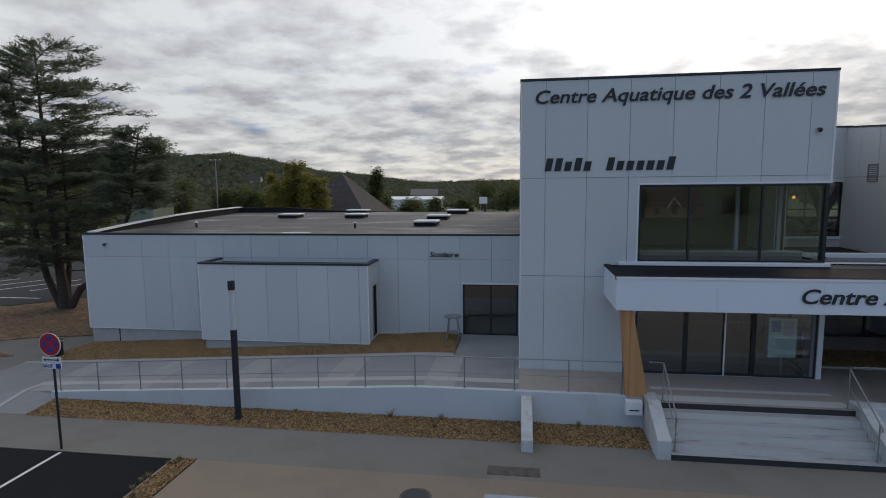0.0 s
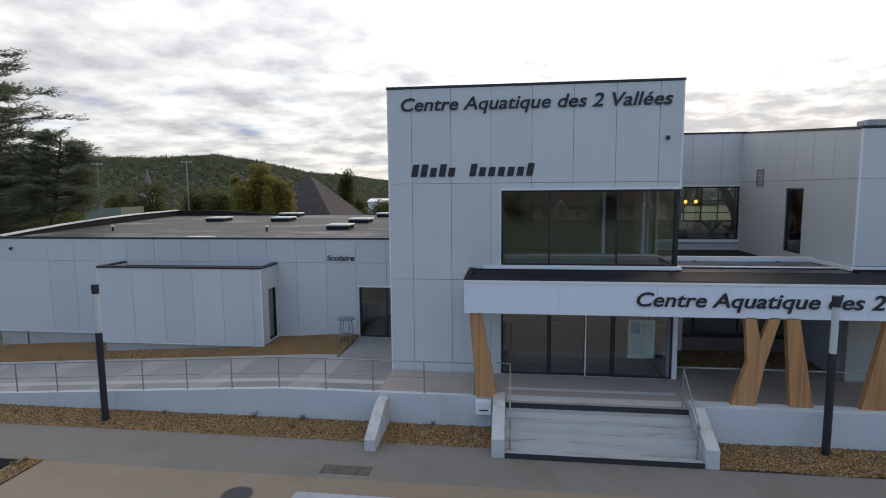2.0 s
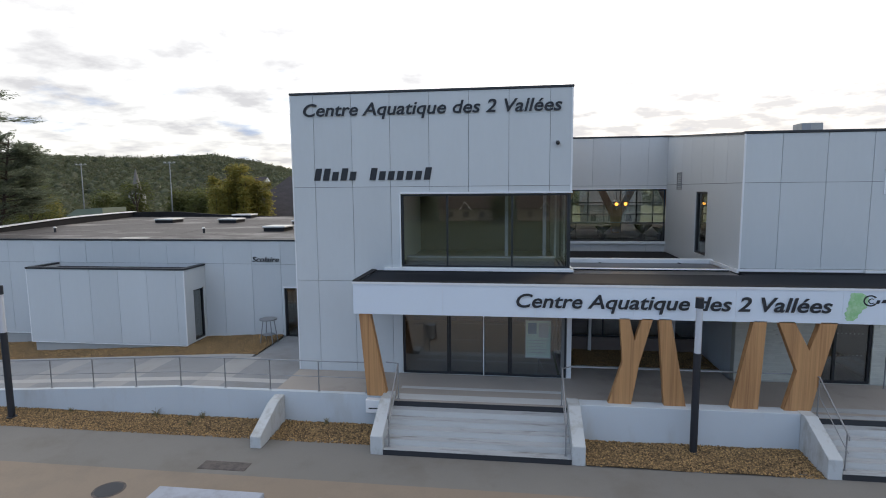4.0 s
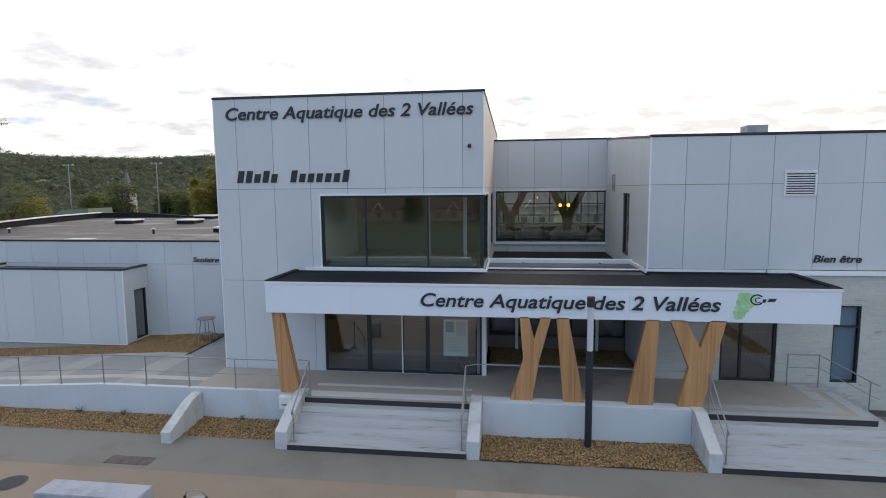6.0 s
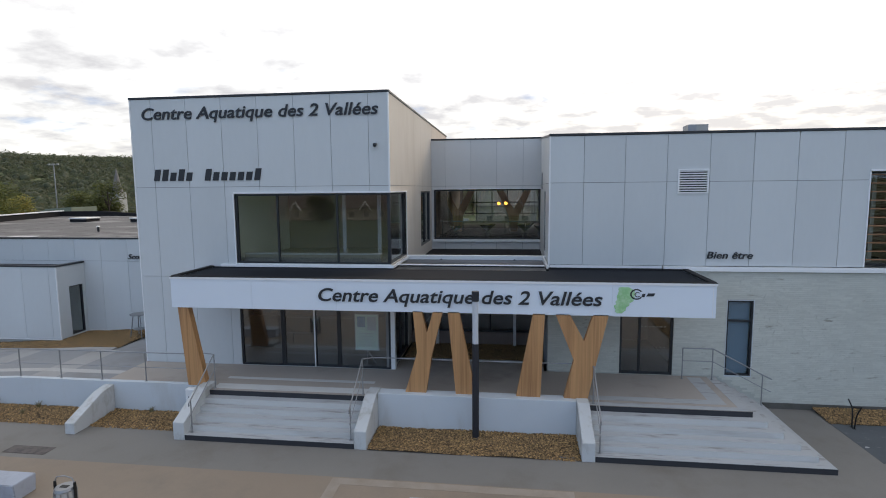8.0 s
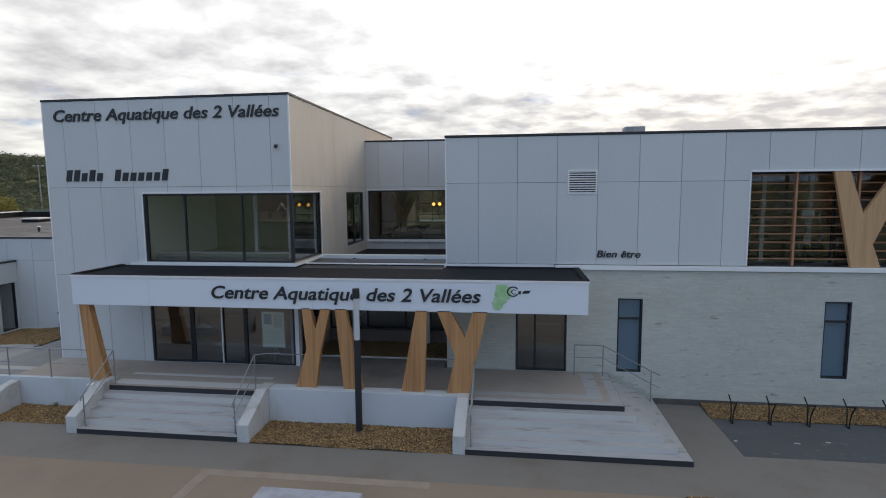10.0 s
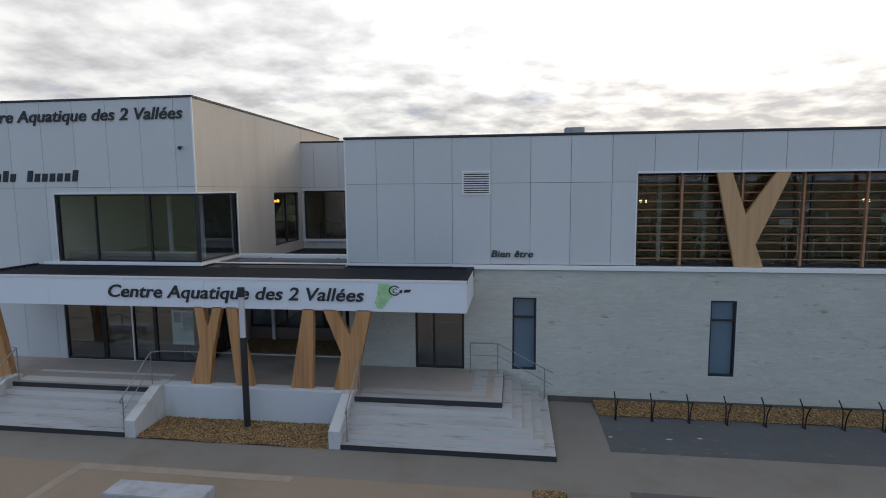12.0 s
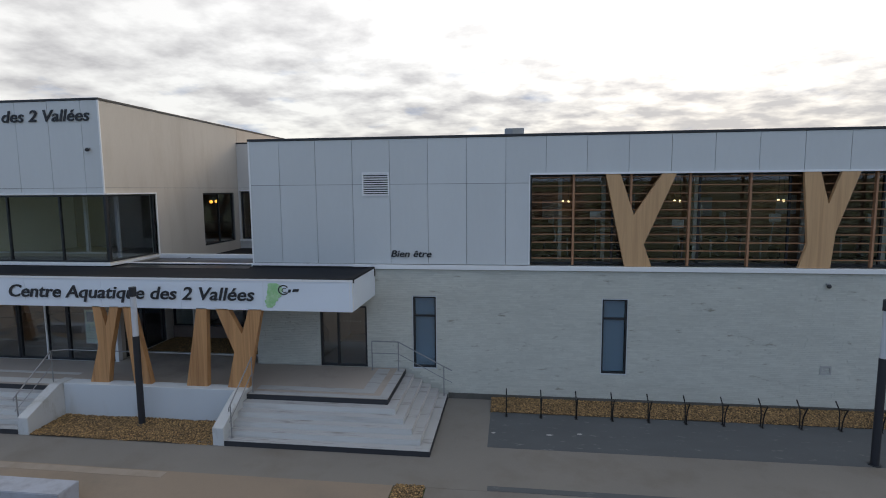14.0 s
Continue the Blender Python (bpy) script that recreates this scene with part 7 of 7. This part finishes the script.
for k in range(12):
    part("board", boxed(-26 + 2.6 * k, -23.5 + 2.6 * k, 118, 118.08, 0.1, 1.2), TRIM, fb)

# ---- bricks, last ----
def bricks():
    """Courses of bricks a few millimetres proud of the mortar, cut away at the openings; those by the steps are pieces of their own."""
    rng = np.random.default_rng(9)
    L, H, J = 0.225, 0.060, 0.007
    near = []
    vs, fs = [], []
    row, z = 0, 0.17
    cell = np.array([(0, 0, 0), (1, 0, 0), (1, 0, 1), (0, 0, 1), (0, 1, 0), (1, 1, 0), (1, 1, 1), (0, 1, 1)], float)
    quad = [(0, 1, 2, 3), (1, 5, 6, 2), (4, 0, 3, 7), (3, 2, 6, 7), (4, 5, 1, 0)]
    while z + H < 4.80:
        x = WX + 0.02 - (0.5 * (L + J) if row % 2 else 0)
        while x < 43.9:
            long = L if 22.9 < x < 26.1 and 0.9 < z < 2.6 else rng.uniform(0.20, 0.46)
            a, b = max(x, WX + 0.012), x + long
            x += long + 0.004
            cuts = [h for h in HOLES if a < h[1] and b > h[0] and z < h[3] and z + H > h[2]]
            for h in cuts:
                if a < h[0]:
                    b = h[0]
                elif b > h[1]:
                    a = h[1]
                else:
                    a = b
            if b - a < 0.03 or (z < GZ and a < 23.1 and z < GZ - max(0.0, (a - 21.5)) * 0.55):
                continue
            y = WY + rng.uniform(-0.004, 0.004)
            if 22.9 < a < 26.0 and 0.9 < z < 2.6 and len(near) < 290 and b - a > 0.2:
                near.append((a, y, z))
                continue
            i = len(vs)
            vs.extend((cell * (b - a, 0.02, H) + (a, y, z)).tolist())
            fs.extend([tuple(i + q for q in f) for f in quad])
        row += 1
        z += H + J
    me = bpy.data.meshes.new("brick_courses")
    me.from_pydata(vs, [], fs)
    me.materials.append(BRICK)
    ob = new("brick_courses", me)
    ob.parent = brick_wall
    ob["kind"] = "stuff"
    one = bpy.data.meshes.new("brick")
    one.from_pydata((cell * (L, 0.02, H)).tolist(), [], quad)
    one.materials.append(BRICK)
    for p in near:
        share("brick", one, brick_wall, Matrix.Translation(p))


bricks()
